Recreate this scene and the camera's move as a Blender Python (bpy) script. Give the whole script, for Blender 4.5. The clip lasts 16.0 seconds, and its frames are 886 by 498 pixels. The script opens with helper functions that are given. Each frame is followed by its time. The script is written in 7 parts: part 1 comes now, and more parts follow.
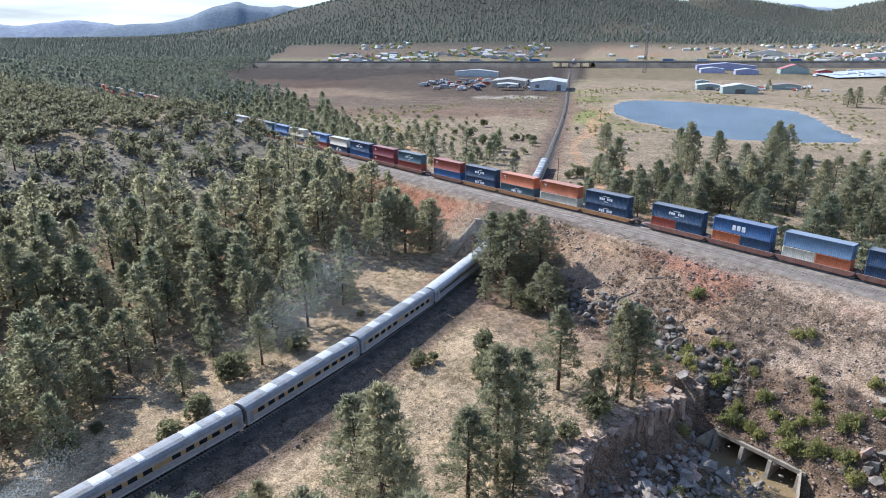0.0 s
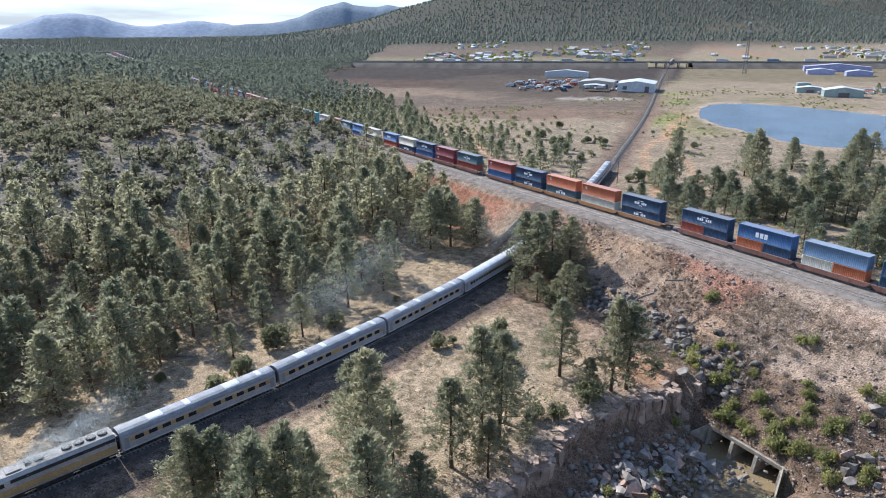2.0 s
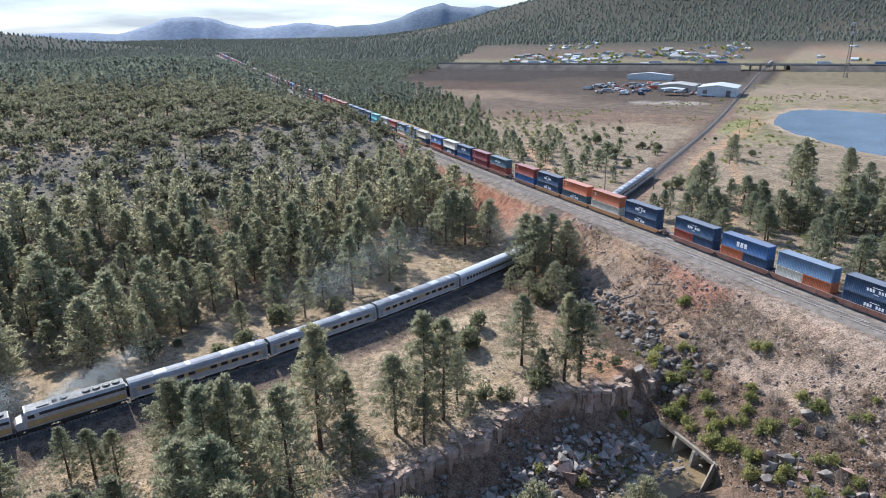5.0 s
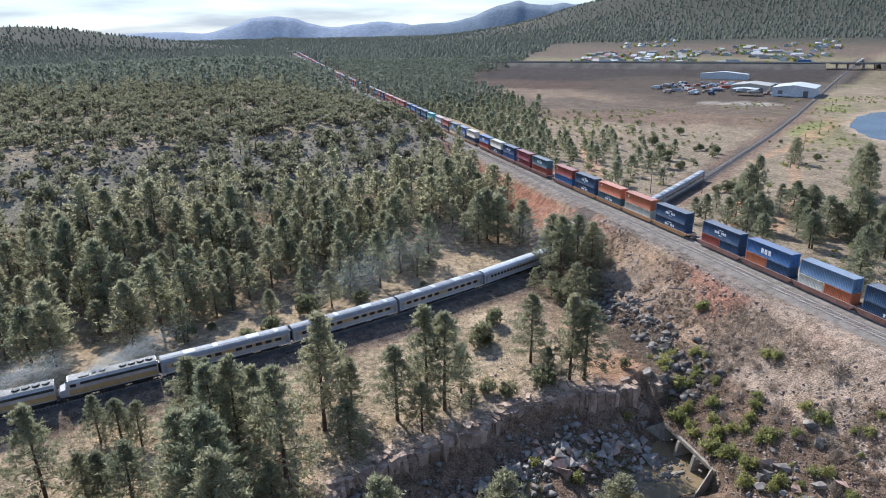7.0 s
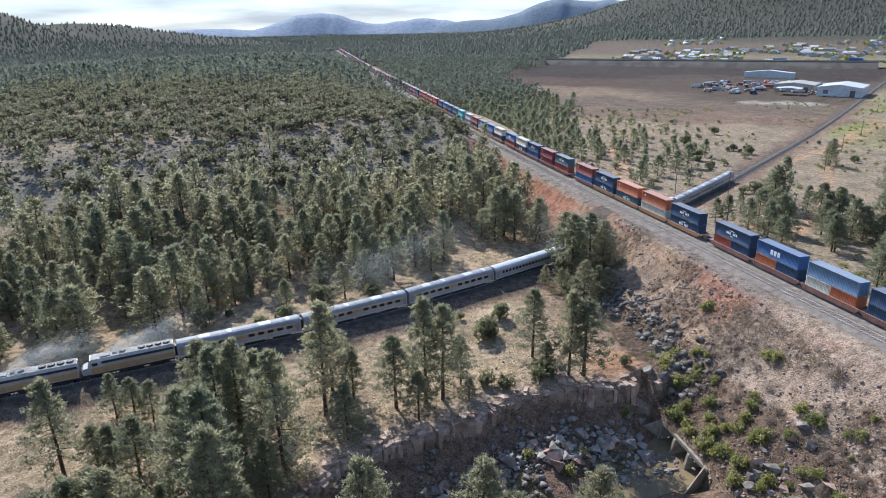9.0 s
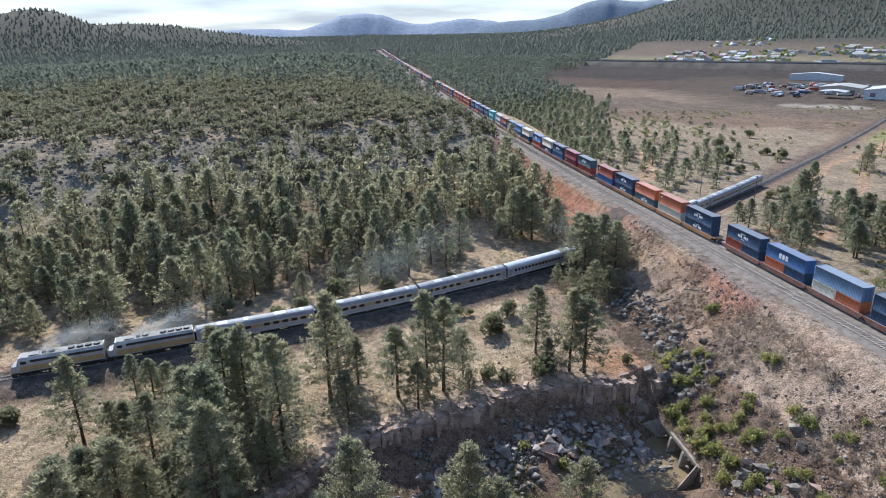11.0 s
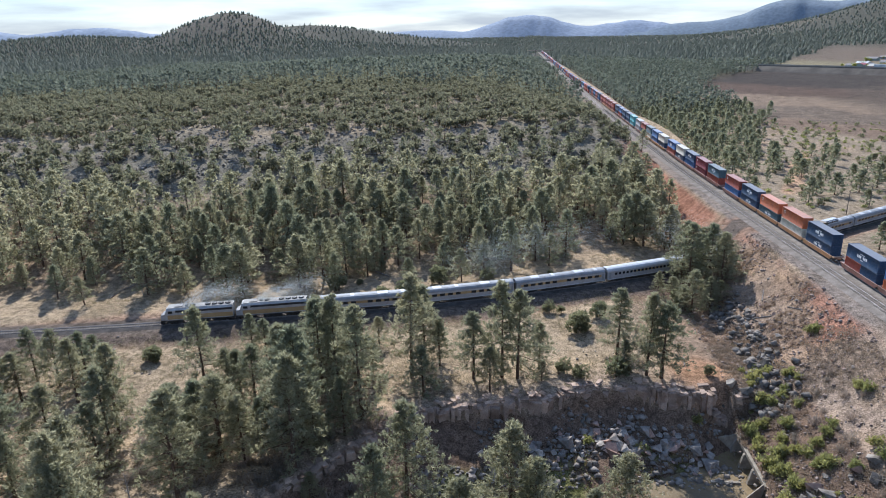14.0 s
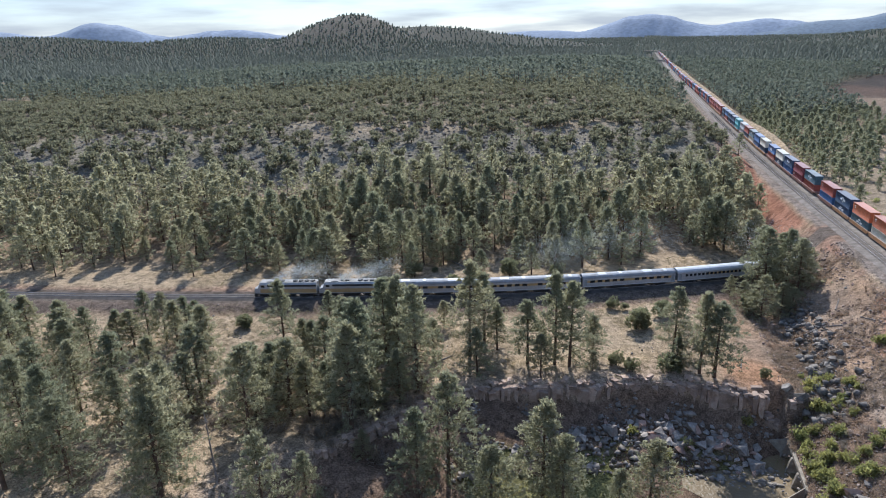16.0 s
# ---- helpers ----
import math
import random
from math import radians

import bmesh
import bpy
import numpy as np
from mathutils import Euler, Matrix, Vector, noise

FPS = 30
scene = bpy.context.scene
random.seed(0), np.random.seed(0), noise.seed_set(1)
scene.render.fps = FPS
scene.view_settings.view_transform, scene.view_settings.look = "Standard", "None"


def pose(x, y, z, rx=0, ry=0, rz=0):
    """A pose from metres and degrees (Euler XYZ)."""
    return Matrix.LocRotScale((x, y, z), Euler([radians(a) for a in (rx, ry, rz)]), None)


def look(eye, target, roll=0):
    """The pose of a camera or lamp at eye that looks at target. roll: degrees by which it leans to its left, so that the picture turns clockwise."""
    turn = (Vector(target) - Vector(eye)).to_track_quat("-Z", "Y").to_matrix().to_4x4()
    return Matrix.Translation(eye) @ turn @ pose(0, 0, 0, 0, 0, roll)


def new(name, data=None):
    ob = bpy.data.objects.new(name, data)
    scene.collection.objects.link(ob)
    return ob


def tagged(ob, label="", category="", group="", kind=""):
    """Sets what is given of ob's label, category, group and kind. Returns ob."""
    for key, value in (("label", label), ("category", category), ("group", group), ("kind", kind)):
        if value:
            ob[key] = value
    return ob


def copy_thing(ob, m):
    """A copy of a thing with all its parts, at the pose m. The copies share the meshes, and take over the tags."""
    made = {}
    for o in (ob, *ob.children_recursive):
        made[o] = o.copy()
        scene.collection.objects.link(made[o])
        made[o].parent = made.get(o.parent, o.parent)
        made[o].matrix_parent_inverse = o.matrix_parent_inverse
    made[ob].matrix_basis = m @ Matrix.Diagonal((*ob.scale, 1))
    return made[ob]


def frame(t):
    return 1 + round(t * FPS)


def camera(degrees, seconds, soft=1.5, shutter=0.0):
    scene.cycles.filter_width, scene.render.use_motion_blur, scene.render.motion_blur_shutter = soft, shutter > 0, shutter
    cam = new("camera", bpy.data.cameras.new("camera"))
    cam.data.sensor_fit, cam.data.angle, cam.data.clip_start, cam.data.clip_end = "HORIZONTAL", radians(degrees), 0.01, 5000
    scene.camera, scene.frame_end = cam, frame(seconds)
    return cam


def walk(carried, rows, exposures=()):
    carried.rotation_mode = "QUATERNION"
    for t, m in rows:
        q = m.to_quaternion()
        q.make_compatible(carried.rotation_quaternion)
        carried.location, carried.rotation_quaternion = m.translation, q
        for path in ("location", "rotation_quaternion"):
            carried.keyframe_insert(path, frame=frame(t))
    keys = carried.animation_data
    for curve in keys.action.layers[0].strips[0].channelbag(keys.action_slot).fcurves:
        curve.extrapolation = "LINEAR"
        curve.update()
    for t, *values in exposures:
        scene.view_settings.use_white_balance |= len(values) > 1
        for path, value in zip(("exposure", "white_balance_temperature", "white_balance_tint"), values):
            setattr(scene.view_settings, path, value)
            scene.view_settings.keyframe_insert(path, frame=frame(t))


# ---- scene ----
# ---------------------------------------------------------------- camera
cam = camera(68.5, 16.0, soft=1.0)
METRES, EYE, TILT, LEAN, TURN = 100.0, 56.0, -18.9, 0.1, -38.7
KELVIN = 5820
ROWS = [
    (0.0, 0.0, 0.0, 0.0, 0.0, 0.0, -0.0),
    (0.5, 0.0326, -0.031, -0.0019, 1.12, -0.05, -0.41),
    (1.0, 0.0666, -0.0618, -0.0037, 3.33, -0.13, -1.09),
    (1.5, 0.1023, -0.0907, -0.0051, 6.0, -0.24, -1.83),
    (2.0, 0.1404, -0.1165, -0.006, 8.15, -0.33, -2.44),
    (2.5, 0.1797, -0.1391, -0.0063, 9.6, -0.4, -2.9),
    (3.0, 0.2205, -0.1583, -0.0062, 10.49, -0.47, -3.21),
    (3.5, 0.2618, -0.1733, -0.0046, 11.26, -0.52, -3.48),
    (4.0, 0.3036, -0.1851, -0.0022, 12.69, -0.61, -3.86),
    (6.5, 0.4808, -0.209, 0.0079, 21.14, -1.4, -5.99),
    (7.0, 0.5045, -0.208, 0.0115, 22.43, -1.63, -6.35),
    (7.5, 0.5255, -0.2066, 0.0136, 23.64, -1.82, -6.74),
    (8.0, 0.5454, -0.2067, 0.0151, 24.68, -2.04, -7.02),
    (8.5, 0.5634, -0.2081, 0.0155, 25.47, -2.21, -7.27),
    (11.0, 0.6604, -0.2159, 0.0189, 29.53, -2.79, -8.54),
    (11.5, 0.682, -0.2166, 0.0201, 31.88, -3.15, -9.2),
    (12.0, 0.7053, -0.2158, 0.0215, 34.49, -3.55, -9.89),
    (12.5, 0.7301, -0.2138, 0.0234, 37.09, -3.98, -10.55),
    (13.0, 0.7555, -0.2114, 0.0253, 38.98, -4.33, -11.11),
    (13.5, 0.7817, -0.2107, 0.0267, 40.75, -4.66, -11.57),
    (14.0, 0.8098, -0.2103, 0.0279, 43.12, -5.13, -12.16),
    (14.5, 0.8396, -0.2101, 0.0291, 45.6, -5.67, -12.67),
    (15.0, 0.8709, -0.2095, 0.0307, 48.15, -6.22, -13.18),
    (15.5, 0.9039, -0.2081, 0.0325, 50.85, -6.85, -13.66),
    (16.0, 0.9388, -0.2055, 0.0345, 52.9, -7.32, -13.96),
]
walk(cam, [(t, pose(0, 0, EYE, TILT, LEAN, TURN) @ pose(METRES * x, METRES * y, METRES * z, 90 + pitch, roll, yaw)) for t, x, y, z, yaw, pitch, roll in ROWS], [(t, e, KELVIN, 10) for t, e in ((0.0, 1.1), (4.0, 1.06), (8.0, 0.96), (13.0, 0.94), (16.0, 0.87))])

# ---------------------------------------------------------------- sky and sun
SUN_EL, SUN_AZ = 40.5, -13.0  # degrees; azimuth from +y to the right
world = bpy.data.worlds.new("sky")
scene.world = world
world.use_nodes = True
wn, wl = world.node_tree.nodes, world.node_tree.links
sky = wn.new("ShaderNodeTexSky")
sky.sky_type, sky.sun_disc = "NISHITA", False
sky.sun_elevation, sky.sun_rotation = radians(SUN_EL), radians(SUN_AZ)
sky.air_density, sky.dust_density, sky.ozone_density, sky.altitude = 1.0, 0.25, 1.0, 2000
back = wn["Background"]
back.inputs["Strength"].default_value = 0.15
coord = wn.new("ShaderNodeTexCoord")
stretch = wn.new("ShaderNodeMapping")
stretch.inputs["Scale"].default_value = (5, 5, 42)
clouds = wn.new("ShaderNodeTexNoise")
clouds.inputs["Scale"].default_value, clouds.inputs["Detail"].default_value = 1.0, 7
shape = wn.new("ShaderNodeValToRGB")
shape.color_ramp.elements[0].position, shape.color_ramp.elements[1].position = 0.4, 0.64
shape.color_ramp.elements[0].color = (0.82, 0.82, 0.82, 1)
height = wn.new("ShaderNodeSeparateXYZ")
veil = wn.new("ShaderNodeMapRange")  # thin white cloud thickens towards the horizon
veil.inputs["From Min"].default_value, veil.inputs["From Max"].default_value = 0.0, 0.4
veil.inputs["To Min"].default_value, veil.inputs["To Max"].default_value = 1.0, 0.12
amount = wn.new("ShaderNodeMath")
amount.operation = "MULTIPLY"
tint = wn.new("ShaderNodeMix")
tint.data_type = "RGBA"
tint.inputs["B"].default_value = (1.92, 2.06, 2.22, 1)
wl.new(coord.outputs["Generated"], stretch.inputs["Vector"])
wl.new(coord.outputs["Generated"], height.inputs["Vector"])
wl.new(height.outputs["Z"], veil.inputs["Value"])
wl.new(stretch.outputs["Vector"], clouds.inputs["Vector"])
wl.new(clouds.outputs["Fac"], shape.inputs["Fac"])
wl.new(shape.outputs["Color"], amount.inputs[0])
wl.new(veil.outputs["Result"], amount.inputs[1])
wl.new(amount.outputs["Value"], tint.inputs["Factor"])
wl.new(sky.outputs["Color"], tint.inputs["A"])
wl.new(tint.outputs["Result"], back.inputs["Color"])
sun = new("sun", bpy.data.lights.new("sun", "SUN"))
sun.data.energy, sun.data.angle, sun.data.color = 3.65, radians(0.6), (1.0, 0.965, 0.91)
sun.matrix_world = look((math.sin(radians(SUN_AZ)) * math.cos(radians(SUN_EL)), math.cos(radians(SUN_AZ)) * math.cos(radians(SUN_EL)), math.sin(radians(SUN_EL))), (0, 0, 0))


# ---------------------------------------------------------------- materials
def node_mat(name, rough=0.8, metal=0.0):
    m = bpy.data.materials.new(name)
    m.use_nodes = True
    b = m.node_tree.nodes["Principled BSDF"]
    b.inputs["Roughness"].default_value, b.inputs["Metallic"].default_value = rough, metal
    b.inputs["Specular IOR Level"].default_value = 0.04 if rough > 0.84 else 0.3
    return m, m.node_tree.nodes, m.node_tree.links, b


def noise_node(n, l, size, detail=4, coord="Position"):
    geo = n.new("ShaderNodeNewGeometry") if coord == "Position" else n.new("ShaderNodeTexCoord")
    t = n.new("ShaderNodeTexNoise")
    t.inputs["Scale"].default_value, t.inputs["Detail"].default_value = 1.0 / size, detail
    l.new(geo.outputs[coord], t.inputs["Vector"])
    return t


def ramp_node(n, l, fac, stops):
    r = n.new("ShaderNodeValToRGB")
    e = r.color_ramp.elements
    while len(e) < len(stops):
        e.new(0.5)
    for k, (p, c) in enumerate(stops):
        e[k].position, e[k].color = p, (*c, 1) if len(c) == 3 else c
    l.new(fac, r.inputs["Fac"])
    return r


def mix_node(n, l, a, b, fac, mode="MIX"):
    m = n.new("ShaderNodeMix")
    m.data_type, m.blend_type = "RGBA", mode
    for key, v in (("A", a), ("B", b), ("Factor", fac)):
        if isinstance(v, (int, float)):
            m.inputs[key].default_value = v
        elif isinstance(v, tuple):
            m.inputs[key].default_value = (*v, 1)
        else:
            l.new(v, m.inputs[key])
    return m.outputs["Result"]


def bump_node(n, l, b, fac, strength, dist):
    k = n.new("ShaderNodeBump")
    k.inputs["Strength"].default_value, k.inputs["Distance"].default_value = strength, dist
    l.new(fac, k.inputs["Height"])
    l.new(k.outputs["Normal"], b.inputs["Normal"])


def surface(name, low, high, size, rough=0.85, metal=0.0, grain=0.12, bump=0.3, coord="Object", dirt=None, spread=0.0):
    """A surface with blotches of one size, grain of another, relief, and a shade that varies piece by piece."""
    m, n, l, b = node_mat(name, rough, metal)
    big, fine = noise_node(n, l, size, 5, coord), noise_node(n, l, size * grain, 6, coord)
    c = ramp_node(n, l, big.outputs["Fac"], [(0.32, low), (0.7, high)]).outputs["Color"]
    c = mix_node(n, l, c, ramp_node(n, l, fine.outputs["Fac"], [(0.3, (0.72,) * 3), (0.7, (1.22,) * 3)]).outputs["Color"], 0.7, "MULTIPLY")
    if dirt:
        streak = noise_node(n, l, size * 0.45, 8, coord)
        c = mix_node(n, l, c, dirt, ramp_node(n, l, streak.outputs["Fac"], [(0.52, (0, 0, 0)), (0.72, (0.7,) * 3)]).outputs["Color"])
    if spread:
        info = n.new("ShaderNodeObjectInfo")
        c = mix_node(n, l, c, ramp_node(n, l, info.outputs["Random"], [(0, (1 - spread,) * 3), (1, (1 + spread,) * 3)]).outputs["Color"], 1.0, "MULTIPLY")
    l.new(c, b.inputs["Base Color"])
    if bump:
        bump_node(n, l, b, fine.outputs["Fac"], bump, size * grain * 0.5)
    return m


def leaf_mat(name, dark, light, through_col, thin=0.6):
    m, n, l, b = node_mat(name, 0.75)
    b.inputs["Specular IOR Level"].default_value = 0.08
    geo = n.new("ShaderNodeNewGeometry")
    info = n.new("ShaderNodeObjectInfo")
    big = noise_node(n, l, 3.0, 3)
    c = ramp_node(n, l, geo.outputs["Random Per Island"], [(0.0, dark), (1.0, light)]).outputs["Color"]
    c = mix_node(n, l, c, ramp_node(n, l, big.outputs["Fac"], [(0.3, (0.84, 0.86, 0.82)), (0.7, (1.16, 1.13, 1.1))]).outputs["Color"], 0.8, "MULTIPLY")
    c = mix_node(n, l, c, ramp_node(n, l, info.outputs["Random"], [(0, (0.8, 0.85, 0.8)), (1, (1.2, 1.15, 1.05))]).outputs["Color"], 1.0, "MULTIPLY")
    l.new(c, b.inputs["Base Color"])
    t = n.new("ShaderNodeBsdfTranslucent")
    l.new(mix_node(n, l, c, through_col, 1.0, "MULTIPLY"), t.inputs["Color"])
    mix = n.new("ShaderNodeMixShader")
    mix.inputs["Fac"].default_value = thin
    l.new(b.outputs["BSDF"], mix.inputs[1])
    l.new(t.outputs["BSDF"], mix.inputs[2])
    l.new(mix.outputs["Shader"], n["Material Output"].inputs["Surface"])
    return m


def make_ground_mat():
    m, n, l, b = node_mat("ground", 0.95)
    zone = n.new("ShaderNodeVertexColor")
    zone.layer_name = "soil"
    patch, mid, fine = noise_node(n, l, 9.0, 6), noise_node(n, l, 1.6, 6), noise_node(n, l, 0.28, 5)
    c = mix_node(n, l, zone.outputs["Color"], ramp_node(n, l, patch.outputs["Fac"], [(0.3, (0.78, 0.77, 0.74)), (0.5, (1.0, 1.0, 1.0)), (0.72, (1.22, 1.18, 1.1))]).outputs["Color"], 1.0, "MULTIPLY")
    c = mix_node(n, l, c, ramp_node(n, l, mid.outputs["Fac"], [(0.34, (0.55, 0.55, 0.53)), (0.52, (0.98, 0.98, 0.98)), (0.72, (1.3, 1.28, 1.24))]).outputs["Color"], 0.85, "MULTIPLY")
    c = mix_node(n, l, c, ramp_node(n, l, fine.outputs["Fac"], [(0.35, (0.5, 0.49, 0.47)), (0.65, (1.4, 1.4, 1.4))]).outputs["Color"], 0.85, "MULTIPLY")
    speck = noise_node(n, l, 0.75, 2)
    c = mix_node(n, l, c, ramp_node(n, l, speck.outputs["Fac"], [(0.3, (0.45, 0.44, 0.42)), (0.42, (1.0, 1.0, 1.0)), (0.62, (1.0, 1.0, 1.0)), (0.72, (1.28, 1.27, 1.25))]).outputs["Color"], 0.8, "MULTIPLY")
    l.new(c, b.inputs["Base Color"])
    add = n.new("ShaderNodeMath")
    add.operation = "ADD"
    l.new(mid.outputs["Fac"], add.inputs[0])
    l.new(fine.outputs["Fac"], add.inputs[1])
    bump_node(n, l, b, add.outputs["Value"], 0.85, 0.3)
    return m


def water_mat(name, col, rough, wave):
    m, n, l, b = node_mat(name, rough)
    w = noise_node(n, l, wave, 5)
    big = noise_node(n, l, wave * 14, 4)
    l.new(ramp_node(n, l, big.outputs["Fac"], [(0.3, tuple(v * 0.8 for v in col)), (0.7, tuple(v * 1.25 for v in col))]).outputs["Color"], b.inputs["Base Color"])
    b.inputs["Specular IOR Level"].default_value = 0.25
    bump_node(n, l, b, w.outputs["Fac"], 0.8, wave * 0.3)
    return m


M_GROUND = make_ground_mat()
M_BALLAST = surface("ballast", (0.15, 0.126, 0.104), (0.265, 0.225, 0.188), 1.6, 0.95, 0, 0.1, 0.8, "Position")
M_BALLAST_DARK = surface("sooty_ballast", (0.065, 0.056, 0.05), (0.125, 0.108, 0.093), 1.6, 0.95, 0, 0.1, 0.8, "Position")
M_RAIL = surface("worn_rail_steel", (0.18, 0.15, 0.13), (0.3, 0.27, 0.25), 2.0, 0.55, 0.5)
M_TIE = surface("weathered_sleeper", (0.12, 0.1, 0.082), (0.24, 0.205, 0.17), 0.6, 0.9, 0, 0.15, 0.4, spread=0.25)
M_CONCRETE = surface("stained_concrete", (0.24, 0.2, 0.155), (0.38, 0.33, 0.26), 1.4, 0.9, 0, 0.12, 0.3, dirt=(0.2, 0.17, 0.13))
M_PINE = leaf_mat("pine_needles", (0.16, 0.161, 0.12), (0.25, 0.247, 0.188), (1.75, 1.7, 1.5))
M_JUNIPER = leaf_mat("juniper_foliage", (0.12, 0.122, 0.086), (0.212, 0.21, 0.152), (1.6, 1.6, 1.35))
M_OAK = leaf_mat("plateau_foliage", (0.12, 0.115, 0.086), (0.198, 0.189, 0.145), (1.5, 1.46, 1.28))
M_SHRUB = leaf_mat("shrub_leaves", (0.2, 0.195, 0.105), (0.315, 0.308, 0.17), (1.4, 1.4, 1.0))
M_BRUSH = leaf_mat("dead_brush", (0.22, 0.185, 0.165), (0.36, 0.31, 0.28), (1.0, 0.95, 0.92))
M_SPRING = leaf_mat("spring_leaves", (0.14, 0.16, 0.05), (0.3, 0.3, 0.12), (1.2, 1.2, 0.6))
M_BARK = surface("pine_bark", (0.075, 0.052, 0.038), (0.17, 0.11, 0.075), 0.8, 0.95, 0, 0.2, 0.6)
M_DEADWOOD = surface("grey_dead_wood", (0.16, 0.13, 0.11), (0.32, 0.28, 0.24), 0.8, 0.95, 0, 0.2, 0.5)
M_ROCK = surface("grey_basalt", (0.2, 0.17, 0.143), (0.45, 0.392, 0.335), 1.3, 0.95, 0, 0.12, 0.8, spread=0.3)
M_ROCK_RED = surface("red_brown_rock", (0.26, 0.165, 0.125), (0.48, 0.34, 0.265), 1.5, 0.95, 0, 0.12, 0.8, spread=0.3)
M_CLIFF = surface("layered_cliff_rock", (0.27, 0.185, 0.135), (0.46, 0.34, 0.258), 2.2, 0.95, 0, 0.1, 1.0, "Position", spread=0.35)
M_POND = water_mat("pond_water", (0.075, 0.1, 0.12), 0.25, 2.2)
M_STREAM = water_mat("muddy_water", (0.2, 0.145, 0.08), 0.35, 0.7)
M_STREAM.node_tree.nodes["Principled BSDF"].inputs["Specular IOR Level"].default_value = 0.12
M_LAKE = water_mat("pale_lagoon_water", (0.42, 0.44, 0.47), 0.35, 2.0)
M_ASPHALT = surface("asphalt", (0.07, 0.07, 0.07), (0.13, 0.125, 0.12), 4, 0.9, 0, 0.1, 0.3, "Position")
M_STEEL = surface("dark_steel", (0.03, 0.03, 0.032), (0.075, 0.07, 0.065), 0.8, 0.6, 0.4)
M_SILVER = surface("stainless_car_side", (0.33, 0.33, 0.33), (0.47, 0.47, 0.47), 3.0, 0.42, 0.35, 0.1, 0.05, dirt=(0.35, 0.3, 0.25))
M_ROOF_GREY = surface("grey_car_roof", (0.22, 0.225, 0.23), (0.31, 0.315, 0.32), 2.5, 0.62, 0.0, 0.1, 0.05, dirt=(0.2, 0.18, 0.16))
M_LOCO_ROOF = surface("dusty_locomotive_roof", (0.2, 0.185, 0.165), (0.33, 0.31, 0.28), 1.6, 0.7, 0.0, 0.1, 0.05, dirt=(0.07, 0.065, 0.06))
M_ROOF_WHITE = surface("white_car_roof", (0.42, 0.425, 0.43), (0.56, 0.56, 0.56), 2.5, 0.55, 0.0, 0.1, 0.05)
M_GOLD = surface("gold_stripe", (0.38, 0.25, 0.11), (0.48, 0.33, 0.16), 2.0, 0.5, 0, 0.1, 0.02, dirt=(0.3, 0.2, 0.1))
M_BLACK = surface("black_paint", (0.018, 0.018, 0.02), (0.05, 0.05, 0.052), 1.5, 0.5, 0)
M_GLASS = surface("dark_window_glass", (0.012, 0.014, 0.017), (0.03, 0.033, 0.037), 1.0, 0.12, 0, 0.1, 0)
M_WHITE = surface("white_marking", (0.66, 0.66, 0.65), (0.8, 0.8, 0.79), 1.0, 0.6, 0, 0.1, 0, dirt=(0.45, 0.42, 0.38))
M_WOODPOLE = surface("pole_wood", (0.13, 0.1, 0.08), (0.24, 0.2, 0.16), 0.8, 0.9)
M_MAST = surface("mast_steel", (0.1, 0.09, 0.09), (0.2, 0.18, 0.17), 3, 0.6, 0.3)
PAINTS = {}


def paint(name, rgb):
    """Container and building paint, faded, rust-streaked, with pale dust lying on level tops."""
    if name not in PAINTS:
        m = surface(name, tuple(v * 0.82 for v in rgb), tuple(min(v * 1.12, 0.9) for v in rgb), 2.2, 0.55, 0, 0.1, 0.05,
                    dirt=tuple(0.55 * v + 0.06 for v in rgb), spread=0.12)
        n, l = m.node_tree.nodes, m.node_tree.links
        b = n["Principled BSDF"]
        geo, split = n.new("ShaderNodeNewGeometry"), n.new("ShaderNodeSeparateXYZ")
        l.new(geo.outputs["Normal"], split.inputs["Vector"])
        dust = ramp_node(n, l, split.outputs["Z"], [(0.8, (0, 0, 0)), (0.98, (0.34,) * 3)])
        l.new(mix_node(n, l, b.inputs["Base Color"].links[0].from_socket, (0.38, 0.35, 0.31), dust.outputs["Color"]), b.inputs["Base Color"])
        PAINTS[name] = m
    return PAINTS[name]


NAVY, TEAL, BLUE = paint("navy_paint", (0.032, 0.062, 0.112)), paint("slate_teal_paint", (0.07, 0.118, 0.138)), paint("blue_paint", (0.055, 0.125, 0.27))
RUST, ORANGE, MAROON = paint("rust_red_paint", (0.3, 0.07, 0.045)), paint("orange_paint", (0.5, 0.15, 0.065)), paint("maroon_paint", (0.22, 0.045, 0.05))
CREAM, GREY, AQUA = paint("cream_paint", (0.6, 0.56, 0.45)), paint("grey_paint", (0.34, 0.34, 0.34)), paint("aqua_paint", (0.1, 0.34, 0.36))
STEELBLUE, WELL, WELL_RED = paint("steel_blue_paint", (0.12, 0.185, 0.27)), paint("well_car_yellow_paint", (0.4, 0.2, 0.085)), paint("well_car_brown_paint", (0.25, 0.12, 0.085))
SHED, SHED_TAN, ROOF_RED = paint("pale_sheet_metal", (0.55, 0.56, 0.55)), paint("tan_sheet_metal", (0.42, 0.38, 0.31)), paint("red_sheet_roof", (0.4, 0.06, 0.05))
SHED_GREEN, ROOF_BLUE, ROOF_DARK = paint("green_grey_sheet_metal", (0.3, 0.36, 0.32)), paint("lilac_blue_sheet_metal", (0.36, 0.36, 0.52)), paint("dark_roofing", (0.16, 0.13, 0.12))


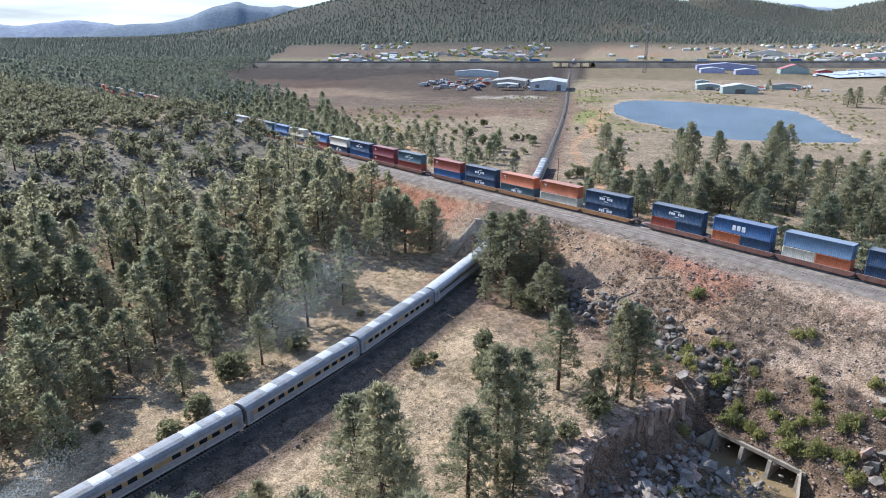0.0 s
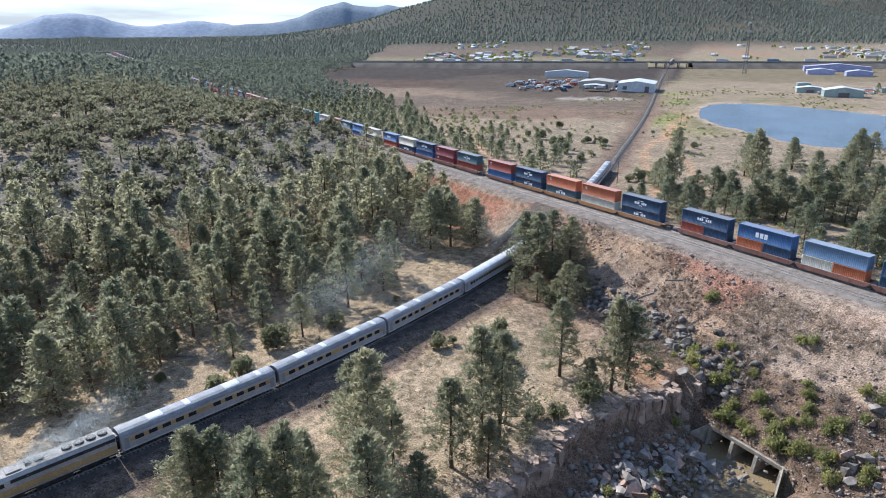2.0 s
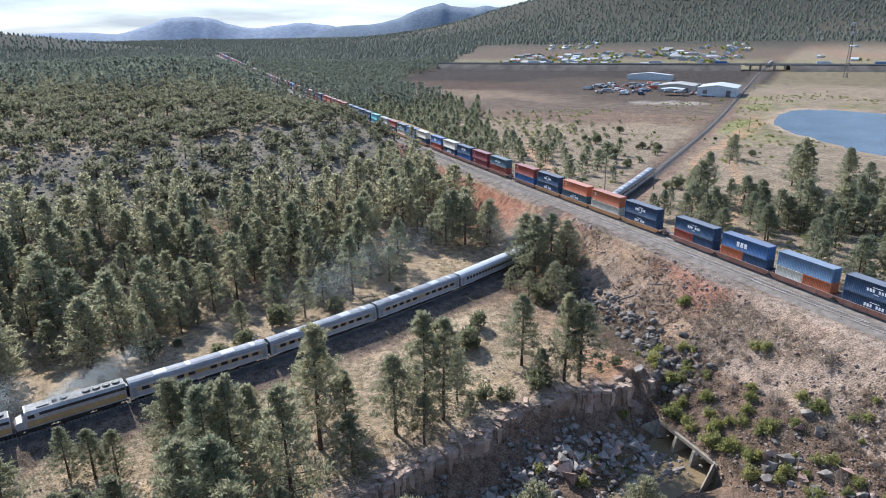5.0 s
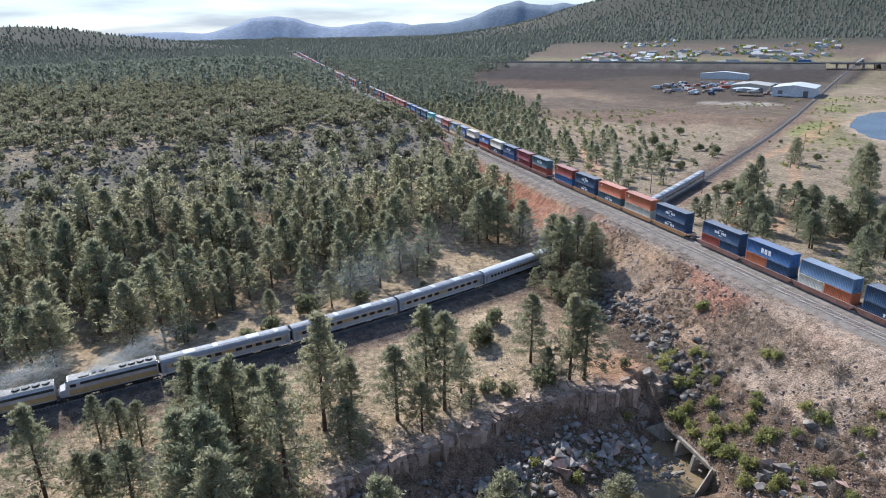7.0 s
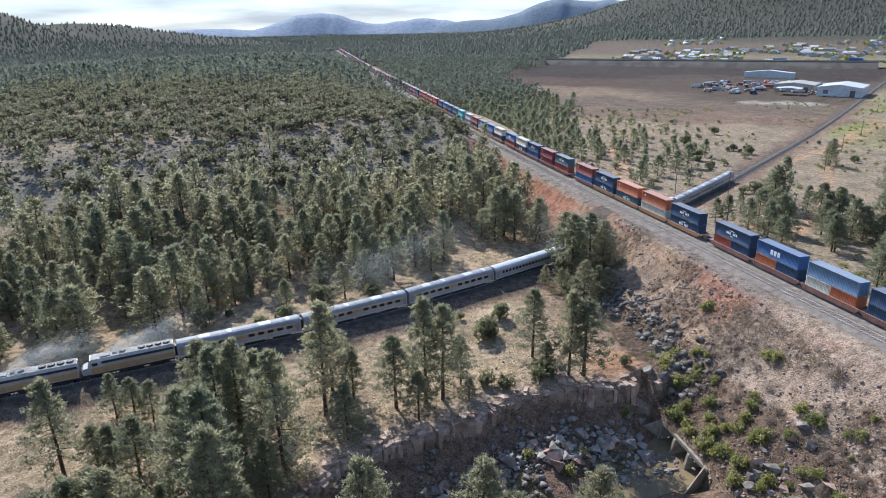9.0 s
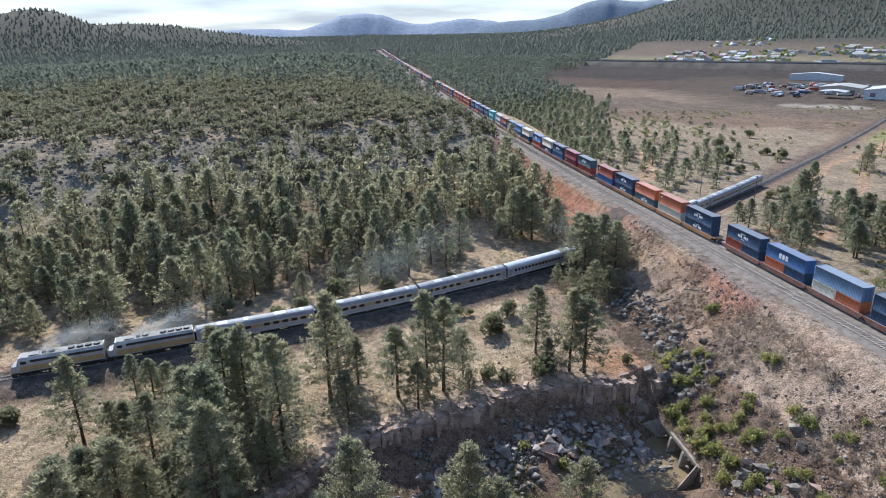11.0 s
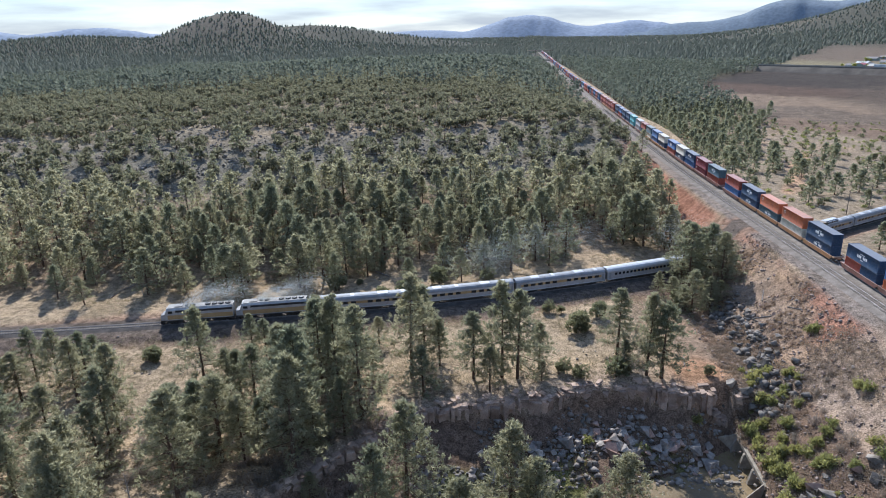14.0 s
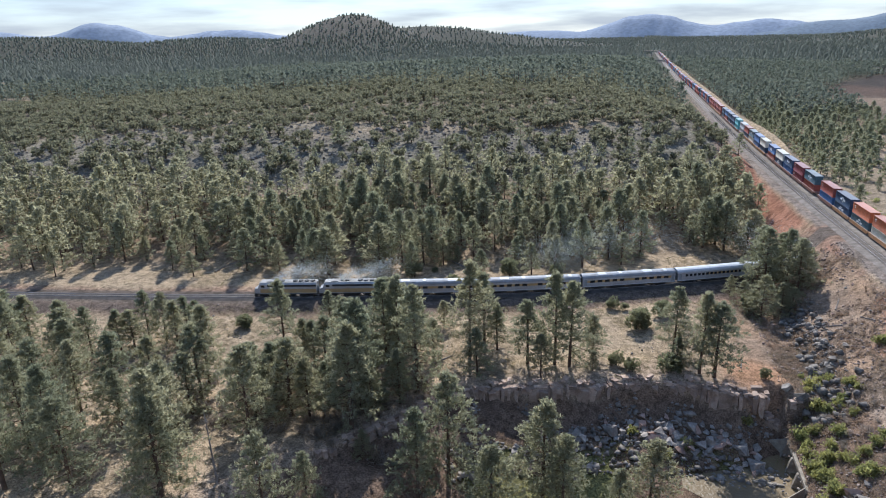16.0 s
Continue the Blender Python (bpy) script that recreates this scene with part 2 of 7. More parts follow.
# ---------------------------------------------------------------- mesh helpers
def mesh_np(name, verts, faces, mats, slots=None):
    """A mesh from arrays; faces are triangles or quads."""
    me = bpy.data.meshes.new(name)
    faces = np.asarray(faces, np.int32)
    k = faces.shape[1]
    me.vertices.add(len(verts))
    me.vertices.foreach_set("co", np.asarray(verts, np.float32).ravel())
    me.loops.add(faces.size)
    me.loops.foreach_set("vertex_index", faces.ravel())
    me.polygons.add(len(faces))
    me.polygons.foreach_set("loop_start", np.arange(0, faces.size, k, dtype=np.int32))
    me.polygons.foreach_set("loop_total", np.full(len(faces), k, np.int32))
    for m in mats:
        me.materials.append(m)
    if slots is not None:
        me.polygons.foreach_set("material_index", np.asarray(slots, np.int32))
    me.update()
    me.validate()
    return me


def mesh_bm(name, bm, mat):
    me = bpy.data.meshes.new(name)
    bm.to_mesh(me)
    bm.free()
    me.materials.append(mat)
    return me


def part(name, bm, mat, parent, label=""):
    """One mesh, from a bmesh or a ready mesh, under a thing or a part."""
    me = bm if isinstance(bm, bpy.types.Mesh) else mesh_bm(name, bm, mat)
    ob = new(name, me)
    ob.parent = parent
    return tagged(ob, label)


def thing(name, label, category, m=None, group="", kind=""):
    ob = new(name)
    if m is not None:
        ob.matrix_basis = m
    return tagged(ob, label, category, group, kind)


def box(bm, x0, x1, y0, y1, z0, z1, bevel=0.0):
    made = bmesh.ops.create_cube(bm, size=1)["verts"]
    for v in made:
        v.co = Vector(((x0 + x1) / 2 + v.co.x * (x1 - x0), (y0 + y1) / 2 + v.co.y * (y1 - y0), (z0 + z1) / 2 + v.co.z * (z1 - z0)))
    if bevel:
        bmesh.ops.bevel(bm, geom=list({e for v in made for e in v.link_edges}), offset=bevel, segments=1, affect="EDGES")
    return bm


def cyl(bm, p, q, r0, r1, n=8):
    p, q = Vector(p), Vector(q)
    d = q - p
    made = bmesh.ops.create_cone(bm, cap_ends=True, segments=n, radius1=r0, radius2=r1, depth=d.length)["verts"]
    m = Matrix.Translation((p + q) / 2) @ d.to_track_quat("Z", "Y").to_matrix().to_4x4()
    bmesh.ops.transform(bm, matrix=m, verts=made)
    return bm


def nb():
    return bmesh.new()


def loft(bm, profile, xs, closed=True):
    """A profile of (y, z) carried along x; xs: stations as x or (x, scale of y, scale of z, base z)."""
    rings = []
    for st in xs:
        x, sy, sz, bz = st if isinstance(st, tuple) else (st, 1, 1, 0)
        rings.append([bm.verts.new((x, y * sy, bz + (z - bz) * sz)) for y, z in profile])
    n = len(profile)
    for a, b in zip(rings[:-1], rings[1:]):
        for k in range(n if closed else n - 1):
            bm.faces.new((a[k], a[(k + 1) % n], b[(k + 1) % n], b[k]))
    if closed:
        bm.faces.new(rings[0])
        bm.faces.new(rings[-1][::-1])
    bmesh.ops.recalc_face_normals(bm, faces=bm.faces)
    return bm


def scatter(verts, faces, spots):
    """Many copies of one template joined: spots as rows of x, y, z, turn, width, height."""
    v, f, s = np.asarray(verts, float), np.asarray(faces, int), np.asarray(spots, float)
    c, d = np.cos(s[:, 3])[:, None], np.sin(s[:, 3])[:, None]
    x = (v[None, :, 0] * c - v[None, :, 1] * d) * s[:, 4, None] + s[:, 0, None]
    y = (v[None, :, 0] * d + v[None, :, 1] * c) * s[:, 4, None] + s[:, 1, None]
    z = v[None, :, 2] * s[:, 5, None] + s[:, 2, None]
    co = np.stack([x, y, z], -1).reshape(-1, 3)
    fc = (f[None] + (np.arange(len(s)) * len(v))[:, None, None]).reshape(-1, f.shape[1])
    return co, fc


def scatter_many(templates, spots, rng):
    """The same with several templates shared out by chance."""
    pick = rng.integers(0, len(templates), len(spots))
    cs, fs, base = [], [], 0
    for k, (v, f) in enumerate(templates):
        rows = spots[pick == k]
        if len(rows):
            c, q = scatter(v, f, rows)
            cs.append(c)
            fs.append(q + base)
            base += len(c)
    return np.concatenate(cs), np.concatenate(fs)


# ---------------------------------------------------------------- the lie of the land
def smooth(a, b, v):
    t = np.clip((np.asarray(v, float) - a) / (b - a), 0, 1)
    return t * t * (3 - 2 * t)


def vnoise(x, y, size, seed=0):
    """Value noise from -1 to 1 on a lattice of that size."""
    x, y = np.asarray(x, float) / size, np.asarray(y, float) / size
    i, j = np.floor(x), np.floor(y)
    fx, fy = x - i, y - j
    fx, fy = fx * fx * (3 - 2 * fx), fy * fy * (3 - 2 * fy)

    def h(a, b):
        v = np.sin(a * 127.1 + b * 311.7 + seed * 74.7) * 43758.5453
        return v - np.floor(v)
    top = h(i, j) * (1 - fx) + h(i + 1, j) * fx
    low = h(i, j + 1) * (1 - fx) + h(i + 1, j + 1) * fx
    return 2 * (top * (1 - fy) + low * fy) - 1


def fbm(x, y, size, seed=0, n=3):
    return sum(vnoise(x, y, size / 2 ** k, seed + 7 * k) / 2 ** k for k in range(n))


# the lower railway, as y over x
LINE_X = np.array([-500, -200, -91, -45, -20, 6, 36, 59, 82, 98, 115, 150, 187, 229, 354, 523, 690, 880, 1040, 1400.0])
LINE_Y = np.array([0, 39, 56.5, 65, 70.5, 77, 85.3, 93.6, 103.2, 110.9, 120.5, 145, 172.8, 206.5, 307, 450, 592, 750, 880, 1170.0])


def spline_table(px, py):
    n = len(px)
    h = np.diff(px)
    a = np.eye(n)
    b = np.zeros(n)
    for i in range(1, n - 1):
        a[i, i - 1:i + 2] = h[i - 1], 2 * (h[i - 1] + h[i]), h[i]
        b[i] = 6 * ((py[i + 1] - py[i]) / h[i] - (py[i] - py[i - 1]) / h[i - 1])
    m = np.linalg.solve(a, b)
    xs = np.arange(px[0], px[-1], 0.5)
    k = np.clip(np.searchsorted(px, xs, side="right") - 1, 0, n - 2)
    t, u, w = xs - px[k], px[k + 1] - xs, h[k]
    ys = m[k] * u ** 3 / (6 * w) + m[k + 1] * t ** 3 / (6 * w) + (py[k] / w - m[k] * w / 6) * u + (py[k + 1] / w - m[k + 1] * w / 6) * t
    return xs, ys


TX, TY = spline_table(LINE_X, LINE_Y)
TS = np.concatenate([[0], np.cumsum(np.hypot(np.diff(TX), np.diff(TY)))])


def line_y(x):
    return np.interp(x, TX, TY)


def line_z(x):
    return -3.0 * smooth(120, 330, x)


def line_at(s):
    """Place on the lower railway s metres along it, measured from x = 0."""
    s = s + np.interp(0, TX, TS)
    x = np.interp(s, TS, TX)
    return Vector((x, line_y(x), line_z(x)))


def main_x(y):
    """The upper railway: its near rail, as x over y."""
    return 117 + 2.08 * np.logaddexp(0, (205 - np.asarray(y, float)) / 40)


def main_z(y):
    return 11.45 - 0.0098 * (np.clip(y, 80, 800) - 80)


RIM = np.array([(140, 51), (97, 50), (86, 49.8), (78, 51), (69, 51), (62.3, 48.2), (58, 45.6), (52, 45), (44.4, 42.2), (38.4, 40.7),
                (33, 38), (28.5, 32), (23, 25.5), (20, 21), (14, 12.6), (5, 0), (-12, -24), (-40, -60.0)])


def rim_distance(x, y):
    """Metres from the ravine's rim; positive inside the ravine."""
    best = np.full(x.shape, 1e9)
    sign = np.ones(x.shape)
    for (ax, ay), (bx, by) in zip(RIM[:-1], RIM[1:]):
        dx, dy = bx - ax, by - ay
        t = np.clip(((x - ax) * dx + (y - ay) * dy) / (dx * dx + dy * dy), 0, 1)
        ex, ey = x - ax - t * dx, y - ay - t * dy
        d = np.hypot(ex, ey)
        s = np.where(dx * ey - dy * ex > 0, 1.0, -1.0)
        near = d < best - 1e-6
        best = np.where(near, d, best)
        sign = np.where(near, s, sign)
    return best * sign


HILLS = [  # bearing from +y to the right in degrees, distance, height, half-width along, half-width across
    (43, 3300, 400, 850, 850), (30, 3400, 130, 350, 500), (60, 4300, 190, 800, 500), (75, 4300, 210, 700, 500),
    (-22.6, 2300, 124, 235, 300), (-15.8, 2500, 76, 440, 260), (-34, 2500, 60, 480, 300), (-47, 2700, 75, 500, 300)]


def hill_height(x, y):
    z = np.zeros(np.shape(x))
    for b, d, h, wa, wb in HILLS:
        s, c = math.sin(radians(b)), math.cos(radians(b))
        p, q = x * c - y * s, x * s + y * c - d
        r = np.sqrt((p / wa) ** 2 + (q / wb) ** 2)
        z = np.maximum(z, h * np.exp(-r ** 2) * (1 + 0.12 * fbm(x, y, 420, 5)))
    return z


def bald_cone(x, y):
    """The grassy cone among the western hills."""
    return smooth(330, 150, np.hypot(x + 884, y - 2123) + 60 * fbm(x, y, 120, 83))


POND = np.array([(352, 205), (372, 262), (395, 296), (440, 328), (472, 337), (494, 316), (500, 262), (508, 222), (474, 190), (430, 161),
                 (395, 130), (374, 146), (356, 166), (348, 188.0)])
CULVERT_X, CULVERT_A, CULVERT_B = 95.2, 30.6, 44.6
PORTAL_A, PORTAL_B = 113.0, 139.0


def inside(poly, x, y):
    """Signed distance to a closed outline; positive inside."""
    best = np.full(np.shape(x), 1e9)
    odd = np.zeros(np.shape(x), bool)
    n = len(poly)
    for k in range(n):
        ax, ay = poly[k]
        bx, by = poly[(k + 1) % n]
        dx, dy = bx - ax, by - ay
        t = np.clip(((x - ax) * dx + (y - ay) * dy) / (dx * dx + dy * dy), 0, 1)
        best = np.minimum(best, np.hypot(x - ax - t * dx, y - ay - t * dy))
        if dy:
            odd ^= ((ay > y) != (by > y)) & (x < dx * (y - ay) / dy + ax)
    return np.where(odd, best, -best)


def ground_z(x, y, culvert=True):
    x, y = np.broadcast_arrays(np.asarray(x, float), np.asarray(y, float))
    x, y = np.atleast_1d(x).copy(), np.atleast_1d(y).copy()
    far = np.maximum(np.abs(x), np.abs(y))
    ly = line_y(x)
    u = (y - ly) * 0.88
    hill = np.interp(u, [-60, 22, 55, 95, 140, 190, 260, 420, 600, 900, 1500, 2500], [0, 0, 5.5, 17, 23.5, 27.5, 29, 27, 19, 6, 1, 0])
    hill = hill * (0.55 + 0.45 * smooth(-420, -60, x)) + smooth(45, 110, u) * (1.3 * fbm(x, y, 42, 1) + 0.5 * fbm(x, y, 9, 2))
    hill *= 1 - 0.25 * smooth(60, 118, x) * smooth(120, 60, u)
    hill *= 1 - 0.55 * smooth(15, 110, x) * smooth(240, 400, y)
    field = line_z(np.minimum(x, 400)) + 0.7 * fbm(x, y, 90, 3) * smooth(4, 30, np.abs(u)) + 5 * smooth(500, 1100, y - 0.6 * x) * smooth(380, 200, x)
    east = smooth(122, 150, x)
    z = hill * (1 - east) + field * east
    # meadow and ravine south of the lower railway
    south = u < 0
    v = -u
    mead = np.interp(v, [0, 4, 8.5, 16, 45, 90], [0, -0.45, -1.7, -1.7, -1.9, -2.2]) + 0.3 * fbm(x, y, 11, 4) * smooth(5, 12, v)
    mead = mead + 1.2 * smooth(66, 74, x) * smooth(86, 78, x) * smooth(5, 14, v) * smooth(34, 20, v)
    west = (x < 130)
    zone = south & west
    d = np.full(x.shape, -99.0)
    box = zone & (far < 220)
    d[box] = rim_distance(x[box], y[box])
    d = d + 0.9 * fbm(x, y, 5.5, 11, 2) * (d > -8)
    depth = np.interp(d, [-3.5, -0.5, 0.15, 0.9, 3.2, 6, 9, 14, 21, 27, 40, 80], [0, -0.3, -1.0, -4.0, -5.4, -6.8, -8.0, -9.2, -10.4, -9.5, -4.5, -1])
    depth = depth + smooth(1, 4, d) * smooth(60, 30, d) * 0.45 * fbm(x, y, 4, 12)
    depth = depth * (0.5 + 0.5 * smooth(22, 56, x))
    z = np.where(zone, np.where(d > -3.5, mead + depth, mead), z)
    # embankment and cut of the upper railway
    mx, mz = main_x(y), main_z(y) - 0.6
    dw = np.maximum((mx - 5.0) - x, x - (mx + 10.5))
    rough = 0.35 * fbm(x, y, 7, 13) + 0.9 * fbm(x, y, 24, 14) * smooth(6, 16, dw)
    drop = np.where(dw < 30, 0.8 * dw - 0.004 * dw ** 2, 20.4 + 0.55 * (dw - 30))
    low = mz - np.where(dw > 0, drop - rough * smooth(1, 5, dw), 0)
    high = mz + np.where(dw > 0, 0.62 * dw, 0)
    near = (dw < 60) & (y < 2400)
    mouth = np.maximum(np.abs(y - np.interp(x, [60, 70, 80, 88, 95], [28, 30.5, 32.5, 35, 37.6])) - np.interp(x, [60, 70, 80, 88, 92, 95], [1.5, 2.5, 3.2, 4.8, 7.2, 7.8]), 0)
    bed = -12.4 + 0.7 * mouth + 0.04 * np.maximum(80 - x, 0)
    ditch = (x < CULVERT_X) & (x > 60) & (mouth < 8) & bool(culvert)
    z2 = np.clip(z, low, high)
    z = np.where(near & ~ditch, z2, z)
    z = np.where(ditch, np.minimum(z2, bed), z)
    cap = -8.45 + 0.78 * (x - CULVERT_X) + 1.3 * np.maximum(np.abs(y - (CULVERT_A + CULVERT_B) / 2) - 6.5, 0)
    z = np.where((x >= CULVERT_X) & (x < 110) & (y > 20) & (y < 56) & bool(culvert), np.minimum(z, cap), z)
    # bench and portal of the lower railway
    dl = np.abs(u)
    ramp = line_z(x) - 0.45
    flat = smooth(6.5, 3.2, dl) * ((x < PORTAL_A) | (x > PORTAL_B) | (dw > 23))
    z = z * (1 - flat) + ramp * flat
    # pond, highway bank and hills
    pin = (np.abs(x - 425) < 130) & (np.abs(y - 235) < 150)
    pd = np.full(x.shape, -50.0)
    pd[pin] = inside(POND, x[pin], y[pin])
    z = np.where(pin, z * (1 - smooth(-14, -4, pd)) + smooth(-14, -4, pd) * (-2.9 - 0.9 * smooth(-3.0, 3, pd)), z)
    z = z + np.where(far > 900, hill_height(x, y), 0)
    return z


def gz(x, y):
    return float(ground_z(x, y)[0])


# ---------------------------------------------------------------- ground
def stations(fine_a, fine_b, step, far_a, far_b, grow):
    mid = np.arange(fine_a, fine_b + 1e-6, step)
    out, s, v = [], step, fine_b
    while v < far_b:
        s *= grow if v < 850 else 1.06
        v += s
        out.append(v)
    low, s, v = [], step, fine_a
    while v > far_a:
        s *= grow if v > -250 else 1.09
        v -= s
        low.append(v)
    return np.concatenate([low[::-1], mid, out])


def wood_edge(y):
    """Where the woods east of the main railway end, as x over y."""
    return np.interp(y, [300, 474, 560, 650, 742, 850, 960, 1050, 1120, 1900], [190, 224, 236, 248, 266, 330, 400, 462, 500, 950])


def far_wood(x, y):
    """How thick the woods east of the main railway stand."""
    return smooth(-6, 22, wood_edge(y) + 16 * fbm(x, y, 45, 72) - x) * ((x > main_x(y) + 17) | (y > 1660)) * smooth(400, 500, y + 40 * fbm(x, y, 60, 75))


def soil_colours(x, y, z):
    n1, n2 = fbm(x, y, 30, 21), fbm(x, y, 12, 22)
    ly = line_y(x)
    u = (y - ly) * 0.88
    col = np.empty(x.shape + (3,))
    col[:] = (0.35, 0.288, 0.205)

    def lay(rgb, w):
        w = np.clip(w, 0, 1)[..., None]
        col[:] = col * (1 - w) + np.array(rgb) * w
    # forest floor, stony slope and juniper plateau
    lay((0.25, 0.19, 0.14), smooth(14, 34, u) * smooth(130, 95, x) * 0.8 * (0.7 + 0.5 * n2))
    lay((0.195, 0.192, 0.163), smooth(62, 85, u) * smooth(165, 125, u + 20 * n1) * smooth(130, 95, x) * 0.9)
    lay((0.27, 0.238, 0.18), smooth(110, 150, u) * smooth(130, 95, x) * 0.9)
    # open land beyond the upper railway
    east = smooth(135, 160, x)
    lay((0.272, 0.232, 0.178), east * 0.95)
    lay((0.3, 0.205, 0.15), east * smooth(0.0, 0.5, fbm(x, y - 0.7 * x, 150, 31)) * smooth(150, 260, y - 0.45 * x) * smooth(330, 260, y - 0.85 * x + 40 * n1) * 0.75)
    q = y + 0.83 * x + 22 * n1
    lay((0.19, 0.142, 0.112), east * smooth(572, 600, q) * smooth(680, 640, q) * (x < 400) * 0.9)
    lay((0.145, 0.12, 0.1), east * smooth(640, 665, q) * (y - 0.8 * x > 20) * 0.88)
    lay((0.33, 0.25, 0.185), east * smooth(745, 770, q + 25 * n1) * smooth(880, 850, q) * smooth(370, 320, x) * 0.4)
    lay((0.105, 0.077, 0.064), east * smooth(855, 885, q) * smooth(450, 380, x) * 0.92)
    # cloud shade over the far tract, put into the soil colour
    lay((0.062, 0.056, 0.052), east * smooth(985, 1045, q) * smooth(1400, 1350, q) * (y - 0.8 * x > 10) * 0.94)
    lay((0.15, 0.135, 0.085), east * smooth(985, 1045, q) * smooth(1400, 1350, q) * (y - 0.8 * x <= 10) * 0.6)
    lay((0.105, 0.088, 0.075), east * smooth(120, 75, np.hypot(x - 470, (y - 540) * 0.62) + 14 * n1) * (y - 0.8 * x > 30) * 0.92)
    lay((0.42, 0.4, 0.37), east * smooth(16, 11, np.hypot((x - 415) * 0.5, y - 420 + 0.55 * (x - 415)) + 4 * n1) * 0.7)
    lay((0.25, 0.235, 0.15), east * smooth(1330, 1400, q) * smooth(1800, 1600, q) * 0.7)
    pd = np.full(x.shape, -99.0)
    m = (np.abs(x - 425) < 160) & (np.abs(y - 235) < 170)
    pd[m] = inside(POND, x[m], y[m])
    lay((0.19, 0.2, 0.09), smooth(-65, -10, pd) * smooth(0.0, 0.7, n1 + 0.35) * (y > 200 + 0.1 * x) * 0.75)
    lay((0.38, 0.32, 0.25), smooth(-9, -3, pd))
    lay((0.25, 0.27, 0.12), smooth(16, 11, np.abs(u + 14)) * (x > 330) * (x < 620) * smooth(-0.2, 0.4, n1) * 0.7)
    # dirt tracks beyond the upper railway
    for off, w in ((-22 + 9 * np.sin(x / 33), 1.8), (-33 + 12 * np.sin(x / 41), 1.6)):
        lay((0.4, 0.27, 0.18), smooth(w + 1.2, w, np.abs(u + off * -1.0)) * (x > 150) * (x < 420) * 0.8)
    way = np.array([(205, 292), (188, 262), (181, 240), (175, 224), (164, 206.0)])
    gap = np.full(x.shape, 99.0)
    m = (x > 140) & (x < 230) & (y > 180) & (y < 320)
    for (ax, ay), (bx, by) in zip(way[:-1], way[1:]):
        t = np.clip(((x[m] - ax) * (bx - ax) + (y[m] - ay) * (by - ay)) / ((bx - ax) ** 2 + (by - ay) ** 2), 0, 1)
        gap[m] = np.minimum(gap[m], np.hypot(x[m] - ax - t * (bx - ax), y[m] - ay - t * (by - ay)))
    lay((0.42, 0.29, 0.2), smooth(4, 2.2, gap) * 0.85)
    # rims of the ballast, embankment and cut
    mx = main_x(y)
    dw = np.maximum((mx - 5.0) - x, x - (mx + 10.5))
    slope = smooth(-0.5, 1.5, dw) * smooth(44, 25, dw) * (x < mx) * (y < 330) * smooth(-7.5, 0.0, z + 9)
    lay((0.275, 0.206, 0.152), slope * (u < 8))
    lay((0.262, 0.21, 0.165), slope * (u < 8) * smooth(-0.1, 0.5, fbm(x, y, 9, 24)) * 0.75)
    lay((0.315, 0.175, 0.13), slope * (u < 8) * smooth(5, 1, dw + 5 * n2) * 0.9)
    lay((0.315, 0.165, 0.115), smooth(0, 2, dw) * smooth(17, 10, dw + 3 * n2) * (x < mx) * smooth(124, 138, y) * smooth(330, 240, y) * 0.95)
    lay((0.225, 0.198, 0.178), smooth(1.2, -0.2, dw + 0.5 * n2) * (y < 1500))
    # lower railway: bed of stones and trampled red earth beside it
    lay((0.3, 0.205, 0.155), smooth(8.5, 4.5, np.abs(u + 1.5) + 2 * n2) * 0.8)
    lay((0.2, 0.15, 0.12), smooth(10, 6, np.abs(u) + 2.5 * n2) * smooth(150, 200, x) * 0.85)
    lay((0.13, 0.113, 0.1), np.maximum(smooth(4.4, 3.2, np.abs(u)), smooth(9.0, 6.0, 1.5 * n2 - u) * (u < 0) * (x < 100) * 0.85))
    # ravine
    d = np.full(x.shape, -99.0)
    m = (u < 0) & (x < 128) & (x > -60) & (y > -80)
    d[m] = rim_distance(x[m], y[m])
    lay((0.33, 0.27, 0.22), smooth(-7, -1, d + 2.5 * n2) * 0.7)
    # brown talus, its colour darkened further for the cliff's shade
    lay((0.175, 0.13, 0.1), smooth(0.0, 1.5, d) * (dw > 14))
    lay((0.15, 0.16, 0.07), smooth(9, 12, d) * smooth(-0.05, 0.35, n2) * (z < -8.5) * 0.9)
    lay((0.37, 0.225, 0.14), smooth(9, 3, np.hypot(x - 90, y - 56)) * 0.8)
    # wooded hills
    h = hill_height(x, y)
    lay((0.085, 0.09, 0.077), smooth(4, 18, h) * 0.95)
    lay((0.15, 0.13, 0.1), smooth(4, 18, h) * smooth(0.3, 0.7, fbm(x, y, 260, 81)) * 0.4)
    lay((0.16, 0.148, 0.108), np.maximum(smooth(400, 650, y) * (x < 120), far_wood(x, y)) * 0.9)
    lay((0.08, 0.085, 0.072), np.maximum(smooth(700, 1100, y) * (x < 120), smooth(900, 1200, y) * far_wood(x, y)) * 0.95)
    lay((0.135, 0.126, 0.108), bald_cone(x, y) * 0.85)
    return np.clip(col * np.array((1.02, 0.93, 0.85)), 0.02, 0.8)


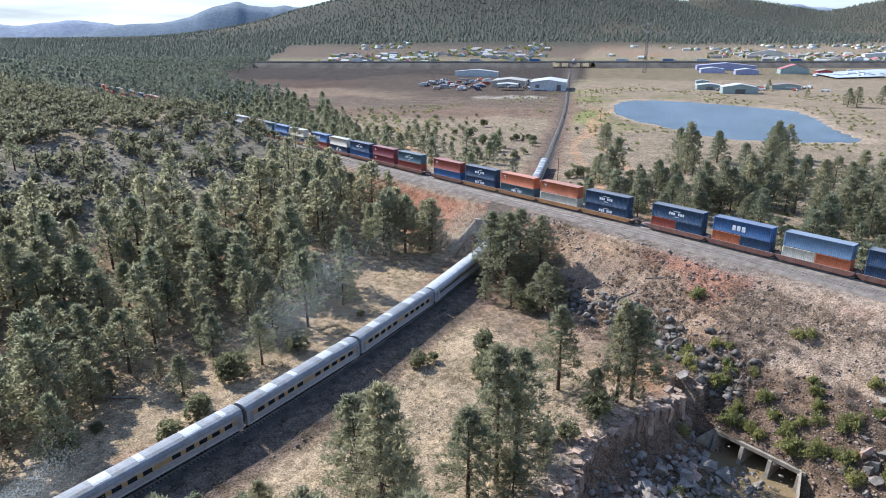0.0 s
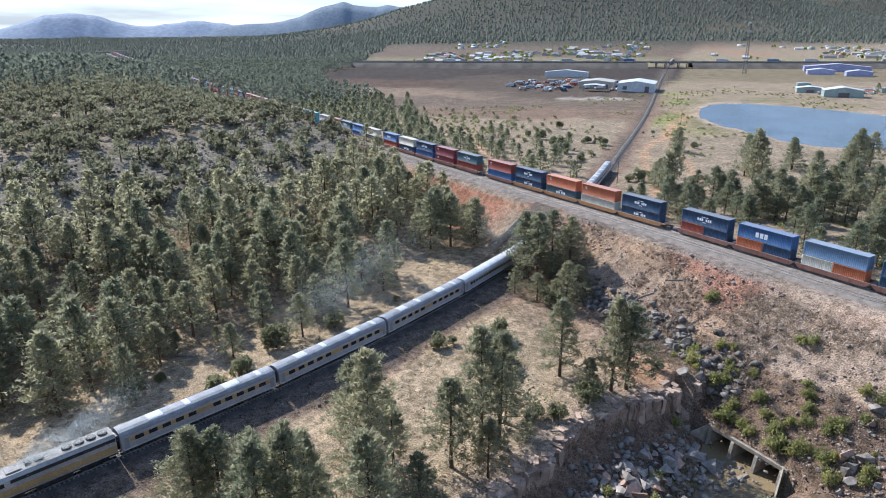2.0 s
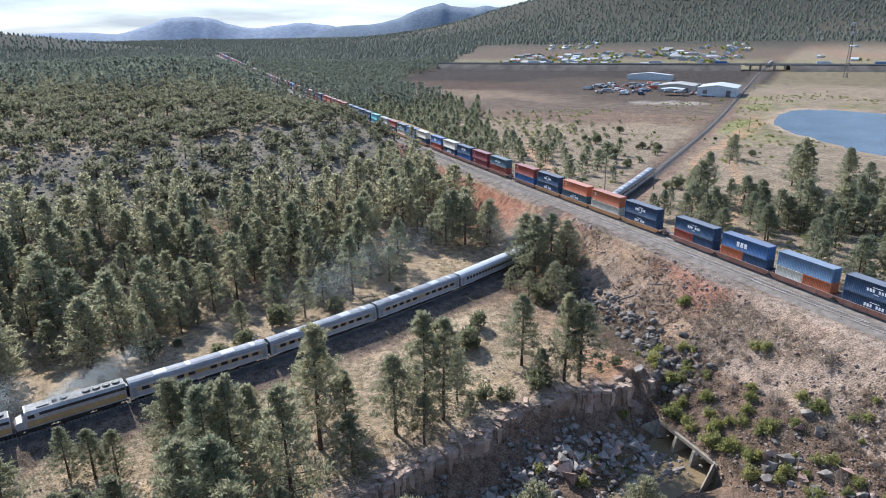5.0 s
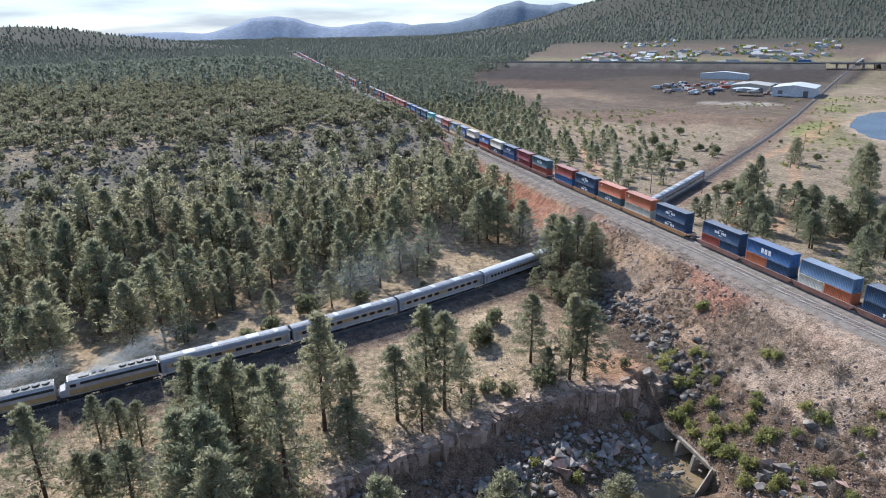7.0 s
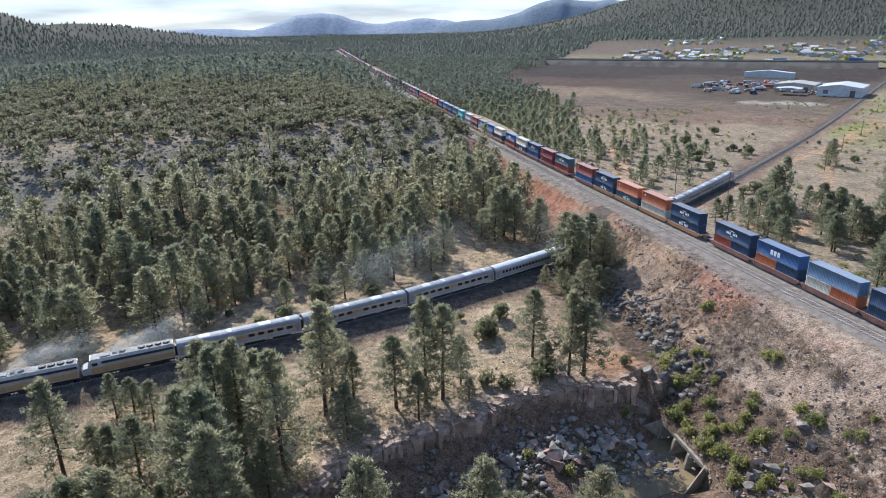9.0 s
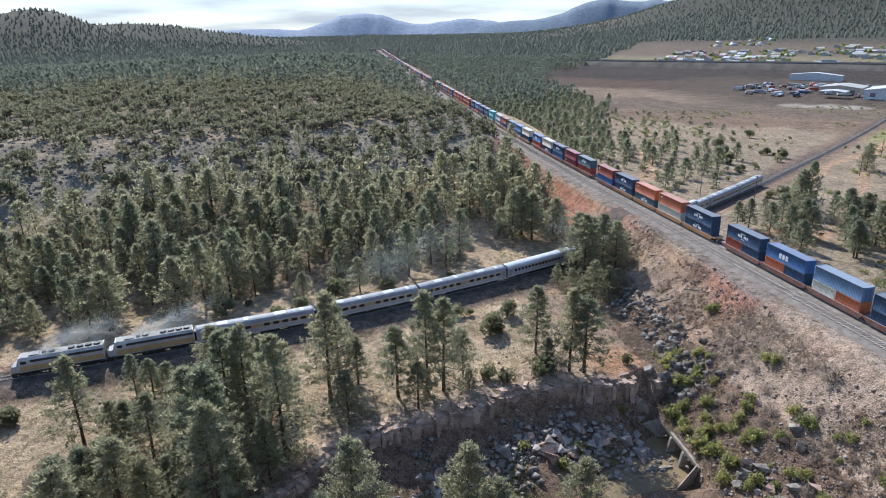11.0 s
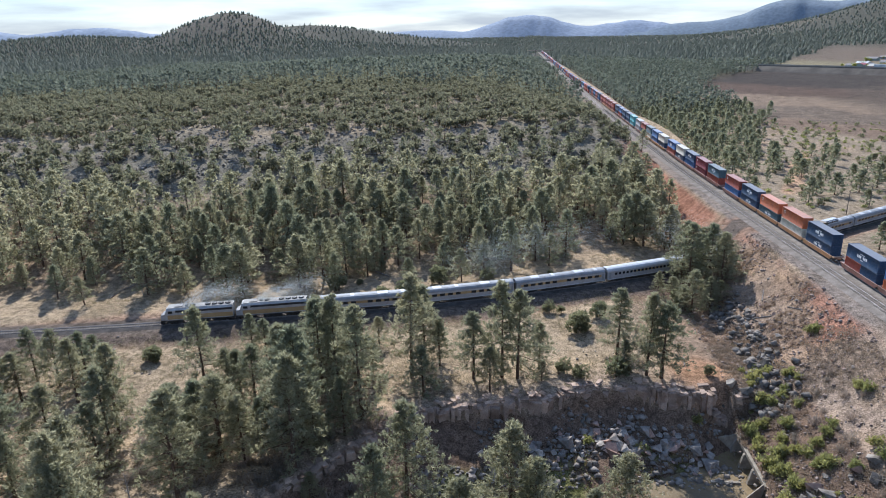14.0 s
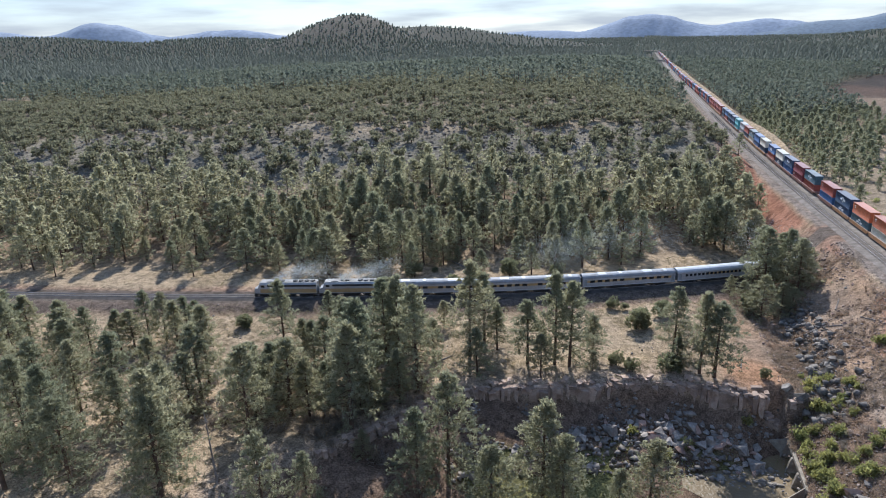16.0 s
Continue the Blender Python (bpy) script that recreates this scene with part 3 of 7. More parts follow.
GX = stations(-34, 134, 0.85, -4900, 4900, 1.036)
GY = stations(8, 128, 0.85, -1500, 4900, 1.036)
XX, YY = np.meshgrid(GX, GY)
ZZ = ground_z(XX.ravel(), YY.ravel()).reshape(XX.shape)
NXG, NYG = len(GX), len(GY)
ids = np.arange(NXG * NYG).reshape(NYG, NXG)
quads = np.stack([ids[:-1, :-1], ids[:-1, 1:], ids[1:, 1:], ids[1:, :-1]], -1).reshape(-1, 4)
cx, cy = (XX[:-1, :-1] + XX[1:, 1:]).ravel() / 2, (YY[:-1, :-1] + YY[1:, 1:]).ravel() / 2
cz = np.stack([ZZ[:-1, :-1], ZZ[1:, 1:], ZZ[:-1, 1:], ZZ[1:, :-1]], -1).reshape(-1, 4)
steep = cz.max(1) - cz.min(1)
hole = (np.abs(cx - CULVERT_X) < 0.9) & (cy > CULVERT_A) & (cy < CULVERT_B) & (steep > 1.5)
hole |= (np.abs(cx - PORTAL_A) < 1.6) & (np.abs(cy - line_y(cx)) < 4.6) & (steep > 1.5)
hole |= (np.abs(cx - PORTAL_B) < 1.6) & (np.abs(cy - line_y(cx)) < 4.6) & (steep > 1.5)
ground_me = mesh_np("ground", np.stack([XX.ravel(), YY.ravel(), ZZ.ravel()], -1), quads[~hole], [M_GROUND])
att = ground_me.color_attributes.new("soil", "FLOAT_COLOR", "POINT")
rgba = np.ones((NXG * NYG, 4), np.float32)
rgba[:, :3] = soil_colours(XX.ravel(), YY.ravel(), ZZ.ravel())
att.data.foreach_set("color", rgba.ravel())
ground_me.polygons.foreach_set("use_smooth", np.ones(len(ground_me.polygons), bool))
tagged(new("ground", ground_me), "dry tan grassland with red embankment, stony slope and ravine", "ground", kind="structure")


def sheet_z(x, y):
    """The height of the ground sheet itself, which far off is coarser than the lie of the land."""
    i, j = np.clip(np.searchsorted(GX, x) - 1, 0, NXG - 2), np.clip(np.searchsorted(GY, y) - 1, 0, NYG - 2)
    a, b = (x - GX[i]) / (GX[i + 1] - GX[i]), (y - GY[j]) / (GY[j + 1] - GY[j])
    return (ZZ[j, i] * (1 - a) + ZZ[j, i + 1] * a) * (1 - b) + (ZZ[j + 1, i] * (1 - a) + ZZ[j + 1, i + 1] * a) * b


# ---------------------------------------------------------------- water
def sheet(name, outline, z, mat, label):
    bm = nb()
    bm.faces.new([bm.verts.new((x, y, z)) for x, y in outline])
    bmesh.ops.triangulate(bm, faces=bm.faces)
    return tagged(new(name, mesh_bm(name, bm, mat)), label, "water", kind="structure")


sheet("water", [(425 + (x - 425) * 1.04, 235 + (y - 235) * 1.04) for x, y in POND], -3.3, M_POND, "wind-ruffled blue pond water beside a dirt bank")
sheet("water", [(72, 33), (79, 28.5), (88, 30), (109, 30.6), (109, 44.6), (90, 44.6), (86, 39), (79, 36.5)], -12.22, M_STREAM, "shallow muddy brown stream pools among boulders")
sheet("water", [(840, 322), (1000, 262), (1180, 225), (1250, 300), (1010, 362), (900, 372)], -1.2, M_LAKE, "pale shallow lagoon beyond the pond")


# ---------------------------------------------------------------- railways
def strip(name, pts, profile, mat, parent=None, label="", category="", kind=""):
    """A profile of (across, up) carried along a row of points."""
    pts = np.asarray(pts, float)
    t = np.gradient(pts[:, :2], axis=0)
    t /= np.linalg.norm(t, axis=1)[:, None]
    nrm = np.stack([-t[:, 1], t[:, 0]], -1)
    k = len(profile)
    v = np.concatenate([np.concatenate([pts[:, :2] + nrm * a, pts[:, 2:] + b], 1) for a, b in profile]).reshape(k, -1, 3)
    v = v.transpose(1, 0, 2).reshape(-1, 3)
    f = [(i * k + j, i * k + j + 1, (i + 1) * k + j + 1, (i + 1) * k + j) for i in range(len(pts) - 1) for j in range(k - 1)]
    ob = new(name, mesh_np(name, v, f, [mat]))
    ob.parent = parent
    return tagged(ob, label, category, "", kind)


BED = [(2.9, -0.75), (1.75, -0.2), (0.0, -0.16), (-1.75, -0.2), (-2.9, -0.75)]
RAIL = [(-0.07, -0.18), (-0.02, -0.14), (-0.036, 0.0), (0.036, 0.0), (0.02, -0.14), (0.07, -0.18)]
lower_pts = [(x, line_y(x), line_z(x)) for x in np.arange(-420, 1150, 3.0)]
yy = np.concatenate([np.arange(-260, 420, 4.0), np.arange(420, 1670, 20.0)])
tie_bm = box(nb(), -0.115, 0.115, -1.3, 1.3, -0.3, -0.12, 0.02)
TIE = mesh_bm("sleeper", tie_bm, M_TIE)


def railway(name, pts, label, ties, far_ties, bed=BED, stone=None):
    t = thing(name, label, "railway track", kind="structure")
    strip("ballast", pts, bed, stone or M_BALLAST, t, "grey crushed-stone ballast")
    for s in (-0.753, 0.753):
        strip("rail", pts, [(a + s, b) for a, b in RAIL], M_RAIL, t, "worn steel rail")
    for p, a in ties:
        ob = new("sleeper", TIE)
        ob.parent, ob.matrix_basis = t, Matrix.Translation(p) @ Matrix.Rotation(a, 4, "Z")
    if far_ties:
        b8 = np.array([(x, y, z) for x in (-0.115, 0.115) for y in (-1.3, 1.3) for z in (-0.3, -0.12)])
        f8 = np.array([(1, 5, 7, 3), (0, 1, 3, 2), (4, 6, 7, 5), (0, 4, 5, 1), (2, 3, 7, 6)])
        co, fc = scatter(b8, f8, [(p[0], p[1], p[2], a, 1, 1) for p, a in far_ties])
        tagged(part("sleepers", mesh_np("sleepers", co, fc, [M_TIE]), None, t), kind="stuff")
    return t


def lower_ties(a, b, step=0.6):
    s0, s1 = np.interp([a, b], TX, TS) - np.interp(0, TX, TS)
    out = []
    for s in np.arange(s0, s1, step):
        p, q = line_at(s), line_at(s + 0.5)
        out.append((p, math.atan2(q.y - p.y, q.x - p.x)))
    return out


railway("lower_railway", lower_pts, "single railway track on grey ballast leading under the embankment", lower_ties(-110, -26), lower_ties(-26, 60) + lower_ties(195, 700, 0.75), stone=M_BALLAST_DARK)
for off, nm in ((0.72, "nearer"), (5.3, "farther")):
    pts = [(main_x(y) + off, y, main_z(y)) for y in yy]
    ts = []
    for y in np.arange(10, 170, 0.6):
        x, x2 = main_x(y) + off, main_x(y + 0.5) + off
        ts.append((Vector((x, y, float(main_z(y)))), math.atan2(0.5, x2 - x)))
    far = [(Vector((main_x(y) + off, y, float(main_z(y)))), math.pi / 2) for y in np.arange(170, 420, 0.6)]
    railway("main_railway", pts, "main-line railway track on the embankment" + (" clear of trains" if off < 2 else " under the container train"),
            ts if off < 2 else [], far if off < 2 else [], [(a * (1.15 if abs(a) > 2 else 1), b) for a, b in BED])


# ---------------------------------------------------------------- culvert and portal
def culvert():
    t = thing("culvert", "stained concrete box culvert with three openings under the embankment", "culvert", Matrix.Translation((CULVERT_X, 0, 0)), kind="structure")
    base, top = -13.0, -8.6
    w = (CULVERT_B - CULVERT_A - 0.4) / 3
    bm = box(nb(), -0.5, 0.35, CULVERT_A - 0.6, CULVERT_B + 0.6, -9.3, top, 0.04)
    part("headwall", bm, M_CONCRETE, t)
    for k in range(4):
        y = CULVERT_A + 0.2 + k * w
        bm = nb()
        prof = [(-1.5, -12.9), (14, -12.9), (14, -9.2), (-0.55, -9.2), (-0.75, -9.35)]
        vs = [[bm.verts.new((px, y + s, pz)) for px, pz in prof] for s in (-0.3, 0.3)]
        bm.faces.new(vs[0])
        bm.faces.new(vs[1][::-1])
        for a in range(5):
            bm.faces.new((vs[0][a], vs[1][a], vs[1][(a + 1) % 5], vs[0][(a + 1) % 5]))
        bmesh.ops.recalc_face_normals(bm, faces=bm.faces)
        part("pier", bm, M_CONCRETE, t)
    part("roof_slab", box(nb(), 0.4, 14, CULVERT_A - 0.4, CULVERT_B + 0.2, -9.25, -8.8), M_CONCRETE, t)
    part("floor_slab", box(nb(), -1.2, 14, CULVERT_A - 0.4, CULVERT_B + 0.2, -13.2, -12.45), M_CONCRETE, t)
    part("back_wall", box(nb(), 14, 14.4, CULVERT_A - 0.4, CULVERT_B + 0.2, -13, -8.8), M_CONCRETE, t)
    for y, yo, lab in ((CULVERT_B + 0.1, 3.2, "pale tapering wing wall"), (CULVERT_A + 0.1, -2.4, "pale tapering wing wall")):
        bm = nb()
        a = [bm.verts.new(p) for p in ((-0.3, y, -13), (-0.3, y, -8.5), (-5.8, y + yo, -12.0), (-5.8, y + yo, -13))]
        b = [bm.verts.new(v.co + Vector((0.15, 0.35, 0))) for v in a]
        bm.faces.new(a)
        bm.faces.new(b[::-1])
        for k in range(4):
            bm.faces.new((a[k], b[k], b[(k + 1) % 4], a[(k + 1) % 4]))
        bmesh.ops.recalc_face_normals(bm, faces=bm.faces)
        part("wing_wall", bm, M_CONCRETE, t, lab)
    part("sill_wall", box(nb(), -7.5, -2.4, CULVERT_A + w - 0.15, CULVERT_A + w + 0.35, -13, -11.9, 0.03), M_CONCRETE, t, "low concrete dividing wall in the stream")


def portal():
    x = PORTAL_A
    y = float(line_y(x))
    slope = float(line_y(x + 1) - line_y(x - 1)) / 2
    t = thing("tunnel_portal", "concrete railway underpass portal with slanting wing walls", "underpass",
              Matrix.Translation((x, y, 0)) @ Matrix.Rotation(math.atan(slope), 4, "Z"), kind="structure")
    bm = nb()
    box(bm, -0.4, 0.5, -5.6, 5.6, 6.2, 7.8, 0.05)
    for s in (-1, 1):
        box(bm, -0.4, 0.5, s * 4.2 - 1.4, s * 4.2 + 1.4, -0.6, 6.2)
    part("headwall", bm, M_CONCRETE, t)
    part("lining", box(box(box(nb(), 0.5, 40, -3.2, -2.8, -0.6, 6.6), 0.5, 40, 2.8, 3.2, -0.6, 6.6), 0.5, 40, -3.2, 3.2, 6.2, 6.6), M_CONCRETE, t)
    for s in (-1, 1):
        bm = nb()
        a = [bm.verts.new(c) for c in ((0, s * 5.0, -1), (0, s * 5.0, 7.8), (-9, s * 9.5, 1.2), (-9, s * 9.5, -1.2))]
        b = [bm.verts.new(v.co + Vector((0.1, s * 0.45, 0))) for v in a]
        bm.faces.new(a)
        bm.faces.new(b[::-1])
        for k in range(4):
            bm.faces.new((a[k], b[k], b[(k + 1) % 4], a[(k + 1) % 4]))
        bmesh.ops.recalc_face_normals(bm, faces=bm.faces)
        part("wing_wall", bm, M_CONCRETE, t)


culvert()
portal()


# ---------------------------------------------------------------- trees
def blades(rng, centres, outs, n, length, width, up=0.35, wild=0.85):
    """Tufts of n narrow three-cornered leaves round each centre."""
    c, o = np.repeat(centres, n, 0), np.repeat(outs, n, 0)
    c = c + rng.normal(0, 0.4 * length, c.shape) * np.array((1, 1, 0.7))
    d = o * 0.55 + np.array((0, 0, up)) + rng.normal(0, wild, c.shape) * 0.62
    d /= np.linalg.norm(d, axis=1)[:, None] + 1e-9
    side = np.cross(d, rng.normal(0, 1, c.shape))
    side /= np.linalg.norm(side, axis=1)[:, None] + 1e-9
    ln = length * rng.uniform(0.65, 1.25, (len(c), 1))
    w = width * rng.uniform(0.7, 1.3, (len(c), 1))
    v = np.stack([c - d * ln * 0.15 - side * w, c - d * ln * 0.15 + side * w, c + d * ln], 1).reshape(-1, 3)
    return v, np.arange(len(v)).reshape(-1, 3)


def tube(path, radii, n=6):
    """A tapering tube as triangles."""
    path = np.asarray(path, float)
    v, f = [], []
    for k, (p, r) in enumerate(zip(path, radii)):
        d = path[min(k + 1, len(path) - 1)] - path[max(k - 1, 0)]
        d /= np.linalg.norm(d)
        a = np.cross(d, (0.3, 0.9, 0.1))
        a /= np.linalg.norm(a)
        b = np.cross(d, a)
        v += [p + r * (a * math.cos(6.2832 * i / n) + b * math.sin(6.2832 * i / n)) for i in range(n)]
    for k in range(len(path) - 1):
        for i in range(n):
            p, q = k * n + i, k * n + (i + 1) % n
            f += [(p, q, q + n), (p, q + n, p + n)]
    return np.array(v), np.array(f)


def join(parts):
    vs, fs, base = [], [], 0
    for v, f in parts:
        vs.append(v)
        fs.append(f + base)
        base += len(v)
    return np.concatenate(vs), np.concatenate(fs)


def pine_shape(seed, h=14.0, limbs=46, per=8, leaves=5, bare=0.3, wide=0.2, size=1.0, trunk_n=7, fat=1.0):
    """A ponderosa: wood and needles, each as (verts, triangles)."""
    rng = np.random.default_rng(seed)
    lean = rng.normal(0, 0.018, 2)
    zs = np.linspace(0, h * 0.97, 6)
    bend = rng.normal(0, 0.05, (6, 2)).cumsum(0) * 0.6
    path = np.stack([zs * lean[0] + bend[:, 0], zs * lean[1] + bend[:, 1], zs], -1)
    path[0, 2] = -0.6
    r0 = 0.021 * h
    wood = [tube(path, r0 * np.array([1.15, 0.85, 0.66, 0.46, 0.26, 0.05]), trunk_n)] if trunk_n else [tube(path[[0, 5]], (r0, 0.05), 3)]
    cs, os_ = [], []
    lop = rng.uniform(0, 6.28)
    for k in range(limbs):
        f = (k + rng.uniform(0, 0.8)) / limbs
        t = bare + (0.985 - bare) * f ** 0.9
        z = t * h
        g = (t - bare) / (1 - bare)
        prof = (0.68 + 0.32 * min(g / 0.14, 1.0)) * (1 - g) ** 0.85 + 0.04
        az = k * 2.4 + rng.uniform(-0.5, 0.5)
        ln = h * wide * prof * rng.uniform(0.72, 1.12) * (1 + 0.12 * math.cos(az - lop))
        rise = -0.05 + 0.5 * g + rng.uniform(-0.12, 0.12)
        d = np.array((math.cos(az), math.sin(az), rise))
        p = np.array([np.interp(z, zs, path[:, 0]), np.interp(z, zs, path[:, 1]), z])
        tip = p + d * ln
        tip[2] -= 0.06 * ln
        if trunk_n >= 6:
            wood.append(tube([p, tip], (0.055 * r0 / 0.28, 0.012), 3))
        s = np.sqrt((np.arange(per)[:, None] + rng.uniform(0, 1, (per, 1))) / per) * 0.85 + 0.17
        c = p + d * ln * s + rng.normal(0, 1, (per, 3)) * np.array((0.34, 0.34, 0.16)) * (0.5 + 0.26 * ln)
        cs.append(c)
        o = np.tile(d, (per, 1))
        os_.append(o)
    top = path[-1] + np.stack([rng.normal(0, 0.12, 5), rng.normal(0, 0.12, 5), rng.uniform(-0.5, 0.4, 5)], -1)
    cs.append(top)
    os_.append(np.tile((0, 0, 1.0), (5, 1)))
    leaf = blades(rng, np.concatenate(cs), np.concatenate(os_), leaves, 0.74 * size, 0.14 * size * fat, 0.25, 0.95)
    return join(wood), leaf


def juniper_shape(seed, h=4.2, tufts=300, leaves=7, size=1.0, low=0.0):
    """A rounded, bushy juniper or pinyon."""
    rng = np.random.default_rng(seed)
    wood = [tube([(0, 0, -0.4), (0.1, 0.05, h * 0.35), (0.0, 0.1, h * 0.75)], (0.16, 0.12, 0.03), 5)]
    lumps = [(rng.uniform(0, 6.28), rng.uniform(0.2, 0.85), rng.uniform(0.7, 1.0)) for _ in range(7)]
    cs, os_ = [], []
    for _ in range(tufts):
        a, t, g = lumps[rng.integers(0, 7)]
        th, ph = rng.uniform(0, 6.28), math.acos(rng.uniform(-0.8, 1))
        d = np.array((math.sin(ph) * math.cos(th), math.sin(ph) * math.sin(th), math.cos(ph)))
        rr = h * 0.27 * g * rng.uniform(0.7, 1.05)
        c = np.array((math.cos(a) * h * 0.26 * (1 - 0.4 * t), math.sin(a) * h * 0.26 * (1 - 0.4 * t), h * (low + 0.1 + 0.58 * t))) + d * rr
        c[2] = max(c[2], 0.05 * h)
        cs.append(c)
        os_.append(d)
    return join(wood), blades(rng, np.array(cs), np.array(os_), leaves, 0.42 * size, 0.16 * size, 0.25, 0.8)


def shrub_shape(seed, tufts=150, leaves=6, size=0.62):
    """A low shrub about one metre high."""
    rng = np.random.default_rng(seed)
    th, ph = rng.uniform(0, 6.28, tufts), np.arccos(rng.uniform(0.0, 1, tufts))
    d = np.stack([np.sin(ph) * np.cos(th), np.sin(ph) * np.sin(th), np.cos(ph)], -1)
    rr = rng.uniform(0.45, 1.0, (tufts, 1)) * (1 + 0.35 * np.sin(3 * th + seed))[:, None]
    c = d * rr * np.array((0.75, 0.75, 0.8)) + (0, 0, 0.05)
    return blades(rng, c, d, leaves, 0.3 * size, 0.09 * size, 0.35, 0.8)


def brush_shape(seed, twigs=90):
    """A leafless rounded bush of fine grey twigs, about one metre high."""
    rng = np.random.default_rng(seed)
    th, ph = rng.uniform(0, 6.28, twigs), np.arccos(rng.uniform(0.05, 1, twigs))
    d = np.stack([np.sin(ph) * np.cos(th), np.sin(ph) * np.sin(th), np.cos(ph)], -1)
    c = d * rng.uniform(0.1, 0.75, (twigs, 1)) * np.array((0.85, 0.85, 0.75))
    return blades(rng, c, d, 2, 0.55, 0.03, 0.2, 0.5)


def tri_mesh(name, shape_, mat):
    return mesh_np(name, shape_[0], shape_[1], [mat])


PINES = [pine_shape(11 + k, limbs=(46, 50, 42, 48, 44, 48)[k], bare=(0.12, 0.17, 0.24, 0.08, 0.2, 0.04)[k], wide=(0.37, 0.34, 0.36, 0.39, 0.32, 0.41)[k], per=10, leaves=5, size=0.9, fat=1.1) for k in range(6)]
NEAR_PINES = [pine_shape(31 + k, limbs=60, per=14, leaves=10, bare=(0.1, 0.15, 0.2, 0.08, 0.17, 0.04)[k], wide=(0.36, 0.33, 0.35, 0.38, 0.32, 0.41)[k], size=0.5, fat=1.0) for k in range(6)]
NEAR_ME = [(tri_mesh("trunk", w, M_BARK), tri_mesh("crown", c, M_PINE)) for w, c in NEAR_PINES]
PINE_ME = [(tri_mesh("trunk", w, M_BARK), tri_mesh("crown", c, M_PINE)) for w, c in PINES]
JUNIPERS = [juniper_shape(41 + k, size=0.72) for k in range(4)]
JUNIPER_ME = [(tri_mesh("trunk", w, M_BARK), tri_mesh("crown", c, M_JUNIPER)) for w, c in JUNIPERS]
SHRUBS = [shrub_shape(61 + k) for k in range(4)]
SHRUB_ME = [tri_mesh("shrub", s, M_SHRUB) for s in SHRUBS]
BRUSH = [brush_shape(71 + k) for k in range(3)]
BRUSH_ME = [tri_mesh("brush", s, M_BRUSH) for s in BRUSH]
MID_PINES = [pine_shape(81 + k, limbs=34, per=8, leaves=3, bare=(0.09, 0.15, 0.1, 0.2)[k], wide=(0.4, 0.37, 0.42, 0.38)[k], size=1.05, trunk_n=4, fat=1.7) for k in range(4)]
MID_JUNIPERS = [juniper_shape(91 + k, tufts=64, leaves=3, size=1.5, low=-0.06) for k in range(4)]
FAR_PINES = [pine_shape(101 + k, limbs=10, per=2, leaves=2, bare=0.16, wide=0.3, size=2.7, trunk_n=0, fat=2.0) for k in range(4)]
TREES = []  # places already taken by single trees


def pine_tree(x, y, h, k=None, label="", group="pines", near=False):
    meshes = NEAR_ME if near else PINE_ME
    k = (int(abs(x * 7 + y * 13)) % 5) if k is None else k
    s = h / 14.0
    w = s * (0.88 + 0.3 * ((x * 3.7 + y * 1.9) % 1.0)) * (1.12 if h < 9 else 0.82 if h > 17 else 1.0)
    t = thing("pine_tree", label or "tall ponderosa pine with a ragged grey-green crown", "tree",
              Matrix.Translation((x, y, gz(x, y))) @ Matrix.Rotation((x * 5.3 + y) % 6.28, 4, "Z") @ Matrix.Diagonal((w, w, s, 1)), group)
    part("trunk", meshes[k][0], None, t, "reddish-brown bark trunk")
    part("crown", meshes[k][1], None, t)
    TREES.append((x, y, 0.16 * h))
    return t


def juniper_tree(x, y, h, label="", group="junipers"):
    k = int(abs(x * 3 + y * 5)) % 4
    s = h / 4.2
    t = thing("juniper_tree", label or "dense rounded green juniper on dry grass", "tree",
              Matrix.Translation((x, y, gz(x, y))) @ Matrix.Rotation((x * 2.3 + y) % 6.28, 4, "Z") @ Matrix.Scale(s, 4), group)
    part("trunk", JUNIPER_ME[k][0], None, t)
    part("crown", JUNIPER_ME[k][1], None, t)
    TREES.append((x, y, 0.3 * h))
    return t


# places and heights: x, y, height
MEADOW_A = [(-66.3, 31.1, 14.0), (-66.2, 25.2, 20.1), (-51.8, 26.1, 14.0), (-49.9, 31.4, 12.4), (-45.8, 35.4, 10.5), (-44.1, 42.8, 12.3), (-42.7, 36.3, 10.5), (-38.7, 42.0, 12.5), (-35.0, 0.5, 18.5), (-34.5, 47.7, 8.4), (-33.4, 43.2, 11.4), (-32.2, 2.7, 10.3), (-31.8, 9.4, 17.4), (-31.0, 36.3, 13.6), (-21.4, 7.6, 13.7), (-16.4, 26.3, 18.1), (-15.2, 21.8, 16.3), (-8.6, 43.3, 17.5), (-4.7, 58.8, 9.0), (-3.2, 42.4, 9.5), (-3.1, -5.3, 18.8), (-2.7, 28.7, 10.7), (-1.9, 19.4, 15.1), (-1.1, 57.2, 8.7), (-0.7, 25.0, 12.7), (-0.4, 41.3, 9.7), (1.6, 26.6, 12.9), (1.9, 11.5, 19.0)]
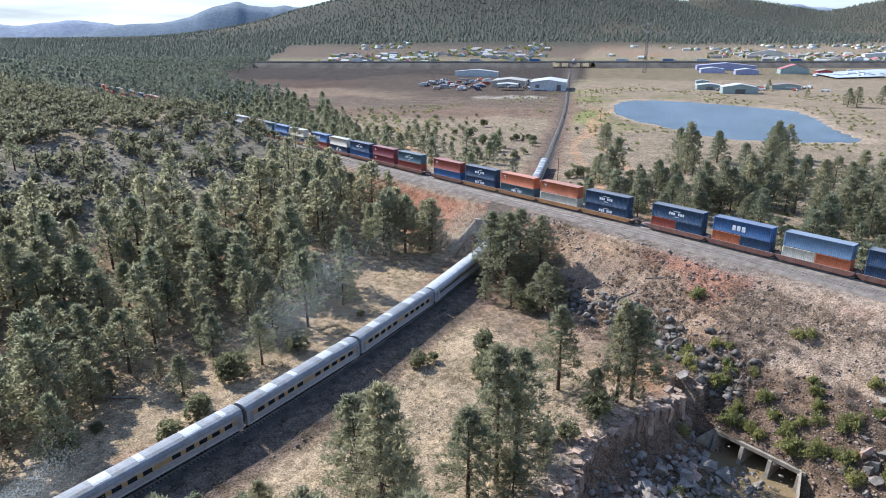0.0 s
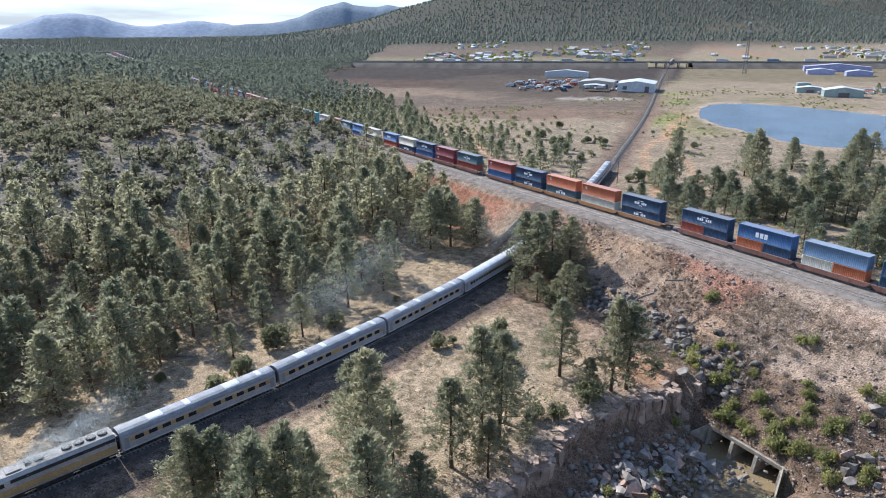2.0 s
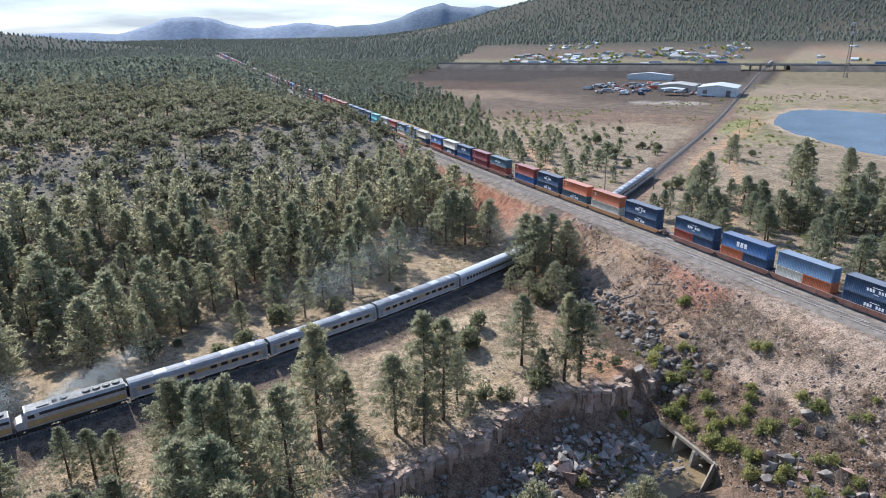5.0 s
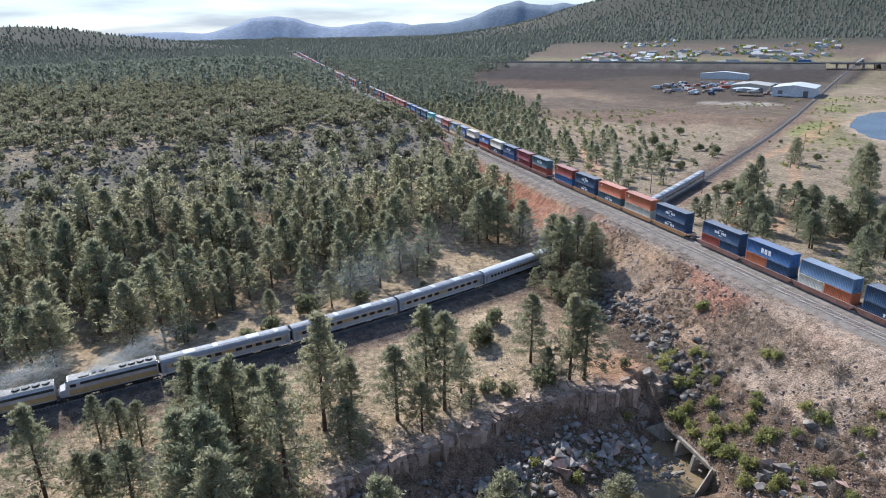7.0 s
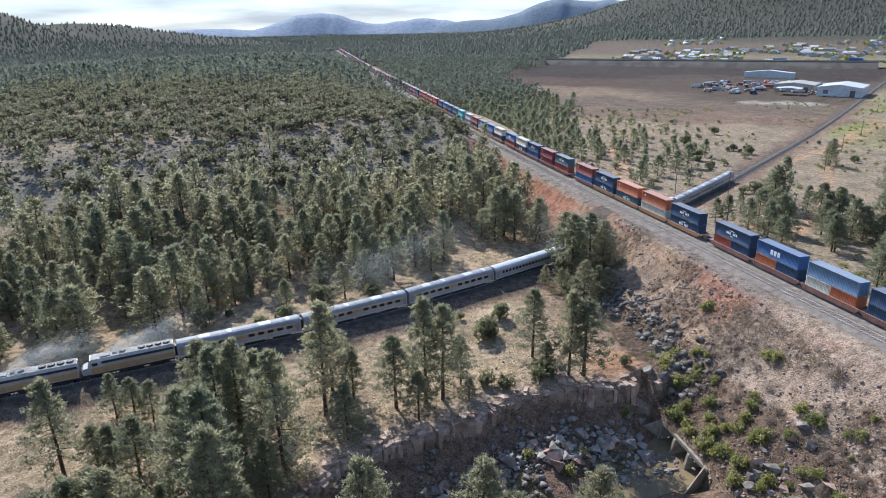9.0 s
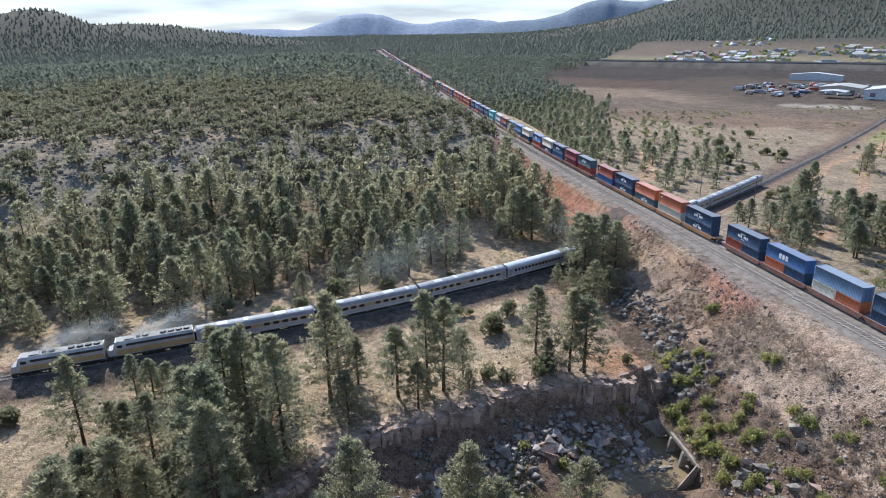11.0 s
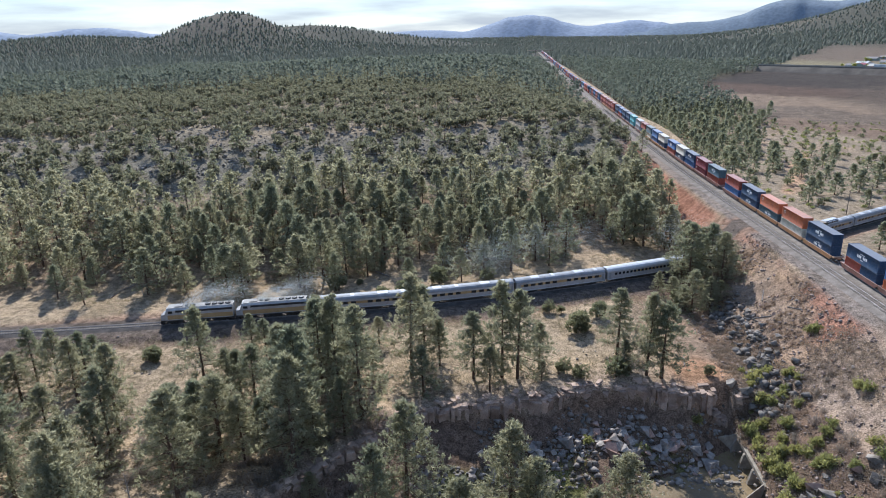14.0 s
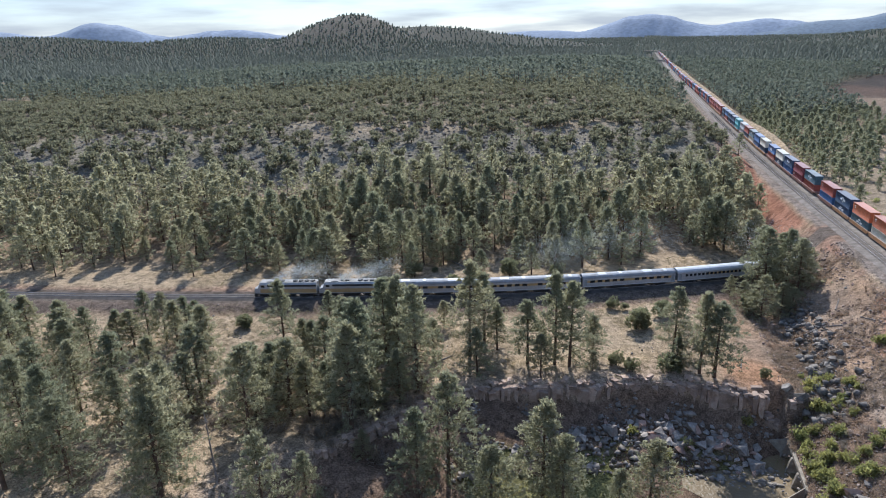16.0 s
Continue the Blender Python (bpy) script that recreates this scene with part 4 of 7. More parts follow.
MEADOW_B = [(2.2, 55.8, 8.7), (4.1, 37.7, 12.6), (4.7, 20.8, 16.1), (8.6, 20.9, 12.8), (10.0, 25.4, 9.7), (10.4, 57.6, 14.1), (11.3, 62.6, 11.1), (12.1, 34.5, 18.7), (13.0, 30.6, 20.7), (13.6, 37.0, 15.7), (13.6, 56.6, 14.0), (15.4, 43.5, 19.5), (16.4, 27.0, 22.2), (17.0, 51.4, 15.3), (17.3, 19.9, 21.0), (18.7, 42.7, 20.7), (19.7, 24.2, 10.1), (21.5, 45.7, 17.2), (22.7, 63.6, 6.9), (23.3, 29.5, 11.7), (24.2, 49.4, 8.7), (25.2, 34.8, 22.3), (32.0, 51.0, 22.1), (33.5, 59.1, 16.5), (35.4, 43.1, 10.5), (37.3, 54.9, 11.1), (44.6, 50.8, 14.7), (48.0, 46.3, 9.6)]
MEADOW_C = [(50.3, 51.6, 20.8), (53.3, 51.2, 19.4), (57.9, 55.9, 10.2), (58.2, 50.6, 4.6), (65.3, 53.3, 2.9), (74.7, 62.6, 15.1), (74.8, 55.2, 7.2), (79.3, 54.2, 17.9), (82.0, 53.3, 16.4)]
MEADOW_BUSHES = [(67.0, 72.5, 6.6), (69.2, 72.4, 3.2), (61.4, 83.6, 4.0), (64.3, 83.1, 2.6), (62.9, 54.7, 4.0), (66.2, 52.7, 3.8), (72.4, 78.9, 5.0), (93.6, 88.7, 5.9), (-25.7, 53.8, 3.9), (-25.0, 53.0, 4.5), (73.3, 53.4, 6.0), (91.9, 55.1, 2.6)]
TRACKSIDE = [(38.6, 98.9, 9.4), (24.5, 97.3, 7.1), (23.5, 106.1, 3.2), (19.5, 109.3, 12.0), (13.1, 105.9, 10.0), (15.6, 104.4, 4.6), (5.9, 90.2, 10.5), (0.6, 97.7, 17.5), (25.7, 121.2, 13.0), (52.0, 107.7, 15.7), (62.8, 112.4, 9.6), (74.7, 141.7, 6.8), (79.0, 158.7, 15.1), (87.0, 164.6, 16.3), (99.0, 176.1, 13.5), (97.0, 166.2, 11.3), (47.9, 134.0, 11.8), (51.7, 136.9, 11.5), (30.2, 122.4, 8.2), (13.2, 124.4, 7.2), (83.1, 134.9, 9.0), (90.7, 135.9, 16.1), (98.6, 128.9, 10.6), (102.2, 135.3, 11.6), (104.4, 143.0, 6.1), (100.3, 129.9, 13.6), (5.8, 111.5, 9.9)]
TRACKSIDE_BUSHES = [(45.7, 99.4, 5.0), (32.7, 97.0, 6.0), (24.0, 89.5, 4.7), (19.2, 86.1, 4.4), (32.5, 101.3, 3.8), (11.2, 95.2, 2.2), (62.8, 105.1, 1.9), (6.7, 90.4, 5.8)]
GROVE = [(97.9, 104.7, 16.8), (98.6, 100.0, 19.0), (103.8, 107.8, 13.4), (104.0, 100.9, 16.2), (105.5, 96.1, 14.5), (107.6, 100.2, 8.6), (92.8, 92.4, 6.9), (100.6, 87.6, 9.0), (95.9, 85.8, 11.1), (94.3, 87.4, 6.8), (103.1, 89.0, 6.0), (90.5, 98.0, 6.0)]
RAVINE_PINES = [(35.8, 18.0, 21.4), (52.1, 18.0, 21.2), (32.3, 11.7, 17.5), (55.7, 14.7, 16.3), (69.2, 18.2, 15.3), (13.3, -3.6, 18.1), (44.9, 10.8, 16.2), (17.1, 2.5, 11.0), (64.4, 14.1, 11.7), (21.1, 15.3, 6.1)]
for row in MEADOW_A + MEADOW_B + MEADOW_C:
    pine_tree(*row, label="ponderosa pine with open grey-green crown on the meadow above the ravine", group="meadow pines", near=True)
for row in TRACKSIDE:
    pine_tree(*row, label="ponderosa pine at the wood's edge beside the lower railway", group="pines of the hillside wood")
for row in GROVE:
    pine_tree(*row, k=(0, 3, 5)[int(row[0]) % 3], label="bushy pine in the clump beside the underpass portal", group="portal pines", near=True)
for row in RAVINE_PINES:
    pine_tree(*row, k=(0, 3)[int(row[0]) % 2], label="pine rooted in the ravine among boulders", group="ravine pines", near=True)
for row in MEADOW_BUSHES + TRACKSIDE_BUSHES:
    juniper_tree(*row, group="low junipers beside the lower railway")
SLOPE_PINES = [(-4.9, -3.8, 21.8), (-27.6, 14.0, 17.0), (-26.1, -2.1, 19.2), (-58.9, 20.5, 17.9), (-82, 36, 15), (-90, 28, 16), (-30.1, -8.9, 19.1), (-75, 22, 17), (-40, 9, 16.8), (-52, 12, 17), (-63, 11, 17), (-45, 21, 15), (-24, 19.5, 14), (-12, 8, 16), (-38, -6, 17), (-20, -6, 16.5), (-55, 30, 14), (-14, 17, 13)]
for row in SLOPE_PINES:
    pine_tree(*row, label="ponderosa pine on the stony slope above the ravine", group="meadow pines", near=True)



def spread(rng, n, x0, x1, y0, y1, keep, gap, size):
    """Places in a rectangle, kept by a rule and at least gap apart; size gives each one's height."""
    xs, ys = rng.uniform(x0, x1, n), rng.uniform(y0, y1, n)
    ok = keep(xs, ys) > rng.uniform(0, 1, n)
    xs, ys = xs[ok], ys[ok]
    taken = {}
    out = []
    for x, y in zip(xs, ys):
        i, j = int(x // gap), int(y // gap)
        if any((x - a) ** 2 + (y - b) ** 2 < gap * gap for di in (-1, 0, 1) for dj in (-1, 0, 1) for a, b in taken.get((i + di, j + dj), ())):
            continue
        taken.setdefault((i, j), []).append((x, y))
        out.append((x, y))
    p = np.array(out) if out else np.zeros((0, 2))
    if len(TREES) and len(p) and gap < 20:
        tr = np.array(TREES)
        p = p[(((p[:, None, 0] - tr[None, :, 0]) ** 2 + (p[:, None, 1] - tr[None, :, 1]) ** 2) > (gap * 0.8) ** 2).all(1)]
    return np.column_stack([p, size(rng, len(p))])


def up_line(x, y):
    return (y - line_y(x)) * 0.88


def wood_keep(x, y):
    u = up_line(x, y)
    mx = main_x(y)
    k = smooth(11, 30, u + 6 * fbm(x, y, 17, 51)) * smooth(78, 58, u + 14 * fbm(x, y, 25, 52)) * (x < mx - 14)
    glade = smooth(1.0, 0.6, np.hypot((x - 74) / 26, (y - 121) / 13)) * 0.97
    return k * (1 - glade) * (0.72 + 0.7 * fbm(x, y, 15, 53))


def stony_keep(x, y):
    u = up_line(x, y)
    return smooth(66, 80, u) * smooth(140, 105, u) * (x < main_x(y) - 9) * 0.2


rngt = np.random.default_rng(7)
wood = spread(rngt, 9000, -170, 112, 60, 215, wood_keep, 5.0, lambda r, n: r.uniform(7.5, 16.5, n))
order = np.argsort(np.hypot(wood[:, 0] - 30, wood[:, 1] - 20))
single, rest = wood[order[:130]], wood[order[130:]]
for x, y, h in single:
    pine_tree(x, y, h, group="pines of the hillside wood")


def stuff(name, templates, spots, mats, label, category, rng):
    """Many trees joined: wood and leaves in one mesh."""
    rows = np.column_stack([spots[:, 0], spots[:, 1], sheet_z(spots[:, 0], spots[:, 1]), rng.uniform(0, 6.28, len(spots)),
                            spots[:, 2] * rng.uniform(0.85, 1.2, len(spots)), spots[:, 2]])
    pick = rng.integers(0, len(templates), len(rows))
    cs, fs, sl, base = [], [], [], 0
    for k, (w, c) in enumerate(templates):
        r = rows[pick == k]
        for slot, shape_ in ((0, w), (1, c)):
            if len(r):
                co, fc = scatter(shape_[0], shape_[1], r)
                cs.append(co)
                fs.append(fc + base)
                sl.append(np.full(len(fc), slot))
                base += len(co)
    me = mesh_np(name, np.concatenate(cs), np.concatenate(fs), mats, np.concatenate(sl))
    return tagged(new(name, me), label, category, kind="stuff")


def scaled(p, h):
    p = p.copy()
    p[:, 2] /= h
    return p


stuff("pine_wood", MID_PINES, scaled(rest, 14.0), [M_BARK, M_PINE], "dense ponderosa pine wood on the hillside", "trees", rngt)
jun = spread(rngt, 26000, -420, 116, 120, 520, lambda x, y: np.maximum(stony_keep(x, y), smooth(118, 150, up_line(x, y) + 14 * fbm(x, y, 24, 55)) * smooth(430, 360, y + 0.1 * x) * (0.85 + 0.5 * fbm(x, y, 45, 56))) * (x < main_x(y) - 12 - 14 * smooth(260, 340, y)),
             5.2, lambda r, n: r.uniform(4.2, 8.2, n))
stuff("juniper_woodland", MID_JUNIPERS, scaled(jun, 4.2), [M_BARK, M_OAK], "rounded olive-green junipers scattered over a stony plateau", "trees", rngt)
jun_far = spread(rngt, 30000, -620, 110, 360, 720, lambda x, y: smooth(350, 420, y + 0.1 * x) * smooth(700, 620, y + 40 * fbm(x, y, 90, 57)) * (0.9 + 0.5 * fbm(x, y, 60, 58)) * (x < main_x(y) - 24),
                 6.4, lambda r, n: r.uniform(4.5, 8.0, n))
stuff("far_juniper_woodland", [juniper_shape(97 + k, tufts=20, leaves=3, size=2.6, low=-0.06) for k in range(3)], scaled(jun_far, 4.2), [M_BARK, M_OAK], "olive-green junipers over the far part of the plateau", "trees", rngt)
tall = spread(rngt, 1500, -300, 110, 130, 330, lambda x, y: stony_keep(x, y) * 0.5, 9, lambda r, n: r.uniform(6, 11, n))
stuff("pine_stand", MID_PINES, scaled(tall, 14.0), [M_BARK, M_PINE], "scattered pines on the stony slope", "trees", rngt)


# woods beyond the upper railway and to the horizon
def east_keep(x, y):
    d = x - main_x(y)
    n = fbm(x, y, 38, 61)
    belt = smooth(24, 32, d) * smooth(20, -25, x - np.interp(y, [190, 300, 420, 474], [168, 190, 214, 226]) + 14 * n) * smooth(190, 300, y) * smooth(540, 470, y)
    grove = smooth(20, 28, d) * smooth(130, 70, d + 14 * fbm(x, y, 30, 62)) * smooth(70, 30, y) * 0.5
    thin = smooth(20, 34, d) * smooth(120, 70, d + 25 * n) * 0.1 * smooth(9, 18, up_line(x, y)) * (y < 430)
    return np.maximum(np.maximum(belt, grove * 0.75), thin)


EAST_PINES = [(268.9, 204.3, 9.6), (195.1, 142.7, 14.0), (198.4, 152.6, 8.7), (176.5, 120.3, 9.4), (175.8, 124.2, 7.2), (199.2, 121.5, 9.4), (242.8, 143.7, 15.8), (248.5, 151.5, 13.2), (277.9, 149.6, 10.7), (213.6, 118.2, 9.2), (198.8, 103.5, 12.6), (192.6, 108.4, 9.8), (212.7, 102.1, 12.9), (304.5, 136.3, 13.7), (315.8, 136.3, 11.9), (282.1, 128.0, 11.0), (237.1, 101.8, 12.3), (192.2, 87.1, 8.4), (207.4, 77.7, 9.7), (213.9, 86.8, 9.8), (206.6, 70.9, 9.5), (223.7, 73.8, 11.8), (210.4, 64.7, 11.1), (256.8, 77.6, 11.0), (243.0, 90.7, 10.5), (248.6, 99.3, 10.5), (289.1, 94.1, 9.1), (216.8, 138.9, 5.5), (262.5, 89.2, 8.5), (207.8, 59.7, 10.0), (268.3, 96.4, 8.7), (244.7, 113.2, 8.7)]
EAST_JUNIPERS = [(200.8, 165.1, 5.9), (209.2, 167.5, 3.7), (210.7, 160.9, 3.9), (223.8, 151.4, 3.9), (220.7, 153.8, 3.2), (305.5, 254.5, 2.7), (258.7, 248.6, 3.4), (210.6, 210.7, 3.9), (228.5, 148.0, 3.2), (285.2, 207.5, 4.4), (215.7, 229.5, 4.9), (286.8, 148.6, 2.6), (245.5, 248.2, 3.0)]
FIELD_PINES = [(556.0, 200.8, 10.5), (560.8, 196.7, 11.4), (595.7, 191.3, 10.9), (615.4, 256.5, 5.8), (645.7, 305.2, 7.4)]
MORE = [(227.1, 250.9, 6.1), (216.6, 230.1, 7.1), (248.9, 247.8, 4.9), (251.3, 238.4, 5.2), (234.8, 282.5, 4.3), (234.8, 271.5, 7.0), (270.5, 297.7, 6.0), (214.5, 214.4, 3.6), (214.1, 231.5, 3.7)]
rng_e = np.random.default_rng(29)
EAST_GROVE = [(float(x), float(y), float(h)) for x, y, h in zip(rng_e.uniform(160, 262, 95), rng_e.uniform(40, 150, 95), rng_e.uniform(5.5, 10.0, 95))
              if 24 < x - float(main_x(y)) and abs((y - float(line_y(x))) * 0.82) > 13 and fbm(np.array([x]), np.array([y]), 32, 64)[0] > -0.25 and y < 0.45 * x + 62]
for x, y, h in EAST_PINES + FIELD_PINES + [(x + 3.1 * math.cos(x * 9), y + 3.1 * math.sin(x * 9), h * 0.85) for x, y, h in EAST_PINES]:
    pine_tree(x, y, h * 1.32, k=(0, 3, 5, 5)[int(x * 3) % 4], label="dark ponderosa pine on dry grass beyond the embankment", group="pines beyond the embankment")
for row in EAST_JUNIPERS + MORE + [(x + 5.5 * math.sin(x * 3), y + 4.5 * math.cos(x * 5), 0.7 * h) for x, y, h in EAST_JUNIPERS]:
    juniper_tree(*row, group="junipers of the open field")
stuff("pine_grove", PINES, scaled(np.array(EAST_GROVE) * (1, 1, 1.3), 14.0), [M_BARK, M_PINE], "grove of dark pines on dry grass beyond the embankment", "trees", rngt)
eastp = spread(rngt, 5200, 130, 330, -120, 560, east_keep, 5.6, lambda r, n: r.uniform(5.5, 11, n))
o2 = np.argsort(np.hypot(eastp[:, 0] - 60, eastp[:, 1] + 20))
for x, y, h in eastp[o2[:24]]:
    pine_tree(x, y, h, label="ponderosa pine on dry grass beyond the embankment", group="pines beyond the embankment")
BELT_PINES = [pine_shape(111 + k, limbs=26, per=7, leaves=3, bare=(0.06, 0.1, 0.12)[k], wide=(0.42, 0.38, 0.45)[k], size=1.5, trunk_n=4, fat=2.2) for k in range(3)]
stuff("pine_belt", BELT_PINES, scaled(eastp[o2[24:]], 14.0), [M_BARK, M_PINE], "belt of pines beside the main railway", "trees", rngt)
eastj = spread(rngt, 620, 150, 330, 170, 420, lambda x, y: smooth(25, 60, x - main_x(y)) * smooth(200, 120, x - main_x(y)) * 0.6 * smooth(8, 16, up_line(x, y)),
               7, lambda r, n: r.uniform(1.8, 4.6, n))
stuff("field_junipers", MID_JUNIPERS, scaled(eastj, 4.2), [M_BARK, M_JUNIPER], "small round junipers dotted over dry grass", "trees", rngt)


def far_keep(x, y):
    west = ((x < main_x(y) - 22) | (y > 1660)) * np.maximum(smooth(600, 720, y + 40 * fbm(x, y, 120, 71)), 0.2 * smooth(330, 420, y))
    return np.maximum(west, far_wood(x, y) * (y > 430)) * (0.8 + 0.4 * fbm(x, y, 60, 73))


# distance haze mixed into this leaf colour: bluer and darker than near pines
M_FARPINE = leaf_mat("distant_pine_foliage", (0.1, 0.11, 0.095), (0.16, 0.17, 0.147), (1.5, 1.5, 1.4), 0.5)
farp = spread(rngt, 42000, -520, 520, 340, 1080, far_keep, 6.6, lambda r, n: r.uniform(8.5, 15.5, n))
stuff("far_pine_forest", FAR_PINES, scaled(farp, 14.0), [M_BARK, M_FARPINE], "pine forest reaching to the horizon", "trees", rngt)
spike = (np.array([(0.17, 0, 0.02), (-0.08, 0.15, 0.02), (-0.08, -0.15, 0.02), (0, 0, 1.0), (0.11, 0.12, 0.45), (-0.16, 0.03, 0.4), (0.03, -0.16, 0.5)]),
         np.array([(0, 1, 3), (1, 2, 3), (2, 0, 3), (4, 5, 3), (5, 6, 3), (6, 4, 3)]))


def hill_keep(x, y):
    h = hill_height(x, y)
    bald = smooth(0.35, 0.8, fbm(x, y, 260, 81))
    forest = np.maximum(smooth(6, 20, h), far_keep(x, y) * ((y > 930) | (x < -500)) * 1.4)
    q = y + 0.83 * x
    return np.minimum(forest, 1) * (1 - 0.8 * bald_cone(x, y)) * (1 - 0.6 * bald * smooth(6, 20, h)) * ((q > 2350) | (x < wood_edge(y))) * smooth(4800, 4200, np.hypot(x, y))


hill_a = spread(rngt, 70000, -1500, 1100, 330, 2200, hill_keep, 9.5, lambda r, n: r.uniform(8, 14, n))
hill_b = spread(rngt, 70000, -2600, 4300, 2200, 4600, hill_keep, 16.5, lambda r, n: r.uniform(8, 13, n))
hill_c = spread(rngt, 30000, 1100, 4300, 600, 2200, hill_keep, 11, lambda r, n: r.uniform(9, 15, n))
hill_d = spread(rngt, 30000, -2900, -1500, 500, 2200, hill_keep, 13, lambda r, n: r.uniform(9, 15, n))
hillp = np.concatenate([hill_a, hill_b, hill_c, hill_d])
rows = np.column_stack([hillp[:, 0], hillp[:, 1], sheet_z(hillp[:, 0], hillp[:, 1]), rngt.uniform(0, 6.28, len(hillp)), hillp[:, 2] * 1.85, hillp[:, 2] * 0.8])
co, fc = scatter(*spike, rows)
# haze over the hills painted in: paler, bluer leaves than the near pines
M_HAZED_HILLPINE = leaf_mat("hill_pine_foliage", (0.17, 0.182, 0.165), (0.235, 0.247, 0.225), (1.5, 1.5, 1.45), 0.6)
tagged(new("hill_forest", mesh_np("hill_forest", co, fc, [M_HAZED_HILLPINE])), "conifer forest covering the distant hills", "trees", kind="stuff")

# far mountains; the blue of distance haze is put into their colours
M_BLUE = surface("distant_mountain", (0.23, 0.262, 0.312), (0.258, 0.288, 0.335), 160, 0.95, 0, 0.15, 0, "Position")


# the same haze put into a darker colour for a nearer, wooded ridge
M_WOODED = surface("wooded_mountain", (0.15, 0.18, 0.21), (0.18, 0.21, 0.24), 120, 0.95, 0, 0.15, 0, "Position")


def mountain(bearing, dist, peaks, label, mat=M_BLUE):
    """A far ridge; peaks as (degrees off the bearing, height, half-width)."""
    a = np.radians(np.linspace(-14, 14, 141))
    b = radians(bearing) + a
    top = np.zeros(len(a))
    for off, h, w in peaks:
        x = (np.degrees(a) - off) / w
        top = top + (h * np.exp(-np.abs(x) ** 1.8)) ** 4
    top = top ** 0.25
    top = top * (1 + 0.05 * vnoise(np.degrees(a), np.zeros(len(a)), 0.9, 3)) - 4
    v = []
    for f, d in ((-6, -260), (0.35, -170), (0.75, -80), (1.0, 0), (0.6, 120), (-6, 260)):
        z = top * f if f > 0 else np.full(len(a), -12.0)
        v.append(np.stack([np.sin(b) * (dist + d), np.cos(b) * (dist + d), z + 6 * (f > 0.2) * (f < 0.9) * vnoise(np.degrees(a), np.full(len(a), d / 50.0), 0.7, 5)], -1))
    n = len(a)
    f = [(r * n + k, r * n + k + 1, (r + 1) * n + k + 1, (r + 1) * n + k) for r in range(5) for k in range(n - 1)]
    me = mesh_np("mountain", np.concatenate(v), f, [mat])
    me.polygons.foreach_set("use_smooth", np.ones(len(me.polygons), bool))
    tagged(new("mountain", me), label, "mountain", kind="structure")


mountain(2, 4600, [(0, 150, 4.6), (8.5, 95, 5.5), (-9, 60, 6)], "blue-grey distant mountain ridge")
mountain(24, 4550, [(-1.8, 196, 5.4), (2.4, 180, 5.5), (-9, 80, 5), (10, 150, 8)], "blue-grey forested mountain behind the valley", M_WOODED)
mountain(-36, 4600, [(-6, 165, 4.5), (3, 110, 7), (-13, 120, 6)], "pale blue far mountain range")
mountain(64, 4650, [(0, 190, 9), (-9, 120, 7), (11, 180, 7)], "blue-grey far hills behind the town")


# ---------------------------------------------------------------- passenger train
CAR_L, CAR_W = 25.4, 3.05


def bogie(parent, x, wheelbase=2.6):
    b = part("bogie", box(box(box(nb(), x - wheelbase / 2 - 0.5, x + wheelbase / 2 + 0.5, -1.12, -0.92, 0.35, 0.75, 0.04), x - wheelbase / 2 - 0.5, x + wheelbase / 2 + 0.5, 0.92, 1.12, 0.35, 0.75, 0.04),
                          x - 0.4, x + 0.4, -1.0, 1.0, 0.4, 0.85), M_STEEL, parent, "dark steel bogie")
    for s in (-1, 1):
        bm = nb()
        cx_ = x + s * wheelbase / 2
        cyl(bm, (cx_, -0.85, 0.46), (cx_, -0.71, 0.46), 0.46, 0.46, 14)
        cyl(bm, (cx_, 0.71, 0.46), (cx_, 0.85, 0.46), 0.46, 0.46, 14)
        cyl(bm, (cx_, -0.7, 0.46), (cx_, 0.7, 0.46), 0.09, 0.09, 6)
        part("wheelset", bm, M_RAIL, b)
    return b


